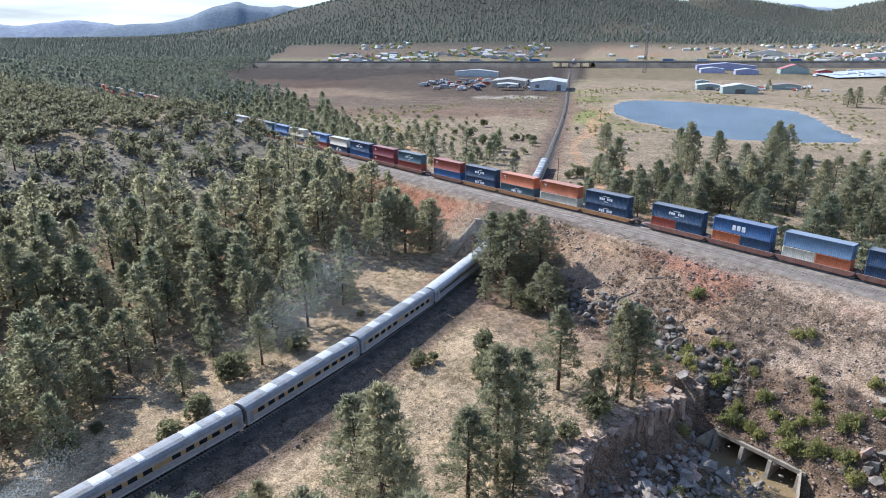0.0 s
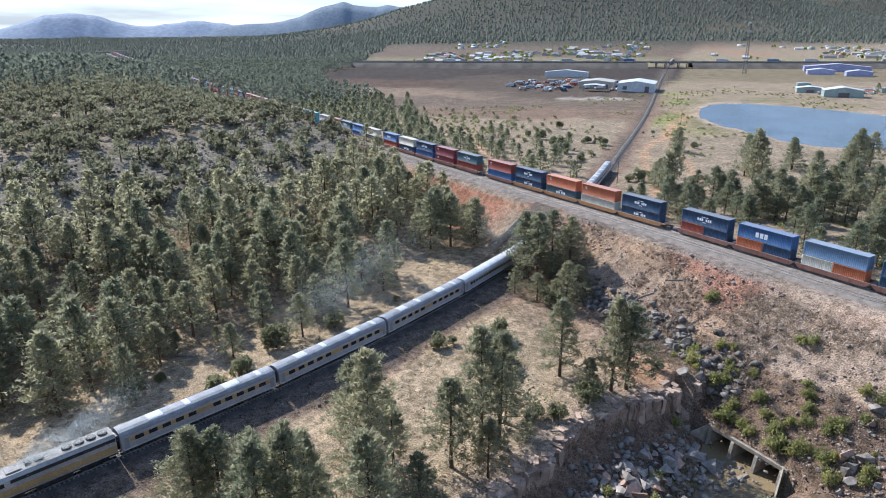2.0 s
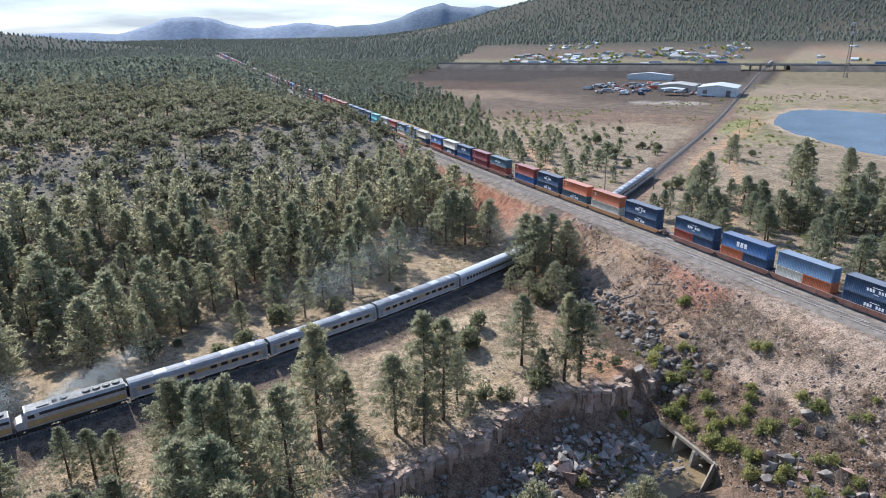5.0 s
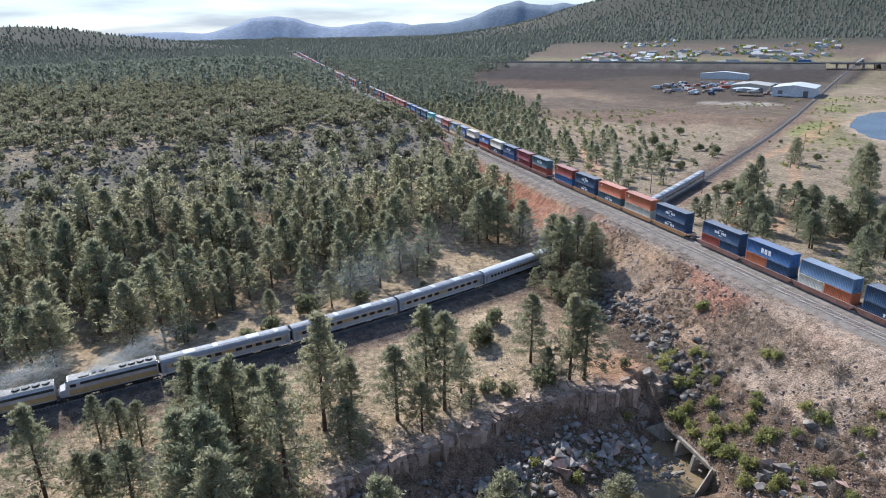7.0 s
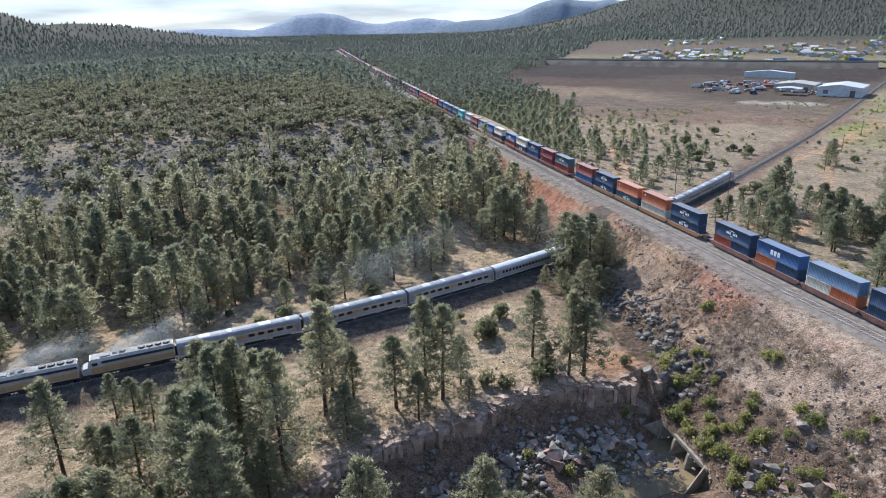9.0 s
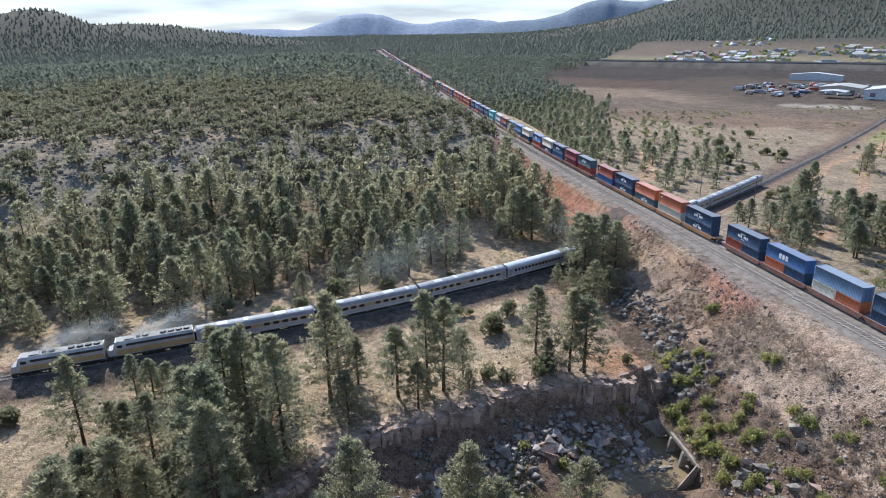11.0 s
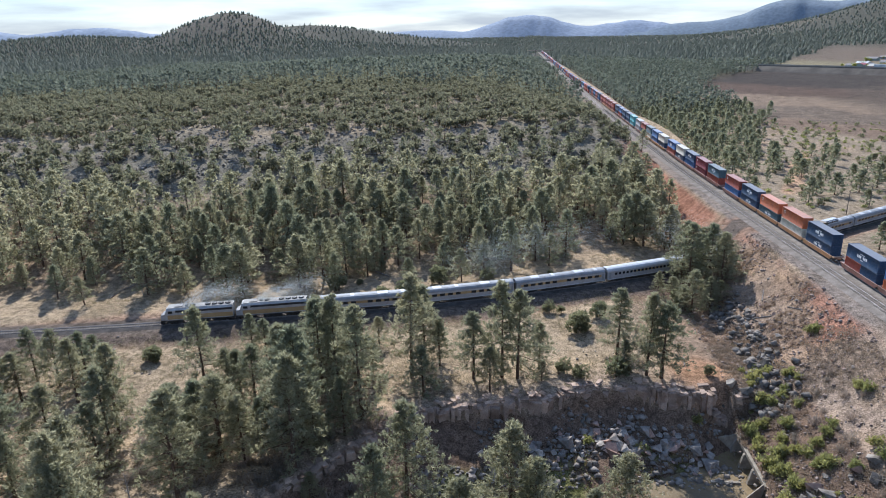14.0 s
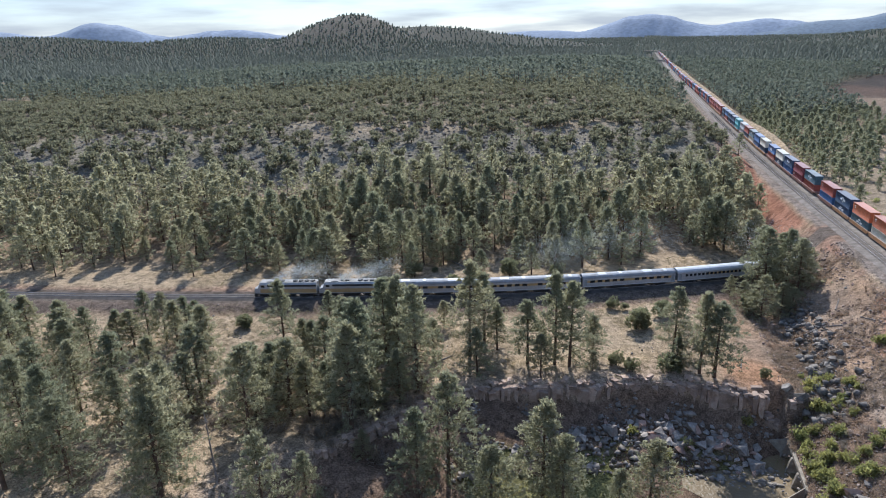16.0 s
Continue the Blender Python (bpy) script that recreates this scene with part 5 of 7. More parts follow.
def coach(label, dome=False, white=False, seed=0, windows=11):
    t = thing("passenger_car", label, "train car", group="cars of the passenger train")
    h = CAR_L / 2
    ends = [(-h, 0.95, 0.975, 1.0), -h + 0.25, h - 0.25, (h, 0.95, 0.975, 1.0)]
    part("body", loft(nb(), [(-1.5, 0.95), (-1.52, 2.0), (-1.52, 3.2), (1.52, 3.2), (1.52, 2.0), (1.5, 0.95)], ends), M_SILVER, t, "ribbed stainless-steel car side")
    part("roof", loft(nb(), [(-1.52, 3.16), (-1.43, 3.55), (-1.13, 3.89), (-0.6, 4.09), (0, 4.14), (0.6, 4.09), (1.13, 3.89), (1.43, 3.55), (1.52, 3.16)], ends),
         M_ROOF_WHITE if white else M_ROOF_GREY, t, "smooth white roof" if white else "grey roof with pale panels")
    for s in (-1, 1):
        part("gold_band", box(nb(), -h + 1.2, h - 1.2, s * 1.525 - 0.008, s * 1.525 + 0.008, 2.14, 2.76) if not white else box(nb(), -h + 8, h - 8, s * 1.525 - 0.008, s * 1.525 + 0.008, 2.15, 2.75), M_GOLD, t, "gold window band")
        part("sill", box(nb(), -h + 0.3, h - 0.3, s * 1.53 - 0.02, s * 1.53 + 0.02, 1.0, 1.22), M_ROOF_WHITE, t, "pale lower sill")
    wl_, n = (1.25, windows) if not white else (0.75, 18)
    for s in (-1, 1):
        for k in range(n):
            if not white and (k + seed) % 6 == 5:
                continue
            x = -h + 2.6 + k * (CAR_L - 5.2) / (n - 1)
            part("window", box(nb(), x - wl_ / 2, x + wl_ / 2, s * 1.537 - 0.012, s * 1.537 + 0.012, 2.12, 2.78, 0.008), M_GLASS, t, "dark tinted window")
        for x in (-h + 0.75, h - 0.75):
            part("door", box(nb(), x - 0.36, x + 0.36, s * 1.53 - 0.012, s * 1.53 + 0.012, 1.15, 3.0, 0.01), M_ROOF_GREY, t, "car end door")
    if not white:
        for x, w in ((-h + 5.5, 2.2), (-h + 10.5, 0.9), (h - 7.5, 2.6), (h - 2.6, 0.8)):
            part("roof_panel", loft(nb(), [(-0.95, 4.0), (-0.6, 4.105), (0, 4.155), (0.6, 4.105), (0.95, 4.0)], [x - w / 2, x + w / 2]), M_ROOF_WHITE, t, "white roof panel")
    for x in (-h - 0.18, h + 0.18):
        part("gangway", box(nb(), x - 0.2, x + 0.2, -0.62, 0.62, 1.1, 3.3, 0.06), M_BLACK, t, "black rubber gangway")
    part("underframe", box(box(box(nb(), -h + 0.6, h - 0.6, -1.1, 1.1, 0.75, 0.98), -4.5, -1.2, -1.35, 1.35, 0.4, 0.95, 0.05), 0.6, 4.6, -1.35, 1.35, 0.45, 0.95, 0.05), M_STEEL, t, "dark underframe boxes")
    bogie(t, -h + 4.2)
    bogie(t, h - 4.2)
    if dome:
        d = part("dome", loft(nb(), [(-1.3, 3.7), (-1.22, 4.5), (-0.8, 4.85), (0, 4.95), (0.8, 4.85), (1.22, 4.5), (1.3, 3.7)], [(-4.2, 0.9, 0.35, 3.7), (-3.4, 1, 1, 3.7), (3.4, 1, 1, 3.7), (4.2, 0.9, 0.35, 3.7)]), M_ROOF_WHITE, t, "raised glazed dome")
        for s in (-1, 1):
            for k in range(7):
                x = -2.85 + k * 0.95
                part("dome_pane", loft(nb(), [(s * 1.3, 3.98), (s * 1.245, 4.46), (s * 0.84, 4.84), (s * 0.8, 4.8), (s * 1.2, 4.44), (s * 1.26, 3.98)], [x - 0.37, x + 0.37]), M_GLASS, d, "dome window pane")
    return t


def locomotive():
    t = thing("diesel_locomotive", "silver and gold diesel locomotive with dark roof fans", "locomotive", group="locomotives of the passenger train")
    h = 8.35  # the cab end is at -x
    sec = [(-1.5, 1.25), (-1.5, 3.7), (-1.3, 4.15), (1.3, 4.15), (1.5, 3.7), (1.5, 1.25)]
    part("body", loft(nb(), sec, [-h + 1.6, h]), M_SILVER, t, "silver body side")
    bm = nb()
    n_ = [(-h + 1.6, 1.25), (-h + 0.1, 1.25), (-h, 2.2), (-h + 0.25, 2.55), (-h + 1.1, 2.75), (-h + 1.6, 3.95)]
    vs = [[bm.verts.new((x, s * 1.5 * (0.82 if x < -h + 0.5 else 0.98), z)) for x, z in n_] for s in (-1, 1)]
    bm.faces.new(vs[0])
    bm.faces.new(vs[1][::-1])
    for k in range(6):
        bm.faces.new((vs[0][k], vs[1][k], vs[1][(k + 1) % 6], vs[0][(k + 1) % 6]))
    bmesh.ops.recalc_face_normals(bm, faces=bm.faces)
    part("nose", bm, M_SILVER, t, "sloping silver nose")
    part("nose_stripe", box(nb(), -h - 0.03, -h + 0.1, -1.2, 1.2, 1.55, 1.95, 0.02), M_GOLD, t, "gold stripe on the nose")
    for s in (-0.62, 0.62):
        bm = box(nb(), -0.02, 0.02, s - 0.52, s + 0.52, -0.42, 0.42, 0.015)
        bmesh.ops.transform(bm, matrix=Matrix.Translation((-h + 1.32, 0, 3.35)) @ Matrix.Rotation(radians(22.6), 4, "Y"), verts=bm.verts)
        part("windscreen", bm, M_GLASS, t, "dark windscreen")
    for s in (-1, 1):
        part("side_window", box(nb(), -h + 1.9, -h + 2.9, s * 1.505 - 0.012, s * 1.505 + 0.012, 2.95, 3.55, 0.01), M_GLASS, t)
        part("gold_band", box(nb(), -h + 1.7, h - 0.1, s * 1.507 - 0.012, s * 1.507 + 0.012, 1.46, 2.5), M_GOLD, t, "broad gold stripe")
        part("dark_band", box(nb(), -h + 3.6, h - 0.1, s * 1.506 - 0.01, s * 1.506 + 0.01, 3.15, 3.66), M_BLACK, t, "black upper band with grilles")
        part("lettering", box(nb(), -1.8, 3.2, s * 1.509 - 0.011, s * 1.509 + 0.011, 1.24, 1.44), M_ROOF_GREY, t, "row of unreadable lettering")
        for k in range(4):
            part("grille", box(nb(), 0.4 + k * 1.8, 1.7 + k * 1.8, s * 1.512 - 0.014, s * 1.512 + 0.014, 3.22, 3.58), M_STEEL, t)
    part("roof", box(box(nb(), -h + 1.75, h - 0.05, -1.29, 1.29, 4.15, 4.22, 0.02), -h + 3.4, -h + 5.2, -0.9, 0.9, 4.22, 4.42, 0.04), M_LOCO_ROOF, t, "dusty grey roof with soot stains")
    for k in range(4):
        x = h - 1.2 - k * 1.55
        f = part("roof_fan", cyl(nb(), (x, 0, 4.2), (x, 0, 4.5), 0.66, 0.62, 18), M_STEEL, t, "round roof fan")
        part("fan_grille", cyl(nb(), (x, 0, 4.49), (x, 0, 4.53), 0.5, 0.5, 14), M_BLACK, f)
    x = -h + 7.4
    f = part("roof_fan", cyl(nb(), (x, 0, 4.2), (x, 0, 4.46), 0.6, 0.56, 18), M_STEEL, t, "round roof fan")
    part("fan_grille", cyl(nb(), (x, 0, 4.45), (x, 0, 4.49), 0.45, 0.45, 14), M_BLACK, f)
    part("exhaust_stack", box(nb(), -h + 5.7, -h + 6.4, -0.35, 0.35, 4.2, 4.55, 0.04), M_STEEL, t)
    part("underframe", box(box(nb(), -h + 0.1, h, -1.48, 1.48, 1.0, 1.26), -2.0, 2.4, -1.25, 1.25, 0.35, 1.0, 0.1), M_STEEL, t, "dark frame with fuel tank")
    part("pilot", box(nb(), -h - 0.1, -h + 0.5, -1.3, 1.3, 0.25, 1.05, 0.08), M_STEEL, t, "black snow pilot")
    part("headlight", cyl(nb(), (-h + 0.0, 0, 2.35), (-h - 0.06, 0, 2.35), 0.16, 0.16, 10), M_WHITE, t)
    bogie(t, -h + 3.0, 2.7)
    bogie(t, h - 3.0, 2.7)
    return t


def on_line(s, half):
    a, b = line_at(s - half), line_at(s + half)
    d = b - a
    return Matrix.Translation((a + b) / 2) @ Matrix.Rotation(math.atan2(d.y, d.x), 4, "Z") @ Matrix.Rotation(-math.atan2(d.z, math.hypot(d.x, d.y)), 4, "Y")


S_CAR = 2.9  # where the first coach begins along the line
loco = locomotive()
loco.matrix_basis = on_line(S_CAR - 8.6, 5)
copy_thing(loco, on_line(S_CAR - 25.8, 5))
plain = coach("silver passenger car with a gold window band and grey roof")
domed = coach("silver passenger car with a raised glass dome", dome=True, seed=2)
pale = coach("pale smooth-sided passenger car with small windows and white roof", white=True, seed=1)
kinds = [plain, plain, plain, pale, plain, domed, domed, plain, plain]
used = set()
for k, car in enumerate(kinds):
    m = on_line(S_CAR + 13.0 + 25.95 * k, 8.5)
    if car in used:
        copy_thing(car, m)
    else:
        car.matrix_basis = m
        used.add(car)


# ---------------------------------------------------------------- container train
BOX_L, BOX_W, BOX_H = 12.19, 2.44, 2.9


def container_mesh(mat, folds):
    """A corrugated box lying along y, its near end at y = 0, with flush corner posts and rails along its edges."""
    L, W, H = BOX_L, BOX_W / 2, BOX_H
    ys = [-L, -L + 0.22]
    off = [0.0, 0.0]
    pitch = (L - 0.44) / folds
    for k in range(folds):
        y = -L + 0.22 + k * pitch
        ys += [y + 0.12 * pitch, y + 0.45 * pitch, y + 0.6 * pitch, y + 0.95 * pitch]
        off += [0.05, 0.05, 0.012, 0.012]
    ys += [-0.22, 0.0]
    off += [0.0, 0.0]
    vs = []
    for y, o in zip(ys, off):
        side = [(W, 0.0), (W, 0.16), (W - o, 0.17), (W - o, H - 0.13), (W, H - 0.12), (W, H), (W - 0.1, H - (0.03 if o else 0.0))]
        vs += [(x, y, z) for x, z in side] + [(-x, y, z) for x, z in side[::-1]]
    n = 14
    fs = [(k * n + i, (k + 1) * n + i, (k + 1) * n + (i + 1) % n, k * n + (i + 1) % n) for k in range(len(ys) - 1) for i in range(n)]
    for base, flip in ((0, False), ((len(ys) - 1) * n, True)):
        for i in range(6):
            q = (base + i, base + i + 1, base + n - 2 - i, base + n - 1 - i)
            fs.append(q[::-1] if flip else q)
    return mesh_np("body", vs, fs, [mat])


CONTAINER_ME = {}
DOOR_BM = box(nb(), -1.08, 1.08, -12.2, -12.15, 0.2, 2.75, 0.02)
for bx in (-0.62, -0.3, 0.3, 0.62):
    cyl(DOOR_BM, (bx, -12.24, 0.2), (bx, -12.24, 2.75), 0.03, 0.03, 5)
MARKS = {}


def mark_mesh(kind):
    if kind not in MARKS:
        bm = nb()
        if kind == "wide":  # a broad wordmark with a swoosh over it, as plain bars
            for k in range(7):
                if k != 3:
                    y = -7.9 + k * 0.55
                    box(bm, -1.245, -1.225, y, y + 0.38, 1.15, 1.75)
            box(bm, -1.245, -1.225, -7.0, -5.2, 2.0, 2.12)
            box(bm, -1.245, -1.225, -6.6, -5.6, 0.75, 0.87)
        elif kind == "tall":
            for k in range(3):
                y = -6.9 + k * 1.0
                box(bm, -1.245, -1.225, y, y + 0.72, 0.8, 1.9)
        else:
            box(bm, -1.245, -1.225, -2.0, -1.2, 2.0, 2.2)
            box(bm, -1.245, -1.225, -2.0, -1.4, 1.6, 1.75)
        MARKS[kind] = mesh_bm("marking", bm, M_WHITE)
    return MARKS[kind]


def shipping_container(mat, colour, m, mark="", folds=34):
    key = mat.name + str(folds)
    if key not in CONTAINER_ME:
        CONTAINER_ME[key] = container_mesh(mat, folds)
        d = DOOR_BM.copy()
        CONTAINER_ME[key + "_door"] = mesh_bm("door", d, mat)
    t = thing("shipping_container", colour + " corrugated steel shipping container on a well car", "container", m, "containers of the freight train")
    part("body", CONTAINER_ME[key], None, t)
    part("door", CONTAINER_ME[key + "_door"], None, t, "end doors with locking bars")
    if mark:
        part("marking", mark_mesh(mark), None, t, "white lettering reduced to bars")
    return t


def well_car(mat, label):
    t = thing("well_car", label, "railway wagon", group="well cars of the freight train")
    for s in (-1, 1):
        bm = nb()
        a = [(-13.2, 1.0), (-12.4, 0.35), (0.2, 0.35), (1.0, 1.0), (1.0, 1.35), (-13.2, 1.35)]
        vs = [[bm.verts.new((s * 1.36 + o, y, z)) for y, z in a] for o in (-0.09, 0.09)]
        bm.faces.new(vs[0])
        bm.faces.new(vs[1][::-1])
        for k in range(6):
            bm.faces.new((vs[0][k], vs[0][(k + 1) % 6], vs[1][(k + 1) % 6], vs[1][k]))
        bmesh.ops.recalc_face_normals(bm, faces=bm.faces)
        part("side_sill", bm, mat, t, "painted side sill with faded stencils")
        for k in range(6):
            part("rib", box(nb(), s * 1.46 - 0.03, s * 1.46 + 0.03, -12.0 + k * 2.3, -11.85 + k * 2.3, 0.4, 1.33), mat, t)
    part("floor", box(nb(), -1.27, 1.27, -12.5, 0.3, 0.28, 0.38), M_STEEL, t)
    for y in (-13.4, 1.2):
        part("end_platform", box(box(nb(), -1.3, 1.3, y - 0.55, y + 0.55, 1.0, 1.2, 0.03), -0.4, 0.4, y - 0.9, y + 0.9, 0.75, 1.0), mat, t)
    b = part("bogie", box(box(box(nb(), -1.1, -0.9, -15.0, -12.4, 0.35, 0.75, 0.05), 0.9, 1.1, -15.0, -12.4, 0.35, 0.75, 0.05), -1.0, 1.0, -13.9, -13.5, 0.45, 0.62), M_STEEL, t, "dark steel bogie")
    for y in (-14.6, -12.8):
        bm = nb()
        for s in (-1, 1):
            cyl(bm, (s * 0.71, y, 0.46), (s * 0.85, y, 0.46), 0.46, 0.46, 12)
        cyl(bm, (-0.7, y, 0.46), (0.7, y, 0.46), 0.09, 0.09, 6)
        part("wheelset", bm, M_RAIL, b)
    return t


NAMES = {"N": (NAVY, "navy blue"), "T": (TEAL, "slate teal"), "B": (BLUE, "bright blue"), "R": (RUST, "rust red"), "O": (ORANGE, "orange"), "M": (MAROON, "maroon"),
         "C": (CREAM, "cream"), "G": (GREY, "grey"), "A": (AQUA, "aqua green"), "S": (STEELBLUE, "steel blue"), "W": (CREAM, "off-white")}
# stacks from the near end on: upper, lower, and the upper one's and lower one's marking
STACKS = ["NNwt", "NTww", "ONtC", "NNww", "NNww", "SO-W", "BNtO", "NNwR", "NNww", "OWs-", "OTsw", "NNww", "RBs-", "TRw-", "MMss", "NBw-", "CNsw", "BRt-", "CNs-", "BBs-",
          "TCw-", "RNss", "GG--", "AAs-", "NNs-", "NNs-", "BRs-", "NNs-", "RRs-", "RMs-", "MRs-", "RRs-", "RMs-", "NBs-", "RRs-", "BNs-", "RRs-", "NNs-"]
MARK = {"w": "wide", "t": "tall", "s": "small", "-": ""}
yellow = well_car(WELL, "yellow-orange articulated well car carrying containers")
brown = well_car(WELL_RED, "brown articulated well car carrying containers")
first = {yellow: True, brown: True}


def stack_y(k):
    """The far end of the k-th stack: packs of five, close together within a pack."""
    p, q = divmod(k, 5)
    return 24.2 + 77.0 * p + 14.6 * q


FIRST_STACK = -3
for k, code in enumerate(STACKS):
    kk = k + FIRST_STACK
    y = stack_y(kk)
    ym = y - 6.1
    x, z = float(main_x(ym)) + 5.3, float(main_z(ym))
    turn = math.atan2(-(float(main_x(ym + 6)) - float(main_x(ym - 6))), 12)
    pitch = math.atan2(float(main_z(ym + 6)) - float(main_z(ym - 6)), 12)
    m = Matrix.Translation((x, ym, z)) @ Matrix.Rotation(turn, 4, "Z") @ Matrix.Rotation(pitch, 4, "X") @ Matrix.Translation((0, 6.1, 0))
    car = yellow if kk % 5 in (0, 1, 2, 3) and (kk // 5) % 2 else brown
    if first[car]:
        car.matrix_basis = m
        first[car] = False
    else:
        copy_thing(car, m)
    up, lo = NAMES[code[0]], NAMES[code[1]]
    if code[3] in NAMES:  # two short boxes end to end
        far_half, near_half = NAMES[code[3]], lo
        shipping_container(far_half[0], "short " + far_half[1], m @ Matrix.Translation((0, 0, 0.42)) @ Matrix.Diagonal((1, 0.495, 1, 1)), folds=17)
        shipping_container(near_half[0], "short " + near_half[1], m @ Matrix.Translation((0, -6.16, 0.42)) @ Matrix.Diagonal((1, 0.495, 1, 1)), folds=17)
    else:
        shipping_container(lo[0], lo[1], m @ Matrix.Translation((0, 0, 0.42)), MARK[code[3]], 34 if k < 16 else 8)
    shipping_container(up[0], up[1], m @ Matrix.Translation((0, 0, 3.34)), MARK[code[2]], 34 if k < 16 else 8)
# the rest of the train, far down the line
cs, fs, sl, base = [], [], [], 0
cube = np.array([(x, y, z) for x in (-1.22, 1.22) for y in (-12.19, 0) for z in (0, 1.0)])
cubef = np.array([(0, 1, 3, 2), (4, 6, 7, 5), (0, 4, 5, 1), (2, 3, 7, 6), (1, 5, 7, 3), (0, 2, 6, 4)])
FARPAINT = [NAVY, RUST, MAROON, BLUE, RUST, GREY]
rf = np.random.default_rng(3)
for kk in range(FIRST_STACK + len(STACKS), 104):
    y = stack_y(kk)
    for z0, hh in ((0.42, 2.88), (3.34, 2.9)):
        cs.append(cube * (1, 1, hh) + (float(main_x(y)) + 5.3, y, float(main_z(y)) + z0))
        fs.append(cubef + base)
        sl += [int(rf.integers(0, 6))] * 6
        base += 8
tagged(new("far_containers", mesh_np("far_containers", np.concatenate(cs), np.concatenate(fs), FARPAINT, sl)), "double-stacked containers of the train far down the line", "containers", kind="stuff")


# ---------------------------------------------------------------- rocks
def rock_mesh(seed, mat, flat=0.8, n=10):
    """An angular boulder about one metre across."""
    rng = np.random.default_rng(seed)
    bm = nb()
    for p in rng.normal(0, 1, (n, 3)):
        p = p / np.linalg.norm(p) * rng.uniform(0.4, 0.66)
        bm.verts.new((p[0], p[1] * rng.uniform(0.75, 1.0), p[2] * flat))
    out = bmesh.ops.convex_hull(bm, input=bm.verts)
    bmesh.ops.delete(bm, geom=[g for g in out["geom_interior"] if isinstance(g, bmesh.types.BMVert)], context="VERTS")
    bmesh.ops.recalc_face_normals(bm, faces=bm.faces)
    return mesh_bm("boulder", bm, mat)


M_ROCK_DARK = surface("dark_grey_basalt", (0.105, 0.09, 0.076), (0.34, 0.297, 0.25), 1.1, 0.95, 0, 0.12, 0.8, spread=0.4)
GREY_ROCKS = [rock_mesh(200 + k, M_ROCK) for k in range(8)]
DARK_ROCKS = [rock_mesh(210 + k, M_ROCK_DARK) for k in range(8)]
RED_ROCKS = [rock_mesh(220 + k, M_ROCK_RED) for k in range(4)]


def block_mesh(seed):
    """A jointed block of cliff rock with worn edges."""
    rng = np.random.default_rng(seed)
    bm = box(nb(), -0.5, 0.5, -0.5, 0.5, -0.5, 0.5)
    bmesh.ops.subdivide_edges(bm, edges=[e for e in bm.edges if abs(e.verts[0].co.z - e.verts[1].co.z) > 0.5], cuts=2)
    for v in bm.verts:
        v.co += Vector(rng.normal(0, 0.07, 3))
    bmesh.ops.bevel(bm, geom=list(bm.edges), offset=0.035, segments=1, affect="EDGES")
    return mesh_bm("rock_block", bm, M_CLIFF)


CLIFF_ROCKS = [block_mesh(240 + k) for k in range(7)]


def tri_arrays(me):
    me.calc_loop_triangles()
    return np.array([v.co for v in me.vertices]), np.array([t.vertices for t in me.loop_triangles])


def boulder(x, y, size, rng, red=False, label="angular grey basalt boulder", group="boulders"):
    me = (RED_ROCKS if red else DARK_ROCKS if group == "embankment boulders" else GREY_ROCKS)[int(rng.integers(0, 4 if red else 8))]
    ob = new("boulder", me)
    ob.matrix_basis = Matrix.Translation((x, y, gz(x, y) + 0.16 * size)) @ Euler((rng.uniform(-0.4, 0.4), rng.uniform(-0.4, 0.4), rng.uniform(0, 6.28))).to_matrix().to_4x4() @ \
        Matrix.Diagonal((size * rng.uniform(0.85, 1.3), size * rng.uniform(0.8, 1.1), size * rng.uniform(0.75, 1.1), 1))
    return tagged(ob, label, "boulder", group)


def rubble(name, spots, mats, label):
    """Stones past counting: rows of x, y, size."""
    rng = np.random.default_rng(len(spots))
    tmpl = [tri_arrays(m) for m in GREY_ROCKS]
    rows = np.column_stack([spots[:, 0], spots[:, 1], sheet_z(spots[:, 0], spots[:, 1]) + 0.16 * spots[:, 2], rng.uniform(0, 6.28, len(spots)),
                            spots[:, 2] * rng.uniform(0.8, 1.3, len(spots)), spots[:, 2] * rng.uniform(0.6, 1.0, len(spots))])
    co, fc = scatter_many(tmpl, rows, rng)
    return tagged(new(name, mesh_np(name, co, fc, mats)), label, "stones", kind="stuff")


rr = np.random.default_rng(17)
M_STONES = surface("loose_stones", (0.13, 0.111, 0.093), (0.35, 0.303, 0.255), 2.4, 0.95, 0, 0.15, 0.6, "Position")
M_STONES_DARK = surface("dark_riprap", (0.075, 0.065, 0.056), (0.28, 0.245, 0.208), 2.0, 0.95, 0, 0.15, 0.6, "Position")
M_STONES_RED = surface("loose_red_stones", (0.2, 0.145, 0.115), (0.38, 0.3, 0.25), 2.4, 0.95, 0, 0.15, 0.6, "Position")


def lognorm(rng, n, mid, spread_, top):
    return np.minimum(mid * np.exp(rng.normal(0, spread_, n)), top)


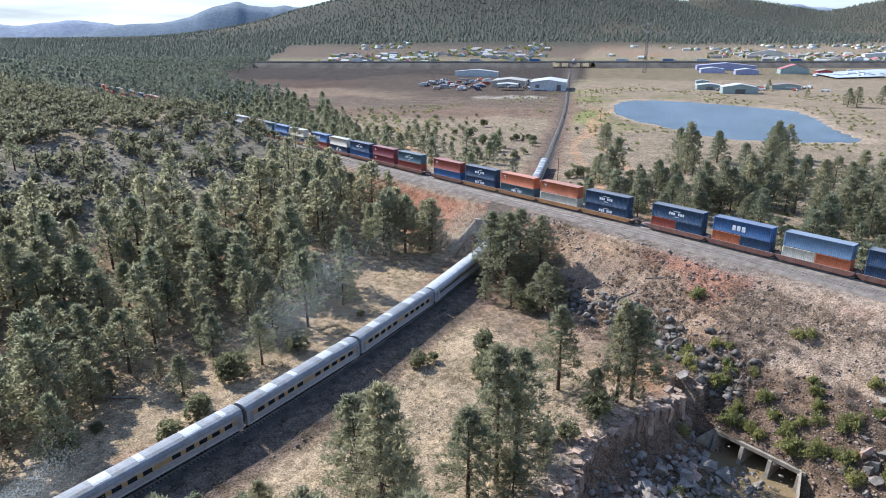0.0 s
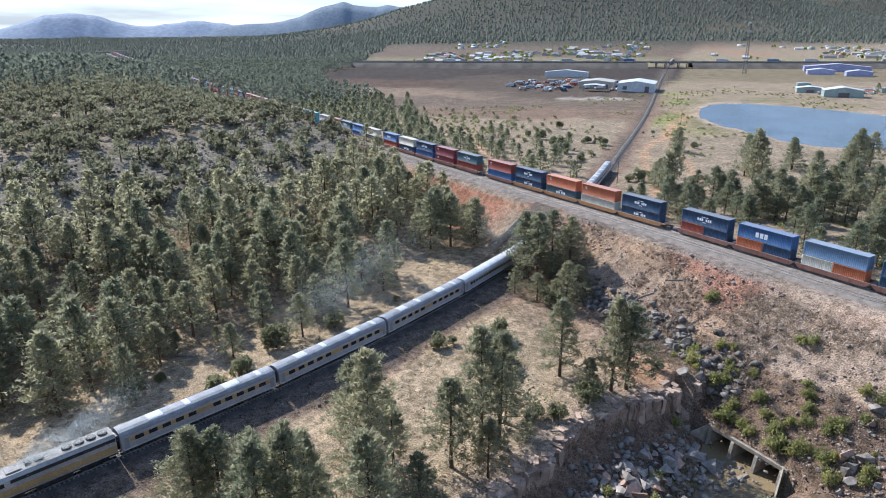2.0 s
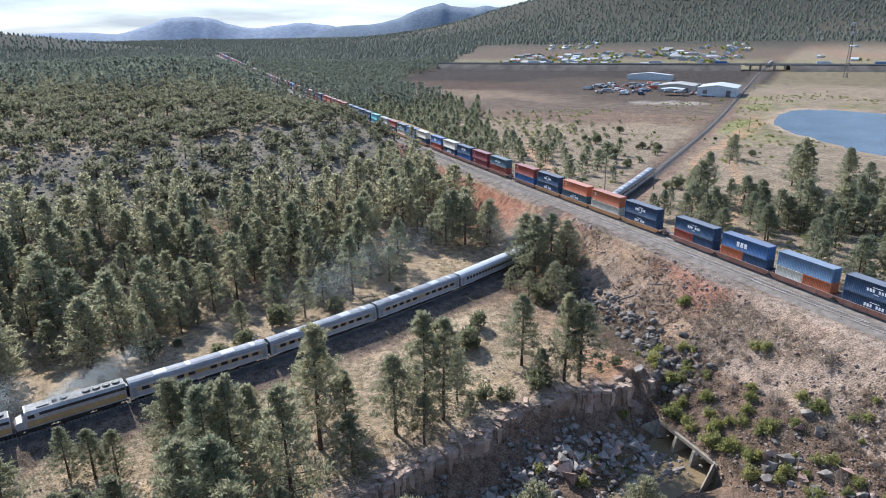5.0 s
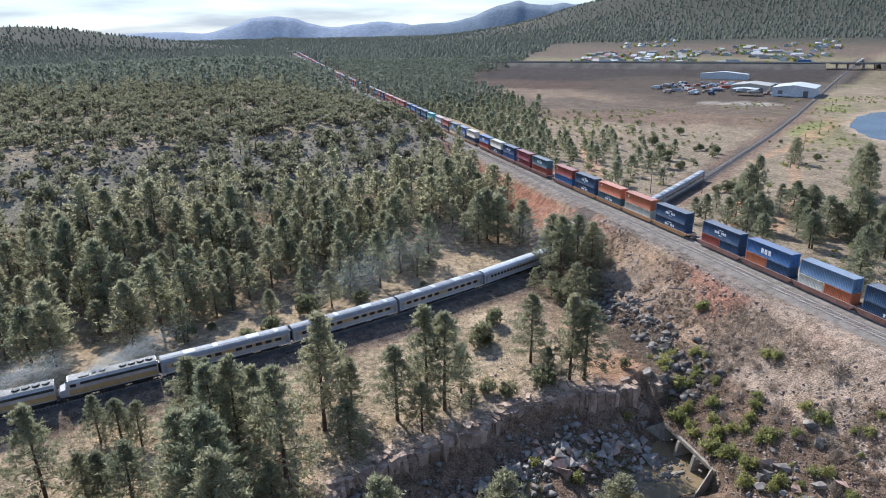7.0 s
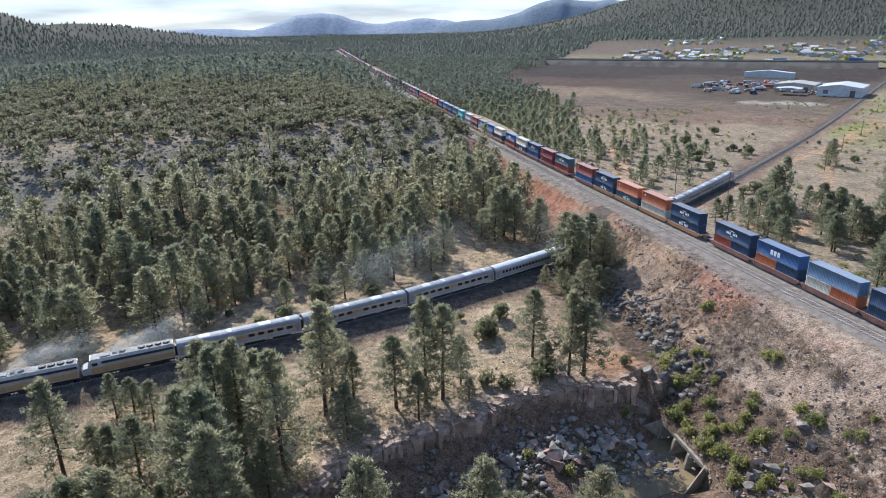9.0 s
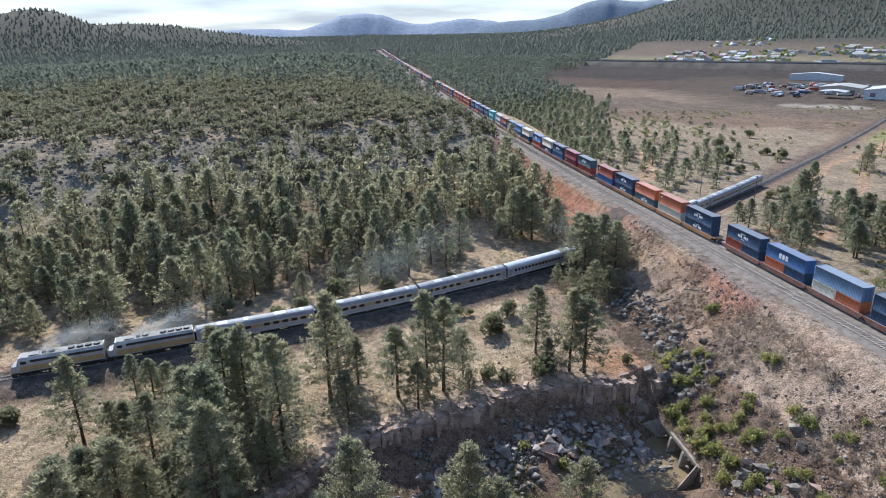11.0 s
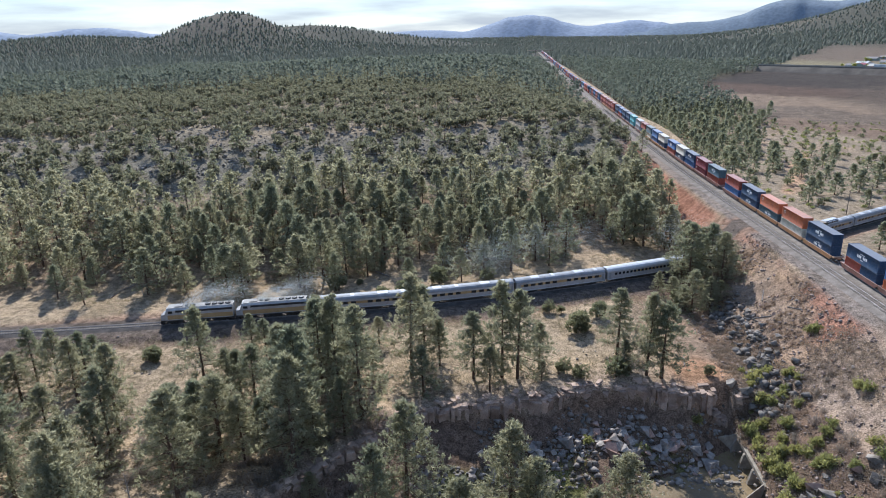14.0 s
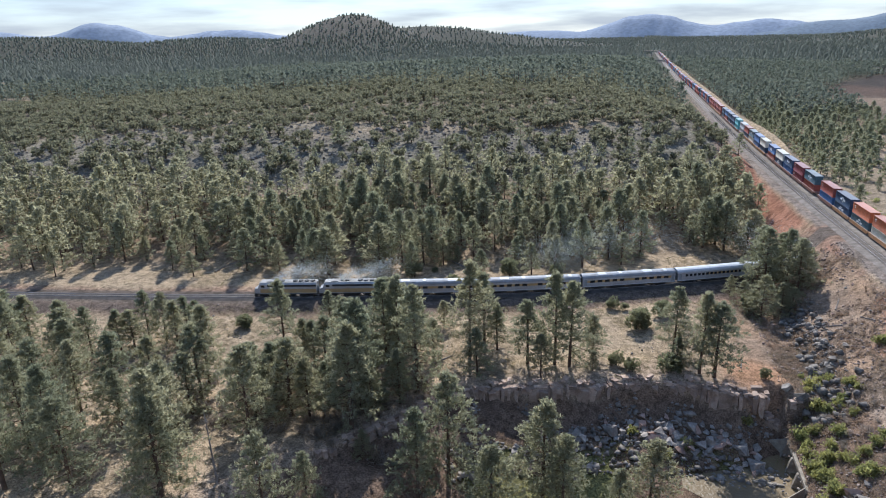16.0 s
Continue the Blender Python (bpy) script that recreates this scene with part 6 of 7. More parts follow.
# boulders heaped below the cliff and along the stream
for k in range(185):
    t = rr.uniform(0, 1)
    x = 44 + 46 * t ** 0.7
    d = 4.8 + 8.5 * rr.beta(1.5, 1.8)
    y = float(np.interp(x, RIM[::-1, 0], RIM[::-1, 1])) - d - (5.0 if x < 60 else 0) * rr.uniform(0, 1)
    boulder(x, y, float(lognorm(rr, 1, 1.35, 0.42, 3.0)[0]), rr, rr.uniform() < 0.28, "angular boulder fallen below the ravine cliff", "ravine boulders")
for k in range(58):
    y = rr.uniform(50, 86)
    x = 104.5 - 0.11 * abs(y - 70) + rr.normal(0, 2.0) - (0.35 * (62 - y) if y < 62 else 0)
    boulder(x, y, float(lognorm(rr, 1, 1.35, 0.36, 2.6)[0]), rr, False, "dark grey boulder at the foot of the embankment", "embankment boulders")
for k in range(74):
    x, y = rr.normal(99.5, 3.2), rr.uniform(4, 27)
    boulder(x, y, float(lognorm(rr, 1, 1.4, 0.4, 2.8)[0]), rr, rr.uniform() < 0.15, "grey boulder on the embankment slope", "embankment boulders")
for k in range(15):
    x, y = rr.uniform(108, 117), rr.uniform(40, 108)
    boulder(x, y, rr.uniform(0.5, 1.2), rr, rr.uniform() < 0.5, "stone lying on the reddish embankment", "embankment boulders")
n = 8000
bx, by = rr.uniform(94, 119, n), rr.uniform(0, 112, n)
keep = rr.uniform(0, 1, n) < 0.35 + 0.6 * (fbm(bx, by, 14, 91) > 0.05)
rubble("embankment_stones", np.column_stack([bx, by, lognorm(rr, n, 0.27, 0.5, 0.9)])[keep], [M_STONES_RED], "loose red and grey stones on the embankment")
n = 620
bx = rr.uniform(98, 109, n)
by = rr.uniform(44, 90, n)
keep = np.abs(bx - 104.0 + 0.1 * np.abs(by - 70)) < 3.0 + rr.normal(0, 1, n)
rubble("riprap", np.column_stack([bx, by, lognorm(rr, n, 0.95, 0.5, 2.2)])[keep], [M_STONES_DARK], "grey riprap along the foot of the embankment")
n = 2800
bx, by = rr.uniform(34, 95, n), rr.uniform(18, 49, n)
dd = rim_distance(bx, by)
keep = (dd > 1.2) & (dd < 17) & (fbm(bx, by, 7, 92) > -0.1)
rubble("ravine_stones", np.column_stack([bx, by, lognorm(rr, n, 0.6, 0.5, 1.6)])[keep], [M_STONES], "grey stones strewn over the ravine floor")
n = 2200
bx = rr.uniform(-70, 100, n)
by = line_y(bx) - rr.uniform(4.5, 40, n)
keep = (rim_distance(bx, by) < -1) & (fbm(bx, by, 10, 93) > 0.12)
rubble("meadow_stones", np.column_stack([bx, by, lognorm(rr, n, 0.22, 0.5, 0.9)])[keep], [M_STONES], "small stones on the dry meadow")
n = 30000
bx, by = rr.uniform(-420, 112, n), rr.uniform(110, 400, n)
u = up_line(bx, by)
keep = (u > 62) & (u < 260) & (fbm(bx, by, 22, 94) + 0.6 * smooth(190, 110, u) > 0.2) & (bx < main_x(by) - 10)
rubble("stony_slope", np.column_stack([bx, by, lognorm(rr, n, 0.85, 0.42, 2.0)])[keep], [M_STONES], "grey basalt rubble covering the slope")
n = 900
bx, by = rr.uniform(135, 330, n), rr.uniform(60, 330, n)
keep = np.abs(up_line(bx, by)) > 7
rubble("field_stones", np.column_stack([bx, by, lognorm(rr, n, 0.35, 0.4, 1.0)])[keep], [M_STONES], "stones scattered over the open field")


# the ravine's cliff: blocks standing along the rim
def cliff():
    t = thing("cliff", "layered red-brown rock cliff along the ravine rim", "cliff", kind="structure")
    pts = RIM[1:15]
    seg = np.hypot(*np.diff(pts, axis=0).T)
    run = np.concatenate([[0], np.cumsum(seg)])
    s = 0.0
    while s < run[-1]:
        x, y = np.interp(s, run, pts[:, 0]), np.interp(s, run, pts[:, 1])
        k = min(np.searchsorted(run, s, side="right") - 1, len(seg) - 1)
        dx, dy = (pts[k + 1] - pts[k]) / seg[k]
        w = rr.uniform(0.55, 1.7)
        z = gz(x + dy * 1.5, y - dx * 1.5) - 0.25 - 0.4 * rr.uniform()
        for hgt, out in ((rr.uniform(0.4, 0.8), -0.1), (rr.uniform(2.6, 3.9), 0.1)):
            ob = new("rock_block", CLIFF_ROCKS[int(rr.integers(0, 7))])
            ob.parent = t
            o = out + rr.normal(0, 0.3)
            ob.matrix_basis = Matrix.Translation((x - dy * o, y + dx * o, z - hgt / 2)) @ Matrix.Rotation(math.atan2(dy, dx) + rr.normal(0, 0.25), 4, "Z") @ \
                Matrix.Rotation(rr.normal(0, 0.08), 4, "X") @ Matrix.Rotation(rr.normal(0, 0.07), 4, "Y") @ Matrix.Diagonal((w * 1.05, rr.uniform(1.2, 2.2), hgt * 1.1, 1))
            z -= hgt * 0.86
        s += w * 0.72
    for k in range(60):
        s = rr.uniform(0, run[-1])
        x, y = np.interp(s, run, pts[:, 0]), np.interp(s, run, pts[:, 1])
        ob = new("rock_slab", CLIFF_ROCKS[int(rr.integers(0, 7))])
        ob.parent = t
        ob.matrix_basis = Matrix.Translation((x + rr.normal(0, 0.6), y + 0.7 + rr.normal(0, 0.6), gz(x, y + 1.2) + 0.05)) @ Matrix.Rotation(rr.uniform(0, 6), 4, "Z") @ Matrix.Diagonal((rr.uniform(0.8, 2.0), rr.uniform(0.6, 1.3), rr.uniform(0.3, 0.6), 1))


cliff()


# ---------------------------------------------------------------- shrubs, brush, logs
def shrub(x, y, s, kind="shrub"):
    me = SHRUB_ME[int(abs(x * 3 + y * 7)) % 4] if kind == "shrub" else BRUSH_ME[int(abs(x * 3 + y * 7)) % 3]
    ob = new(kind, me)
    ob.matrix_basis = Matrix.Translation((x, y, gz(x, y))) @ Matrix.Rotation((x * 3 + y) % 6.28, 4, "Z") @ Matrix.Diagonal((s, s, s * 1.1, 1))
    if kind == "shrub":
        return tagged(ob, "bright green leafy shrub on the stony slope", "shrub", "green shrubs")
    return tagged(ob, "leafless grey brushwood on dry ground", "bush", "leafless bushes")


GREENS = [(113.4, 61, 1.5), (113.4, 39.8, 1.5), (105.6, 52.4, 1.4), (106.6, 50.2, 1.2), (104.0, 49.0, 1.3), (101.5, 47.6, 1.6), (100.2, 49.2, 1.1), (104.5, 44.3, 1.3), (98.6, 43.6, 1.7),
          (97.0, 40.4, 1.6), (99.8, 38.2, 1.5), (101.8, 41.2, 1.2), (98.4, 35.2, 1.8), (100.6, 34.0, 1.4), (103.4, 33.0, 1.6), (106.5, 35.6, 1.3), (97.5, 30.0, 1.7), (101.6, 28.6, 1.5),
          (109.3, 27.6, 1.6), (105.4, 25.2, 1.4), (88.0, 46.8, 1.5), (76.5, 40.2, 1.6), (72.8, 37.0, 1.7), (66.5, 41.2, 1.4), (112.0, 18.4, 1.3), (104.0, 17.0, 1.6), (98.8, 20.4, 1.7)]
GREENS += [(96.8, 33.4, 2.7), (96.6, 43.6, 2.3), (96.4, 38.6, 1.7), (100.1, 54.0, 1.9), (99.8, 48.9, 2.1), (112.7, 41.5, 1.5), (112.9, 60.9, 1.8), (101.6, 40.6, 1.9), (105.2, 34.3, 1.6),
           (101.6, 32.2, 1.6), (102.7, 27.6, 2.1), (99.0, 35.2, 1.9), (109.5, 24.5, 2.0), (103.2, 47.9, 1.5), (106.0, 52.3, 1.6), (96.5, 30.2, 1.7), (97.5, 26.5, 2.0), (95.5, 24.0, 1.8), (98.5, 15.0, 1.9)]
for x, y, s_ in GREENS:
    shrub(x, y, s_ * 0.98)
for k in range(26):
    x, y = rr.uniform(97, 115), rr.uniform(2, 60)
    shrub(x, y, rr.uniform(0.6, 1.4))
for k in range(70):
    x, y = rr.uniform(96, 113), rr.uniform(0, 66)
    shrub(x, y, rr.uniform(0.6, 1.4), "brush")
for k in range(85):
    x = rr.uniform(-20, 30)
    y = rr.uniform(14, 40)
    if rim_distance(np.array([x]), np.array([y]))[0] < 8:
        shrub(x, y, rr.uniform(1.3, 2.5), "brush")
n = 380
bx, by = rr.uniform(-200, 110, n), rr.uniform(110, 300, n)
keep = (up_line(bx, by) > 55) & (bx < main_x(by) - 10)
rows = np.column_stack([bx, by, sheet_z(bx, by), rr.uniform(0, 6.28, n), rr.uniform(0.9, 2.0, n), rr.uniform(0.8, 1.7, n)])[keep]
co, fc = scatter_many(BRUSH, rows, rr)
tagged(new("brushwood", mesh_np("brushwood", co, fc, [M_BRUSH])), "grey leafless brush among the rubble", "bushes", kind="stuff")
n = 2600
bx, by = rr.uniform(140, 640, n), rr.uniform(60, 420, n)
keep = (np.abs(up_line(bx, by)) > 9) & (fbm(bx, by, 40, 96) > 0.05) & (inside(POND, bx, by) < -6) & (bx > main_x(by) + 24)
rows = np.column_stack([bx, by, sheet_z(bx, by), rr.uniform(0, 6.28, n), rr.uniform(0.8, 1.8, n), rr.uniform(0.6, 1.4, n)])[keep]
co, fc = scatter_many([shrub_shape(141 + k, 18, 4, 1.4) for k in range(3)], rows, rr)
tagged(new("field_shrubs", mesh_np("field_shrubs", co, fc, [M_SHRUB])), "low green shrubs over the field beyond the embankment", "bushes", kind="stuff")


def log(x, y, length, turn, r=0.16, up=0.0):
    bm = cyl(nb(), (-length / 2, 0, 0), (length / 2, 0, up), r, r * 0.6, 7)
    for k in (-0.2, 0.15, 0.3):
        cyl(bm, (k * length, 0, 0), (k * length + 0.4, 0.5, 0.35), r * 0.3, 0.02, 4)
    ob = new("log", mesh_bm("log", bm, M_DEADWOOD))
    ca, sa = math.cos(turn) * length / 2, math.sin(turn) * length / 2
    z0, z1 = gz(x - ca, y - sa), gz(x + ca, y + sa)
    ob.matrix_basis = Matrix.Translation((x, y, (z0 + z1) / 2 + r * 0.8)) @ Matrix.Rotation(turn, 4, "Z") @ Matrix.Rotation(-math.atan2(z1 - z0, length), 4, "Y")
    return tagged(ob, "weathered grey fallen log on the ground", "log", "fallen logs")


for row in ((108.2, 112, 5, 0.35), (110.2, 108, 6, 0.4), (107.4, 104, 4.5, 0.3), (111.5, 103, 5.5, 0.45), (112.6, 99, 4, 0.5), (113.2, 71, 4, 2.0), (110.6, 82, 4.5, 1.2), (108.0, 74, 4, 2.4), (26.5, 47.5, 6, 0.9), (88, 60, 4, 1.4)):
    log(*row)
for k in range(26):
    x = rr.uniform(-60, 70)
    log(x, float(line_y(x)) + rr.uniform(16, 60), rr.uniform(5, 11), rr.uniform(0, 3.14), rr.uniform(0.12, 0.22))
snag = thing("dead_tree", "bare grey standing dead tree", "tree", Matrix.Translation((2.2, 0.8, gz(2.2, 0.8))))
bm = cyl(nb(), (0, 0, -0.5), (-0.4, 0, 13), 0.22, 0.04, 7)
for k in range(12):
    a, z = k * 2.4, 3 + k * 0.75
    cyl(bm, (-0.03 * z, 0, z), (math.cos(a) * 1.3 - 0.03 * z, math.sin(a) * 1.3, z + 0.7), 0.05, 0.01, 4)
part("trunk", bm, M_DEADWOOD, snag)


# dry grass and brown weeds standing over the bare soil
M_GRASS = leaf_mat("dry_grass", (0.2, 0.165, 0.115), (0.38, 0.33, 0.24), (1.0, 0.95, 0.8))
M_WEEDS = leaf_mat("brown_weeds", (0.25, 0.195, 0.162), (0.38, 0.31, 0.262), (1.0, 0.95, 0.88))
tuft = blades(np.random.default_rng(5), np.zeros((1, 3)), np.array([(0, 0, 1.0)]), 6, 0.45, 0.05, 0.5, 0.9)
n = 16000
bx = rr.uniform(-70, 104, n)
by = line_y(bx) + rr.uniform(-46, 30, n)
keep = (np.abs(up_line(bx, by)) > 4.5) & (rim_distance(bx, by) < -0.5) & (fbm(bx, by, 8, 97) > -0.15) & (bx < main_x(by) - 8)
rows = np.column_stack([bx, by, sheet_z(bx, by), rr.uniform(0, 6.28, n), rr.uniform(0.7, 1.6, n), rr.uniform(0.5, 1.2, n)])[keep]
co, fc = scatter(*tuft, rows)
tagged(new("dry_grass", mesh_np("dry_grass", co, fc, [M_GRASS])), "tufts of dry tan grass over the meadow", "grass", kind="stuff")
n = 18000
bx, by = rr.uniform(95, 118, n), rr.uniform(-5, 112, n)
keep = (fbm(bx, by, 9, 98) > -0.05) & (np.abs(up_line(bx, by)) > 6)
rows = np.column_stack([bx, by, sheet_z(bx, by), rr.uniform(0, 6.28, n), rr.uniform(0.7, 1.9, n), rr.uniform(0.5, 1.3, n)])[keep]
co, fc = scatter(*tuft, rows)
tagged(new("brown_weeds", mesh_np("brown_weeds", co, fc, [M_WEEDS])), "brown dead weeds over the embankment slope", "weeds", kind="stuff")

clump = shrub_shape(77, 16, 4, 1.5)
n = 2400
bx, by = rr.uniform(95, 117, n), rr.uniform(-5, 112, n)
keep = (fbm(bx, by, 11, 99) > -0.1) & (np.abs(up_line(bx, by)) > 6) & (rr.uniform(0, 1, n) < smooth(118, 108, bx) + 0.15)
rows = np.column_stack([bx, by, sheet_z(bx, by), rr.uniform(0, 6.28, n), rr.uniform(0.35, 1.0, n), rr.uniform(0.25, 0.65, n)])[keep]
co, fc = scatter(*clump, rows)
tagged(new("dead_weed_clumps", mesh_np("dead_weed_clumps", co, fc, [M_WEEDS])), "rounded clumps of dead brown weeds on the embankment", "weeds", kind="stuff")
n = 2600
bx, by = rr.uniform(58, 94.5, n), rr.uniform(25, 46, n)
dd = rim_distance(bx, by)
keep = (dd > 6) & (dd < 17) & (fbm(bx, by, 8, 100) > 0.1) & (ground_z(bx, by) < -9.5) & ((bx < 84) | (by < 33) | (fbm(bx, by, 3, 101) > 0.15))
rows = np.column_stack([bx, by, sheet_z(bx, by), rr.uniform(0, 6.28, n), rr.uniform(0.8, 1.8, n), rr.uniform(0.5, 1.2, n)])[keep]
co, fc = scatter(*tuft, rows)
tagged(new("stream_grass", mesh_np("stream_grass", co, fc, [M_SHRUB])), "fresh green grass on the ravine floor", "grass", kind="stuff")
for x, y, s_ in ((116.2, 29.5, 2.6), (107.0, 30.5, 1.9), (104.6, 38.0, 1.7), (99.5, 44.0, 1.5), (107.5, 21.0, 1.8)):
    shrub(x, y, s_, "brush")

# ---------------------------------------------------------------- the valley beyond
ALONG = math.atan2(0.63, 0.777)


def building(x, y, w, d, h, turn, wall, roof, label, pitch=0.18, doors=1, windows=0, base=None, open_front=False):
    z = gz(x, y) if base is None else base
    t = thing("building", label, "building", Matrix.Translation((x, y, z - 0.3)) @ Matrix.Rotation(turn, 4, "Z"))
    if open_front:
        for k in range(5):
            xx = -w / 2 + k * w / 4
            part("post", box(nb(), xx - 0.15, xx + 0.15, -d / 2, -d / 2 + 0.3, 0, h), wall, t)
            part("post", box(nb(), xx - 0.15, xx + 0.15, d / 2 - 0.3, d / 2, 0, h), wall, t)
    else:
        bm = nb()
        r = pitch * d / 2
        prof = [(-d / 2, 0), (-d / 2, h), (0, h + r), (d / 2, h), (d / 2, 0)]
        loft(bm, prof, [-w / 2, w / 2])
        part("wall", bm, wall, t)
    r = pitch * d / 2
    e = 0.4
    prof = [(-d / 2 - e, h - pitch * e), (0, h + r), (d / 2 + e, h - pitch * e), (d / 2 + e, h - pitch * e + 0.25), (0, h + r + 0.25), (-d / 2 - e, h - pitch * e + 0.25)]
    part("roof", loft(nb(), prof, [-w / 2 - e, w / 2 + e]), roof, t)
    for k in range(doors):
        xx = (k + 0.5) / doors * w - w / 2
        part("door", box(nb(), -w / 2 - 0.08, -w / 2 + 0.02, -d * 0.3 + k * d * 0.6 / max(doors - 1, 1) - min(2, d / 8), -d * 0.3 + k * d * 0.6 / max(doors - 1, 1) + min(2, d / 8), 0.3, h * 0.72) if doors > 1
             else box(nb(), -w / 2 - 0.08, -w / 2 + 0.02, -d * 0.14, d * 0.14, 0.3, h * 0.7), ROOF_DARK, t, "dark doorway")
    for k in range(windows):
        xx = (k + 0.5) / windows * w - w / 2
        part("window", box(nb(), xx - 0.6, xx + 0.6, -d / 2 - 0.06, -d / 2 + 0.02, 1.3, 2.5), M_GLASS, t)
    return t


building(497, 452, 38, 34, 8.0, ALONG, SHED, SHED, "large pale sheet-metal workshop beside the railway", 0.14, 2)
building(490, 500, 30, 34, 6.5, ALONG, SHED_TAN, SHED_TAN, "open tan-roofed shed with dark interior", 0.12, 3)
building(458, 471, 14, 20, 6.0, ALONG, SHED_TAN, SHED, "small open carport shed on posts", 0.1, 0, open_front=True)
building(552, 622, 10, 52, 6.0, ALONG, SHED, SHED, "long low white shed at the yard's edge", 0.1, 0)
building(594, 308, 16, 30, 6.0, ALONG, SHED_GREEN, SHED, "pale green shed with a wide dark doorway", 0.18, 1)
building(606, 345, 12, 22, 4.5, ALONG, SHED_GREEN, SHED, "low grey-green shed behind the pond", 0.12, 1)
building(640, 372, 9, 12, 5.0, ALONG, SHED_GREEN, SHED_GREEN, "small green-grey hut behind the pond", 0.15, 0)
building(668, 300, 10, 26, 4.0, ALONG, SHED_GREEN, ROOF_DARK, "low green shed with dark roof", 0.12, 0)
building(905, 493, 16, 78, 6.0, ALONG, ROOF_BLUE, ROOF_BLUE, "long lilac-blue storage building", 0.1, 0)
building(842, 477, 14, 30, 5.5, ALONG, ROOF_BLUE, SHED, "pale lilac storage shed in the valley", 0.15, 0)
building(850, 434, 14, 28, 5.5, ALONG, ROOF_BLUE, SHED, "pale lilac storage shed in the valley", 0.15, 0)
building(905, 400, 18, 34, 6.0, ALONG, SHED_GREEN, ROOF_RED, "green house with a red roof", 0.35, 0)
building(925, 370, 12, 18, 4.5, ALONG, ROOF_RED, SHED_TAN, "small red-walled building near the highway", 0.2, 0)
building(404, 116, 7, 7, 4.0, ALONG, SHED, SHED, "small pale pump house beside the pond", 0.2, 0, 1)
building(420, 96, 5, 5, 2.8, ALONG, SHED_GREEN, ROOF_DARK, "small green hut by the track", 0.2, 0)
rv = np.random.default_rng(23)


def vehicle(x, y, turn, size, mat, label="parked lorry in the yard", cat="vehicle", base=None):
    l, w, h = size
    t = thing("truck", label, cat, Matrix.Translation((x, y, (gz(x, y) if base is None else base))) @ Matrix.Rotation(turn, 4, "Z"), "parked vehicles")
    part("cargo_body", box(nb(), -l / 2, l / 2 - 2.2, -w / 2, w / 2, 0.9, h, 0.08), mat, t)
    cab = part("cab", box(nb(), l / 2 - 2.0, l / 2, -w / 2, w / 2, 0.7, h * 0.78, 0.2), SHED, t)
    part("windscreen", box(nb(), l / 2 - 0.03, l / 2 + 0.03, -w * 0.4, w * 0.4, h * 0.48, h * 0.7), M_GLASS, cab)
    for px in (-l * 0.32, l / 2 - 1.1):
        part("wheel", cyl(nb(), (px, -w / 2, 0.5), (px, w / 2, 0.5), 0.5, 0.5, 10), M_BLACK, t)
    return t


for k in range(64):
    a, b = rv.uniform(-48, 60), rv.uniform(-75, 62)
    x, y = 470 + 0.777 * a - 0.63 * b, 520 + 0.63 * a + 0.777 * b
    vehicle(x, y, rv.uniform(0, 6.28), (rv.uniform(6, 13), 2.5, rv.uniform(2.2, 3.8)), (SHED, GREY, NAVY, RUST, SHED, ROOF_DARK)[k % 6])
for k in range(26):
    a = rv.uniform(0, 1)
    vehicle(620 + 60 * a + rv.normal(0, 12), 350 - 60 * a + rv.normal(0, 12), rv.uniform(0, 6.28), (rv.uniform(5, 9), 2.4, rv.uniform(2, 3.2)), (SHED, SHED, GREY, RUST)[k % 4], "parked white vehicle among the sheds")
for k in range(24):
    vehicle(940 + rv.normal(0, 28), 320 + rv.normal(0, 24), rv.uniform(0, 6.28), (8, 2.5, 3), SHED, "white camper van in a storage lot")

# mast and poles
mast = thing("lattice_mast", "tall dark lattice radio mast in the valley", "mast", Matrix.Translation((760, 525, gz(760, 525))))
legs = [(2.6 * math.cos(a), 2.6 * math.sin(a)) for a in (0.4, 2.5, 4.6)]
H = 62.0
for lx, ly in legs:
    part("leg", cyl(nb(), (lx, ly, -1), (lx * 0.3, ly * 0.3, H), 0.35, 0.22, 5), M_MAST, mast)
for k in range(20):
    bm = nb()
    for j in range(3):
        f0, f1 = 1 - 0.7 * k / 20, 1 - 0.7 * (k + 1) / 20
        (ax, ay), (bx_, by_) = legs[j], legs[(j + 1) % 3]
        cyl(bm, (ax * f0, ay * f0, H * k / 20), (bx_ * f1, by_ * f1, H * (k + 1) / 20), 0.13, 0.13, 4)
    part("brace", bm, M_MAST, mast)
for z in (H - 2, H - 12):
    part("antenna", box(nb(), -2.0, 2.0, -2.0, 2.0, z, z + 2.2, 0.2), M_ROOF_GREY, mast, "cluster of grey panel antennas")


def utility_pole(x, y, h=9.0):
    t = thing("utility_pole", "thin weathered wooden utility pole on the dry field", "pole", Matrix.Translation((x, y, gz(x, y))), "utility poles")
    part("pole", cyl(nb(), (0, 0, -0.5), (0, 0, h), 0.17, 0.11, 7), M_WOODPOLE, t)
    part("crossarm", box(nb(), -0.06, 0.06, -1.1, 1.1, h - 0.7, h - 0.55), M_WOODPOLE, t)


for x, y in ((171, 172), (184, 183), (190, 166), (207, 154.5), (258, 195), (300, 232), (345, 268), (430, 345), (560, 470), (428, 131)):
    utility_pole(x, y + (3 if abs(y - float(line_y(x))) < 4 else 0))

# highway on its bank, with a bridge over the lower railway
HC = (790.0, 668.0)
hd = (0.768, -0.640)
road = thing("highway", "raised highway with a concrete bridge over the railway", "road", kind="structure")


def along(s, z):
    return (HC[0] + hd[0] * s, HC[1] + hd[1] * s, z)


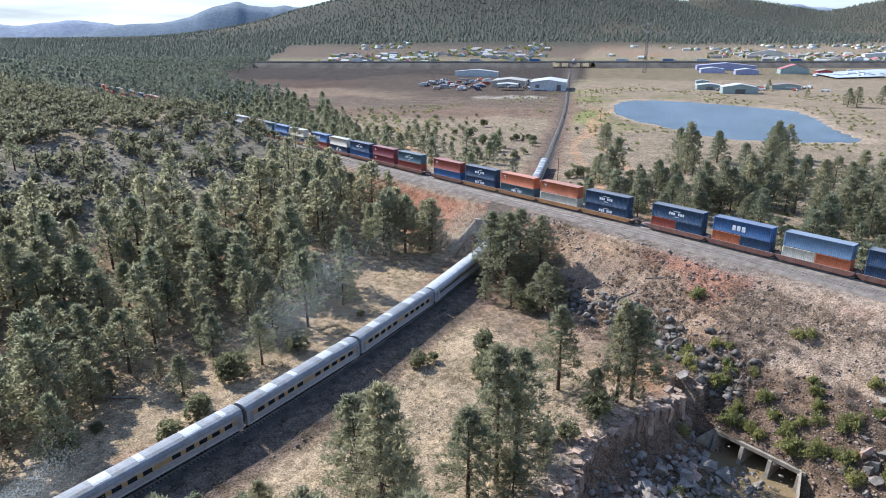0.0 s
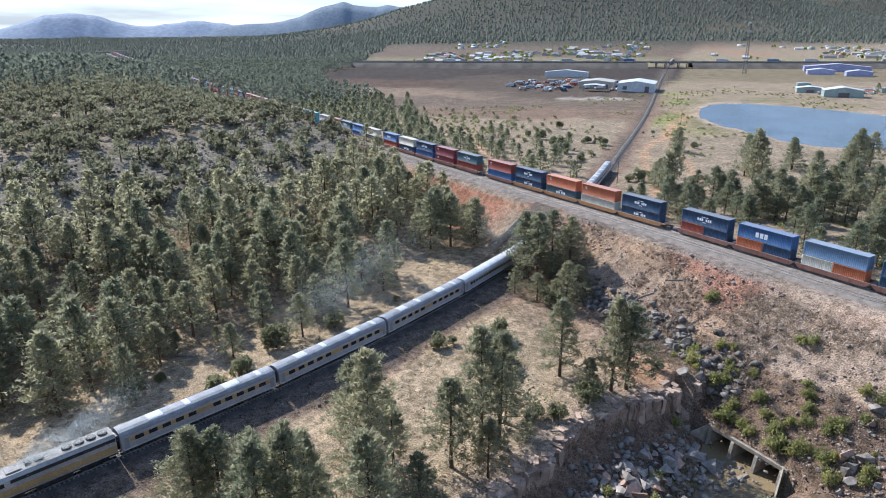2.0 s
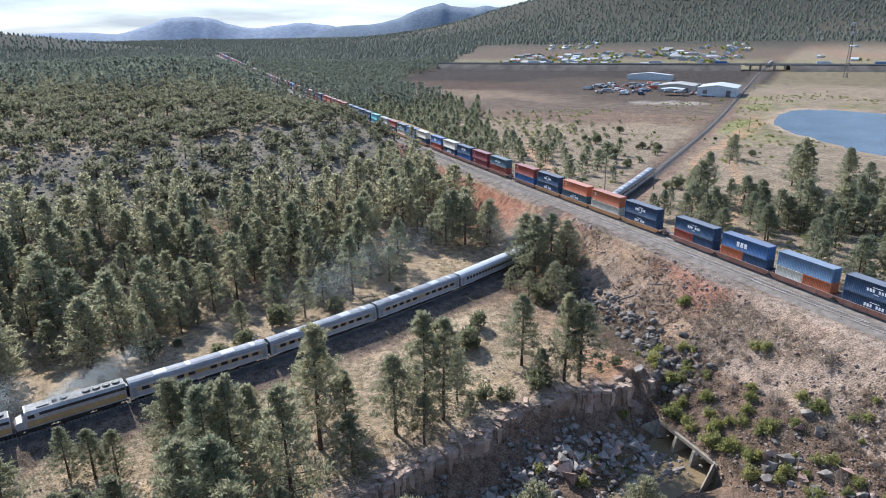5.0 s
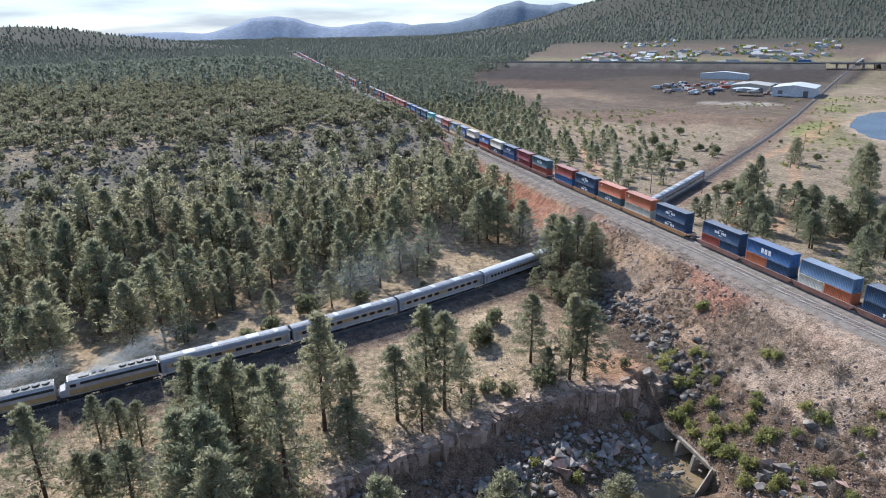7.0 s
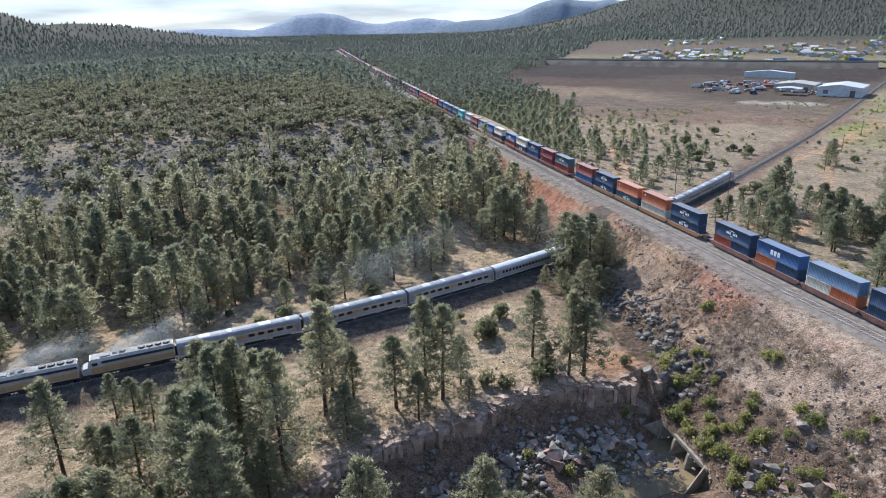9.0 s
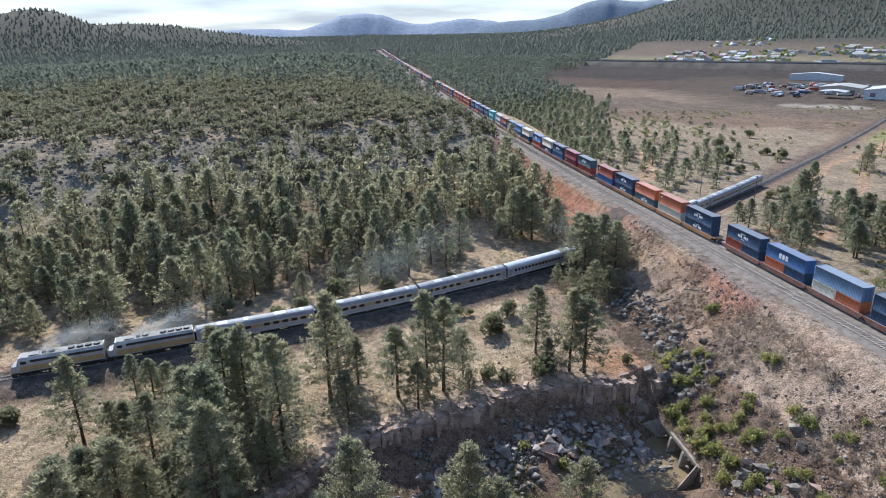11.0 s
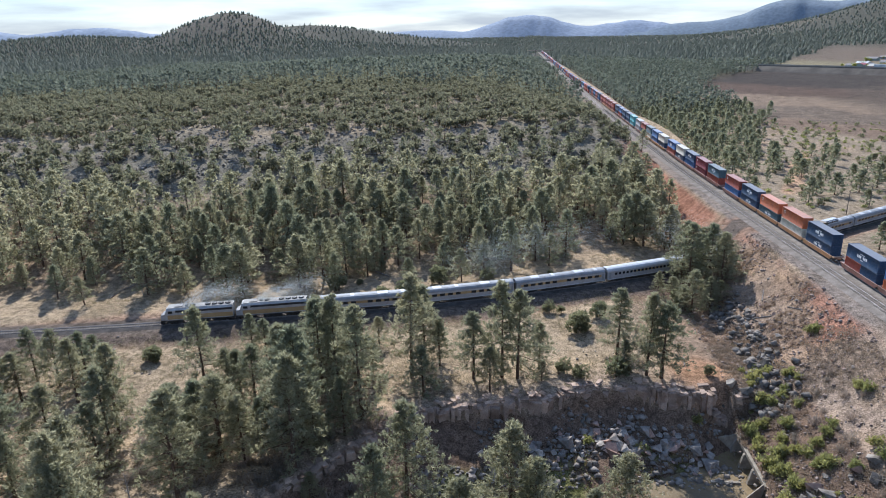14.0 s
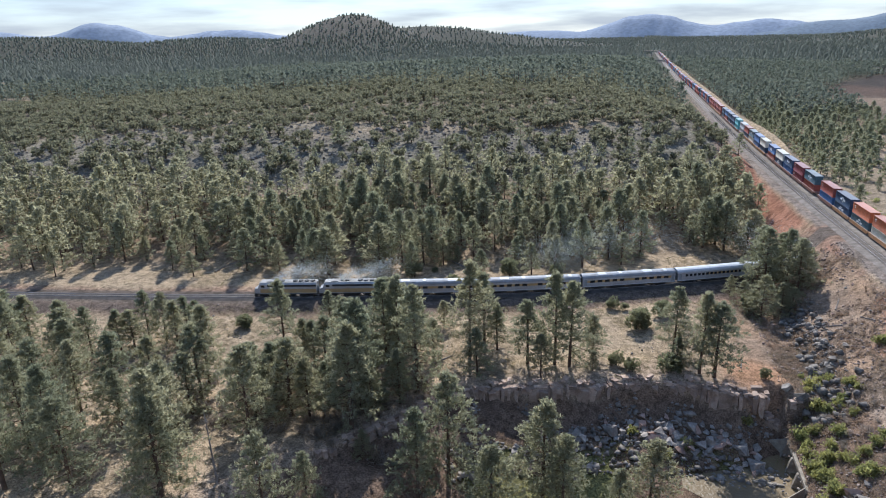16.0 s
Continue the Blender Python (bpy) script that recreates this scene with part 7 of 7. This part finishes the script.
M_BANK = surface("grassy_road_bank", (0.085, 0.073, 0.062), (0.15, 0.13, 0.106), 14, 0.95, 0, 0.1, 0.3, "Position")
for s0, s1 in ((-900, -26), (26, 1100)):
    strip("bank", [along(s, 5.0) for s in np.arange(s0, s1 + 1, 18)], [(26, -9.5), (9.5, 0), (-9.5, 0), (-26, -9.5)], M_BANK, road, "dark grassy bank")
pts = [along(s, 5.35) for s in np.arange(-900, 1100, 25)]
strip("carriageway", pts, [(9.2, -0.3), (9.2, 0), (-9.2, 0), (-9.2, -0.3)], M_ASPHALT, road, "grey asphalt carriageway")
for s in (-9.3, 9.3):
    strip("guard_rail", [(p[0], p[1], p[2] + 0.8) for p in pts], [(s - 0.08, -0.7), (s - 0.08, 0.1), (s + 0.08, 0.1), (s + 0.08, -0.7)], M_CONCRETE, road, "pale guard rail")
part("bridge_deck", loft(nb(), [(-9.6, 4.0), (-9.6, 5.2), (9.6, 5.2), (9.6, 4.0)], [-30, 30]), ROOF_DARK, road, "dark steel girder deck").matrix_basis = Matrix.Translation((*HC, 0)) @ Matrix.Rotation(math.atan2(hd[1], hd[0]), 4, "Z")
for s in (-22, -9, 9, 22):
    for w in (-6, 6):
        ob = part("pier", box(nb(), s - 0.6, s + 0.6, w - 0.8, w + 0.8, -5, 4.0), M_CONCRETE, road)
        ob.matrix_basis = Matrix.Translation((*HC, 0)) @ Matrix.Rotation(math.atan2(hd[1], hd[0]), 4, "Z")
for s, m in ((-330, SHED), (-150, GREY), (-60, BLUE), (70, SHED), (140, STEELBLUE), (190, SHED), (330, BLUE), (420, SHED)):
    x, y, z = along(s, 5.35)
    vehicle(x - hd[1] * 4, y + hd[0] * 4, math.atan2(hd[1], hd[0]), (18, 2.6, 4.0), m, "lorry driving on the highway", base=5.35)
for k in range(7):
    s = 1090 + k * 17
    p, q = line_at(s), line_at(s + 1)
    w = thing("freight_wagon", "dark open freight wagon standing beyond the bridge", "railway wagon", Matrix.Translation(p) @ Matrix.Rotation(math.atan2(q.y - p.y, q.x - p.x), 4, "Z"), "freight wagons")
    part("body", box(nb(), -7.8, 7.8, -1.5, 1.5, 1.1, 3.6, 0.1), ROOF_DARK if k % 2 else SHED_TAN, w)
    bogie(w, -5.4, 1.8)
    bogie(w, 5.4, 1.8)

# town
HOUSE_WALLS = [SHED, SHED_TAN, CREAM, SHED_GREEN, GREY]
HOUSE_ROOFS = [ROOF_DARK, SHED_TAN, GREY, SHED, ROOF_RED, ROOF_DARK]
town = []
for k in range(5000):
    a, b = rv.uniform(-420, 1500), 45 + 780 * rv.beta(1.1, 1.7)
    x, y = HC[0] + hd[0] * a + 0.64 * b, HC[1] + hd[1] * a + 0.768 * b
    if abs((y - float(line_y(min(x, 1390)))) * 0.78) < 60 or (80 < a < 330 and b < 230) or fbm(np.array([x]), np.array([y]), 160, 33)[0] < -0.15:
        continue
    if x < float(wood_edge(y)) + 60 or all((x - p) ** 2 + (y - q) ** 2 > 17 ** 2 for p, q in town) is False:
        continue
    town.append((x, y))
    if len(town) >= 430:
        break
town.sort(key=lambda p: math.hypot(p[0] - 200, p[1]))
for k, (x, y) in enumerate(town[:240]):
    building(x, y, rv.uniform(9, 20), rv.uniform(8, 13), rv.uniform(2.8, 4.2), ALONG + (k % 2) * 1.57, HOUSE_WALLS[k % 5], HOUSE_ROOFS[(k * 7) % 6], "low house with a pitched roof in the valley town", 0.45, 0, 2 if k < 60 else 0)
house_v = np.array([(a, b, c) for a in (-0.5, 0.5) for b, c in ((-0.5, -0.2), (-0.5, 0.62), (0, 1.0), (0.5, 0.62), (0.5, -0.2))])
house_f = np.array([(0, 1, 6, 5), (4, 9, 8, 3), (0, 4, 3, 1), (5, 6, 8, 9), (1, 2, 7, 6), (2, 3, 8, 7), (1, 3, 2, 2), (6, 7, 8, 8)])
hv, hf, hs = [], [], []
for k, (x, y) in enumerate(town[240:]):
    w, d, hh, c, q = rv.uniform(9, 20), rv.uniform(8, 13), rv.uniform(4.2, 6.0), math.cos(ALONG + k % 2 * 1.57), math.sin(ALONG + k % 2 * 1.57)
    v = house_v * (w, d, hh)
    hv.append(np.stack([x + v[:, 0] * c - v[:, 1] * q, y + v[:, 0] * q + v[:, 1] * c, gz(x, y) + v[:, 2]], -1))
    hf.append(house_f[:6] + 10 * k)
    hs += [k % 5] * 4 + [5 + (k * 7) % 6] * 2
gable = np.concatenate([np.array([(1, 3, 2), (6, 7, 8)]) + 10 * k for k in range(len(hv))])
quads_ = np.concatenate(hf)
tri = np.concatenate([quads_[:, [0, 1, 2]], quads_[:, [0, 2, 3]], gable])
tagged(new("far_houses", mesh_np("far_houses", np.concatenate(hv), tri, HOUSE_WALLS + HOUSE_ROOFS, hs + hs + [k // 2 % 5 for k in range(len(gable))])), "low houses at the far side of the valley town", "houses", kind="stuff")
building(1480, 470, 20, 110, 7, ALONG, SHED, SHED, "very long white warehouse in the town", 0.08, 0)
building(1330, 640, 18, 70, 6, ALONG, CREAM, ROOF_DARK, "long cream building with dark roof", 0.2, 0)
tp = np.array([(x + rv.normal(0, 10), y + rv.normal(0, 10), rv.uniform(4, 8)) for x, y in town for _ in range(2)])
stuff("town_trees", [juniper_shape(121, tufts=16, leaves=3, size=3.0)], scaled(tp, 4.2), [M_BARK, M_SPRING], "pale yellow-green spring trees among the houses", "trees", rv)

# road bridge far up the main line
far_bridge = thing("road_bridge", "distant concrete road bridge over the main railway", "bridge", Matrix.Translation((float(main_x(1540)) + 3, 1540, float(main_z(1540)))), kind="structure")
part("deck", box(nb(), -32, 32, -5, 5, 7, 8.6), M_CONCRETE, far_bridge)
for s in (-14, 14):
    part("pier", box(nb(), s - 1, s + 1, -4, 4, -3, 7), M_CONCRETE, far_bridge)


# thin blue-grey exhaust smoke: specks of soot and vapour hanging over the train
M_SMOKE = leaf_mat("exhaust_smoke", (0.56, 0.585, 0.625), (0.66, 0.685, 0.72), (1, 1, 1), 0.5)


def smoke(name, blobs, label, seed):
    """A cloud of specks; blobs as (x, y, z, radius along, radius across, radius up, specks)."""
    rng = np.random.default_rng(seed)
    c = np.concatenate([np.array(b[:3]) + rng.normal(0, 0.5, (4 * b[6], 3)) * np.array(b[3:6]) for b in blobs])
    c = c + 0.9 * np.stack([vnoise(c[:, 1], c[:, 2], 2.2, 3), vnoise(c[:, 0], c[:, 2], 2.2, 4), vnoise(c[:, 0], c[:, 1], 2.2, 5)], -1)
    c[:, 2] = np.maximum(c[:, 2], ground_z(c[:, 0], c[:, 1]) + 0.3)
    d = rng.normal(0, 1, (len(c), 3, 3)) * 0.028
    me = mesh_np(name, (c[:, None] + d).reshape(-1, 3), np.arange(3 * len(c)).reshape(-1, 3), [M_SMOKE])
    tagged(new(name, me), label, "smoke", kind="stuff")


stack_a, stack_b = line_at(S_CAR - 10.5), line_at(S_CAR - 27.7)
for st, seed in ((stack_a, 1), (stack_b, 2)):
    smoke("smoke", [(st.x + 1.7 * k, st.y + 0.35 * k, 5.0 + 0.42 * k, 1.6 + 0.45 * k, 1.2 + 0.35 * k, 0.9 + 0.3 * k, 900) for k in range(8)], "thin blue-grey exhaust smoke trailing over a locomotive", seed)
smoke("smoke", [(48, 101, 7, 9, 5, 5, 5600), (56, 108, 9, 10, 5, 5, 4600), (40, 99, 6, 8, 4, 4, 2000), (70, 116, 9, 12, 5, 6, 3000)], "old exhaust smoke drifting before the wood's edge", 3)
smoke("smoke", [(98, 118, 8, 7, 5, 6, 2600), (106, 118, 7, 5, 4, 5, 1500)], "exhaust smoke hanging over the underpass portal", 4)
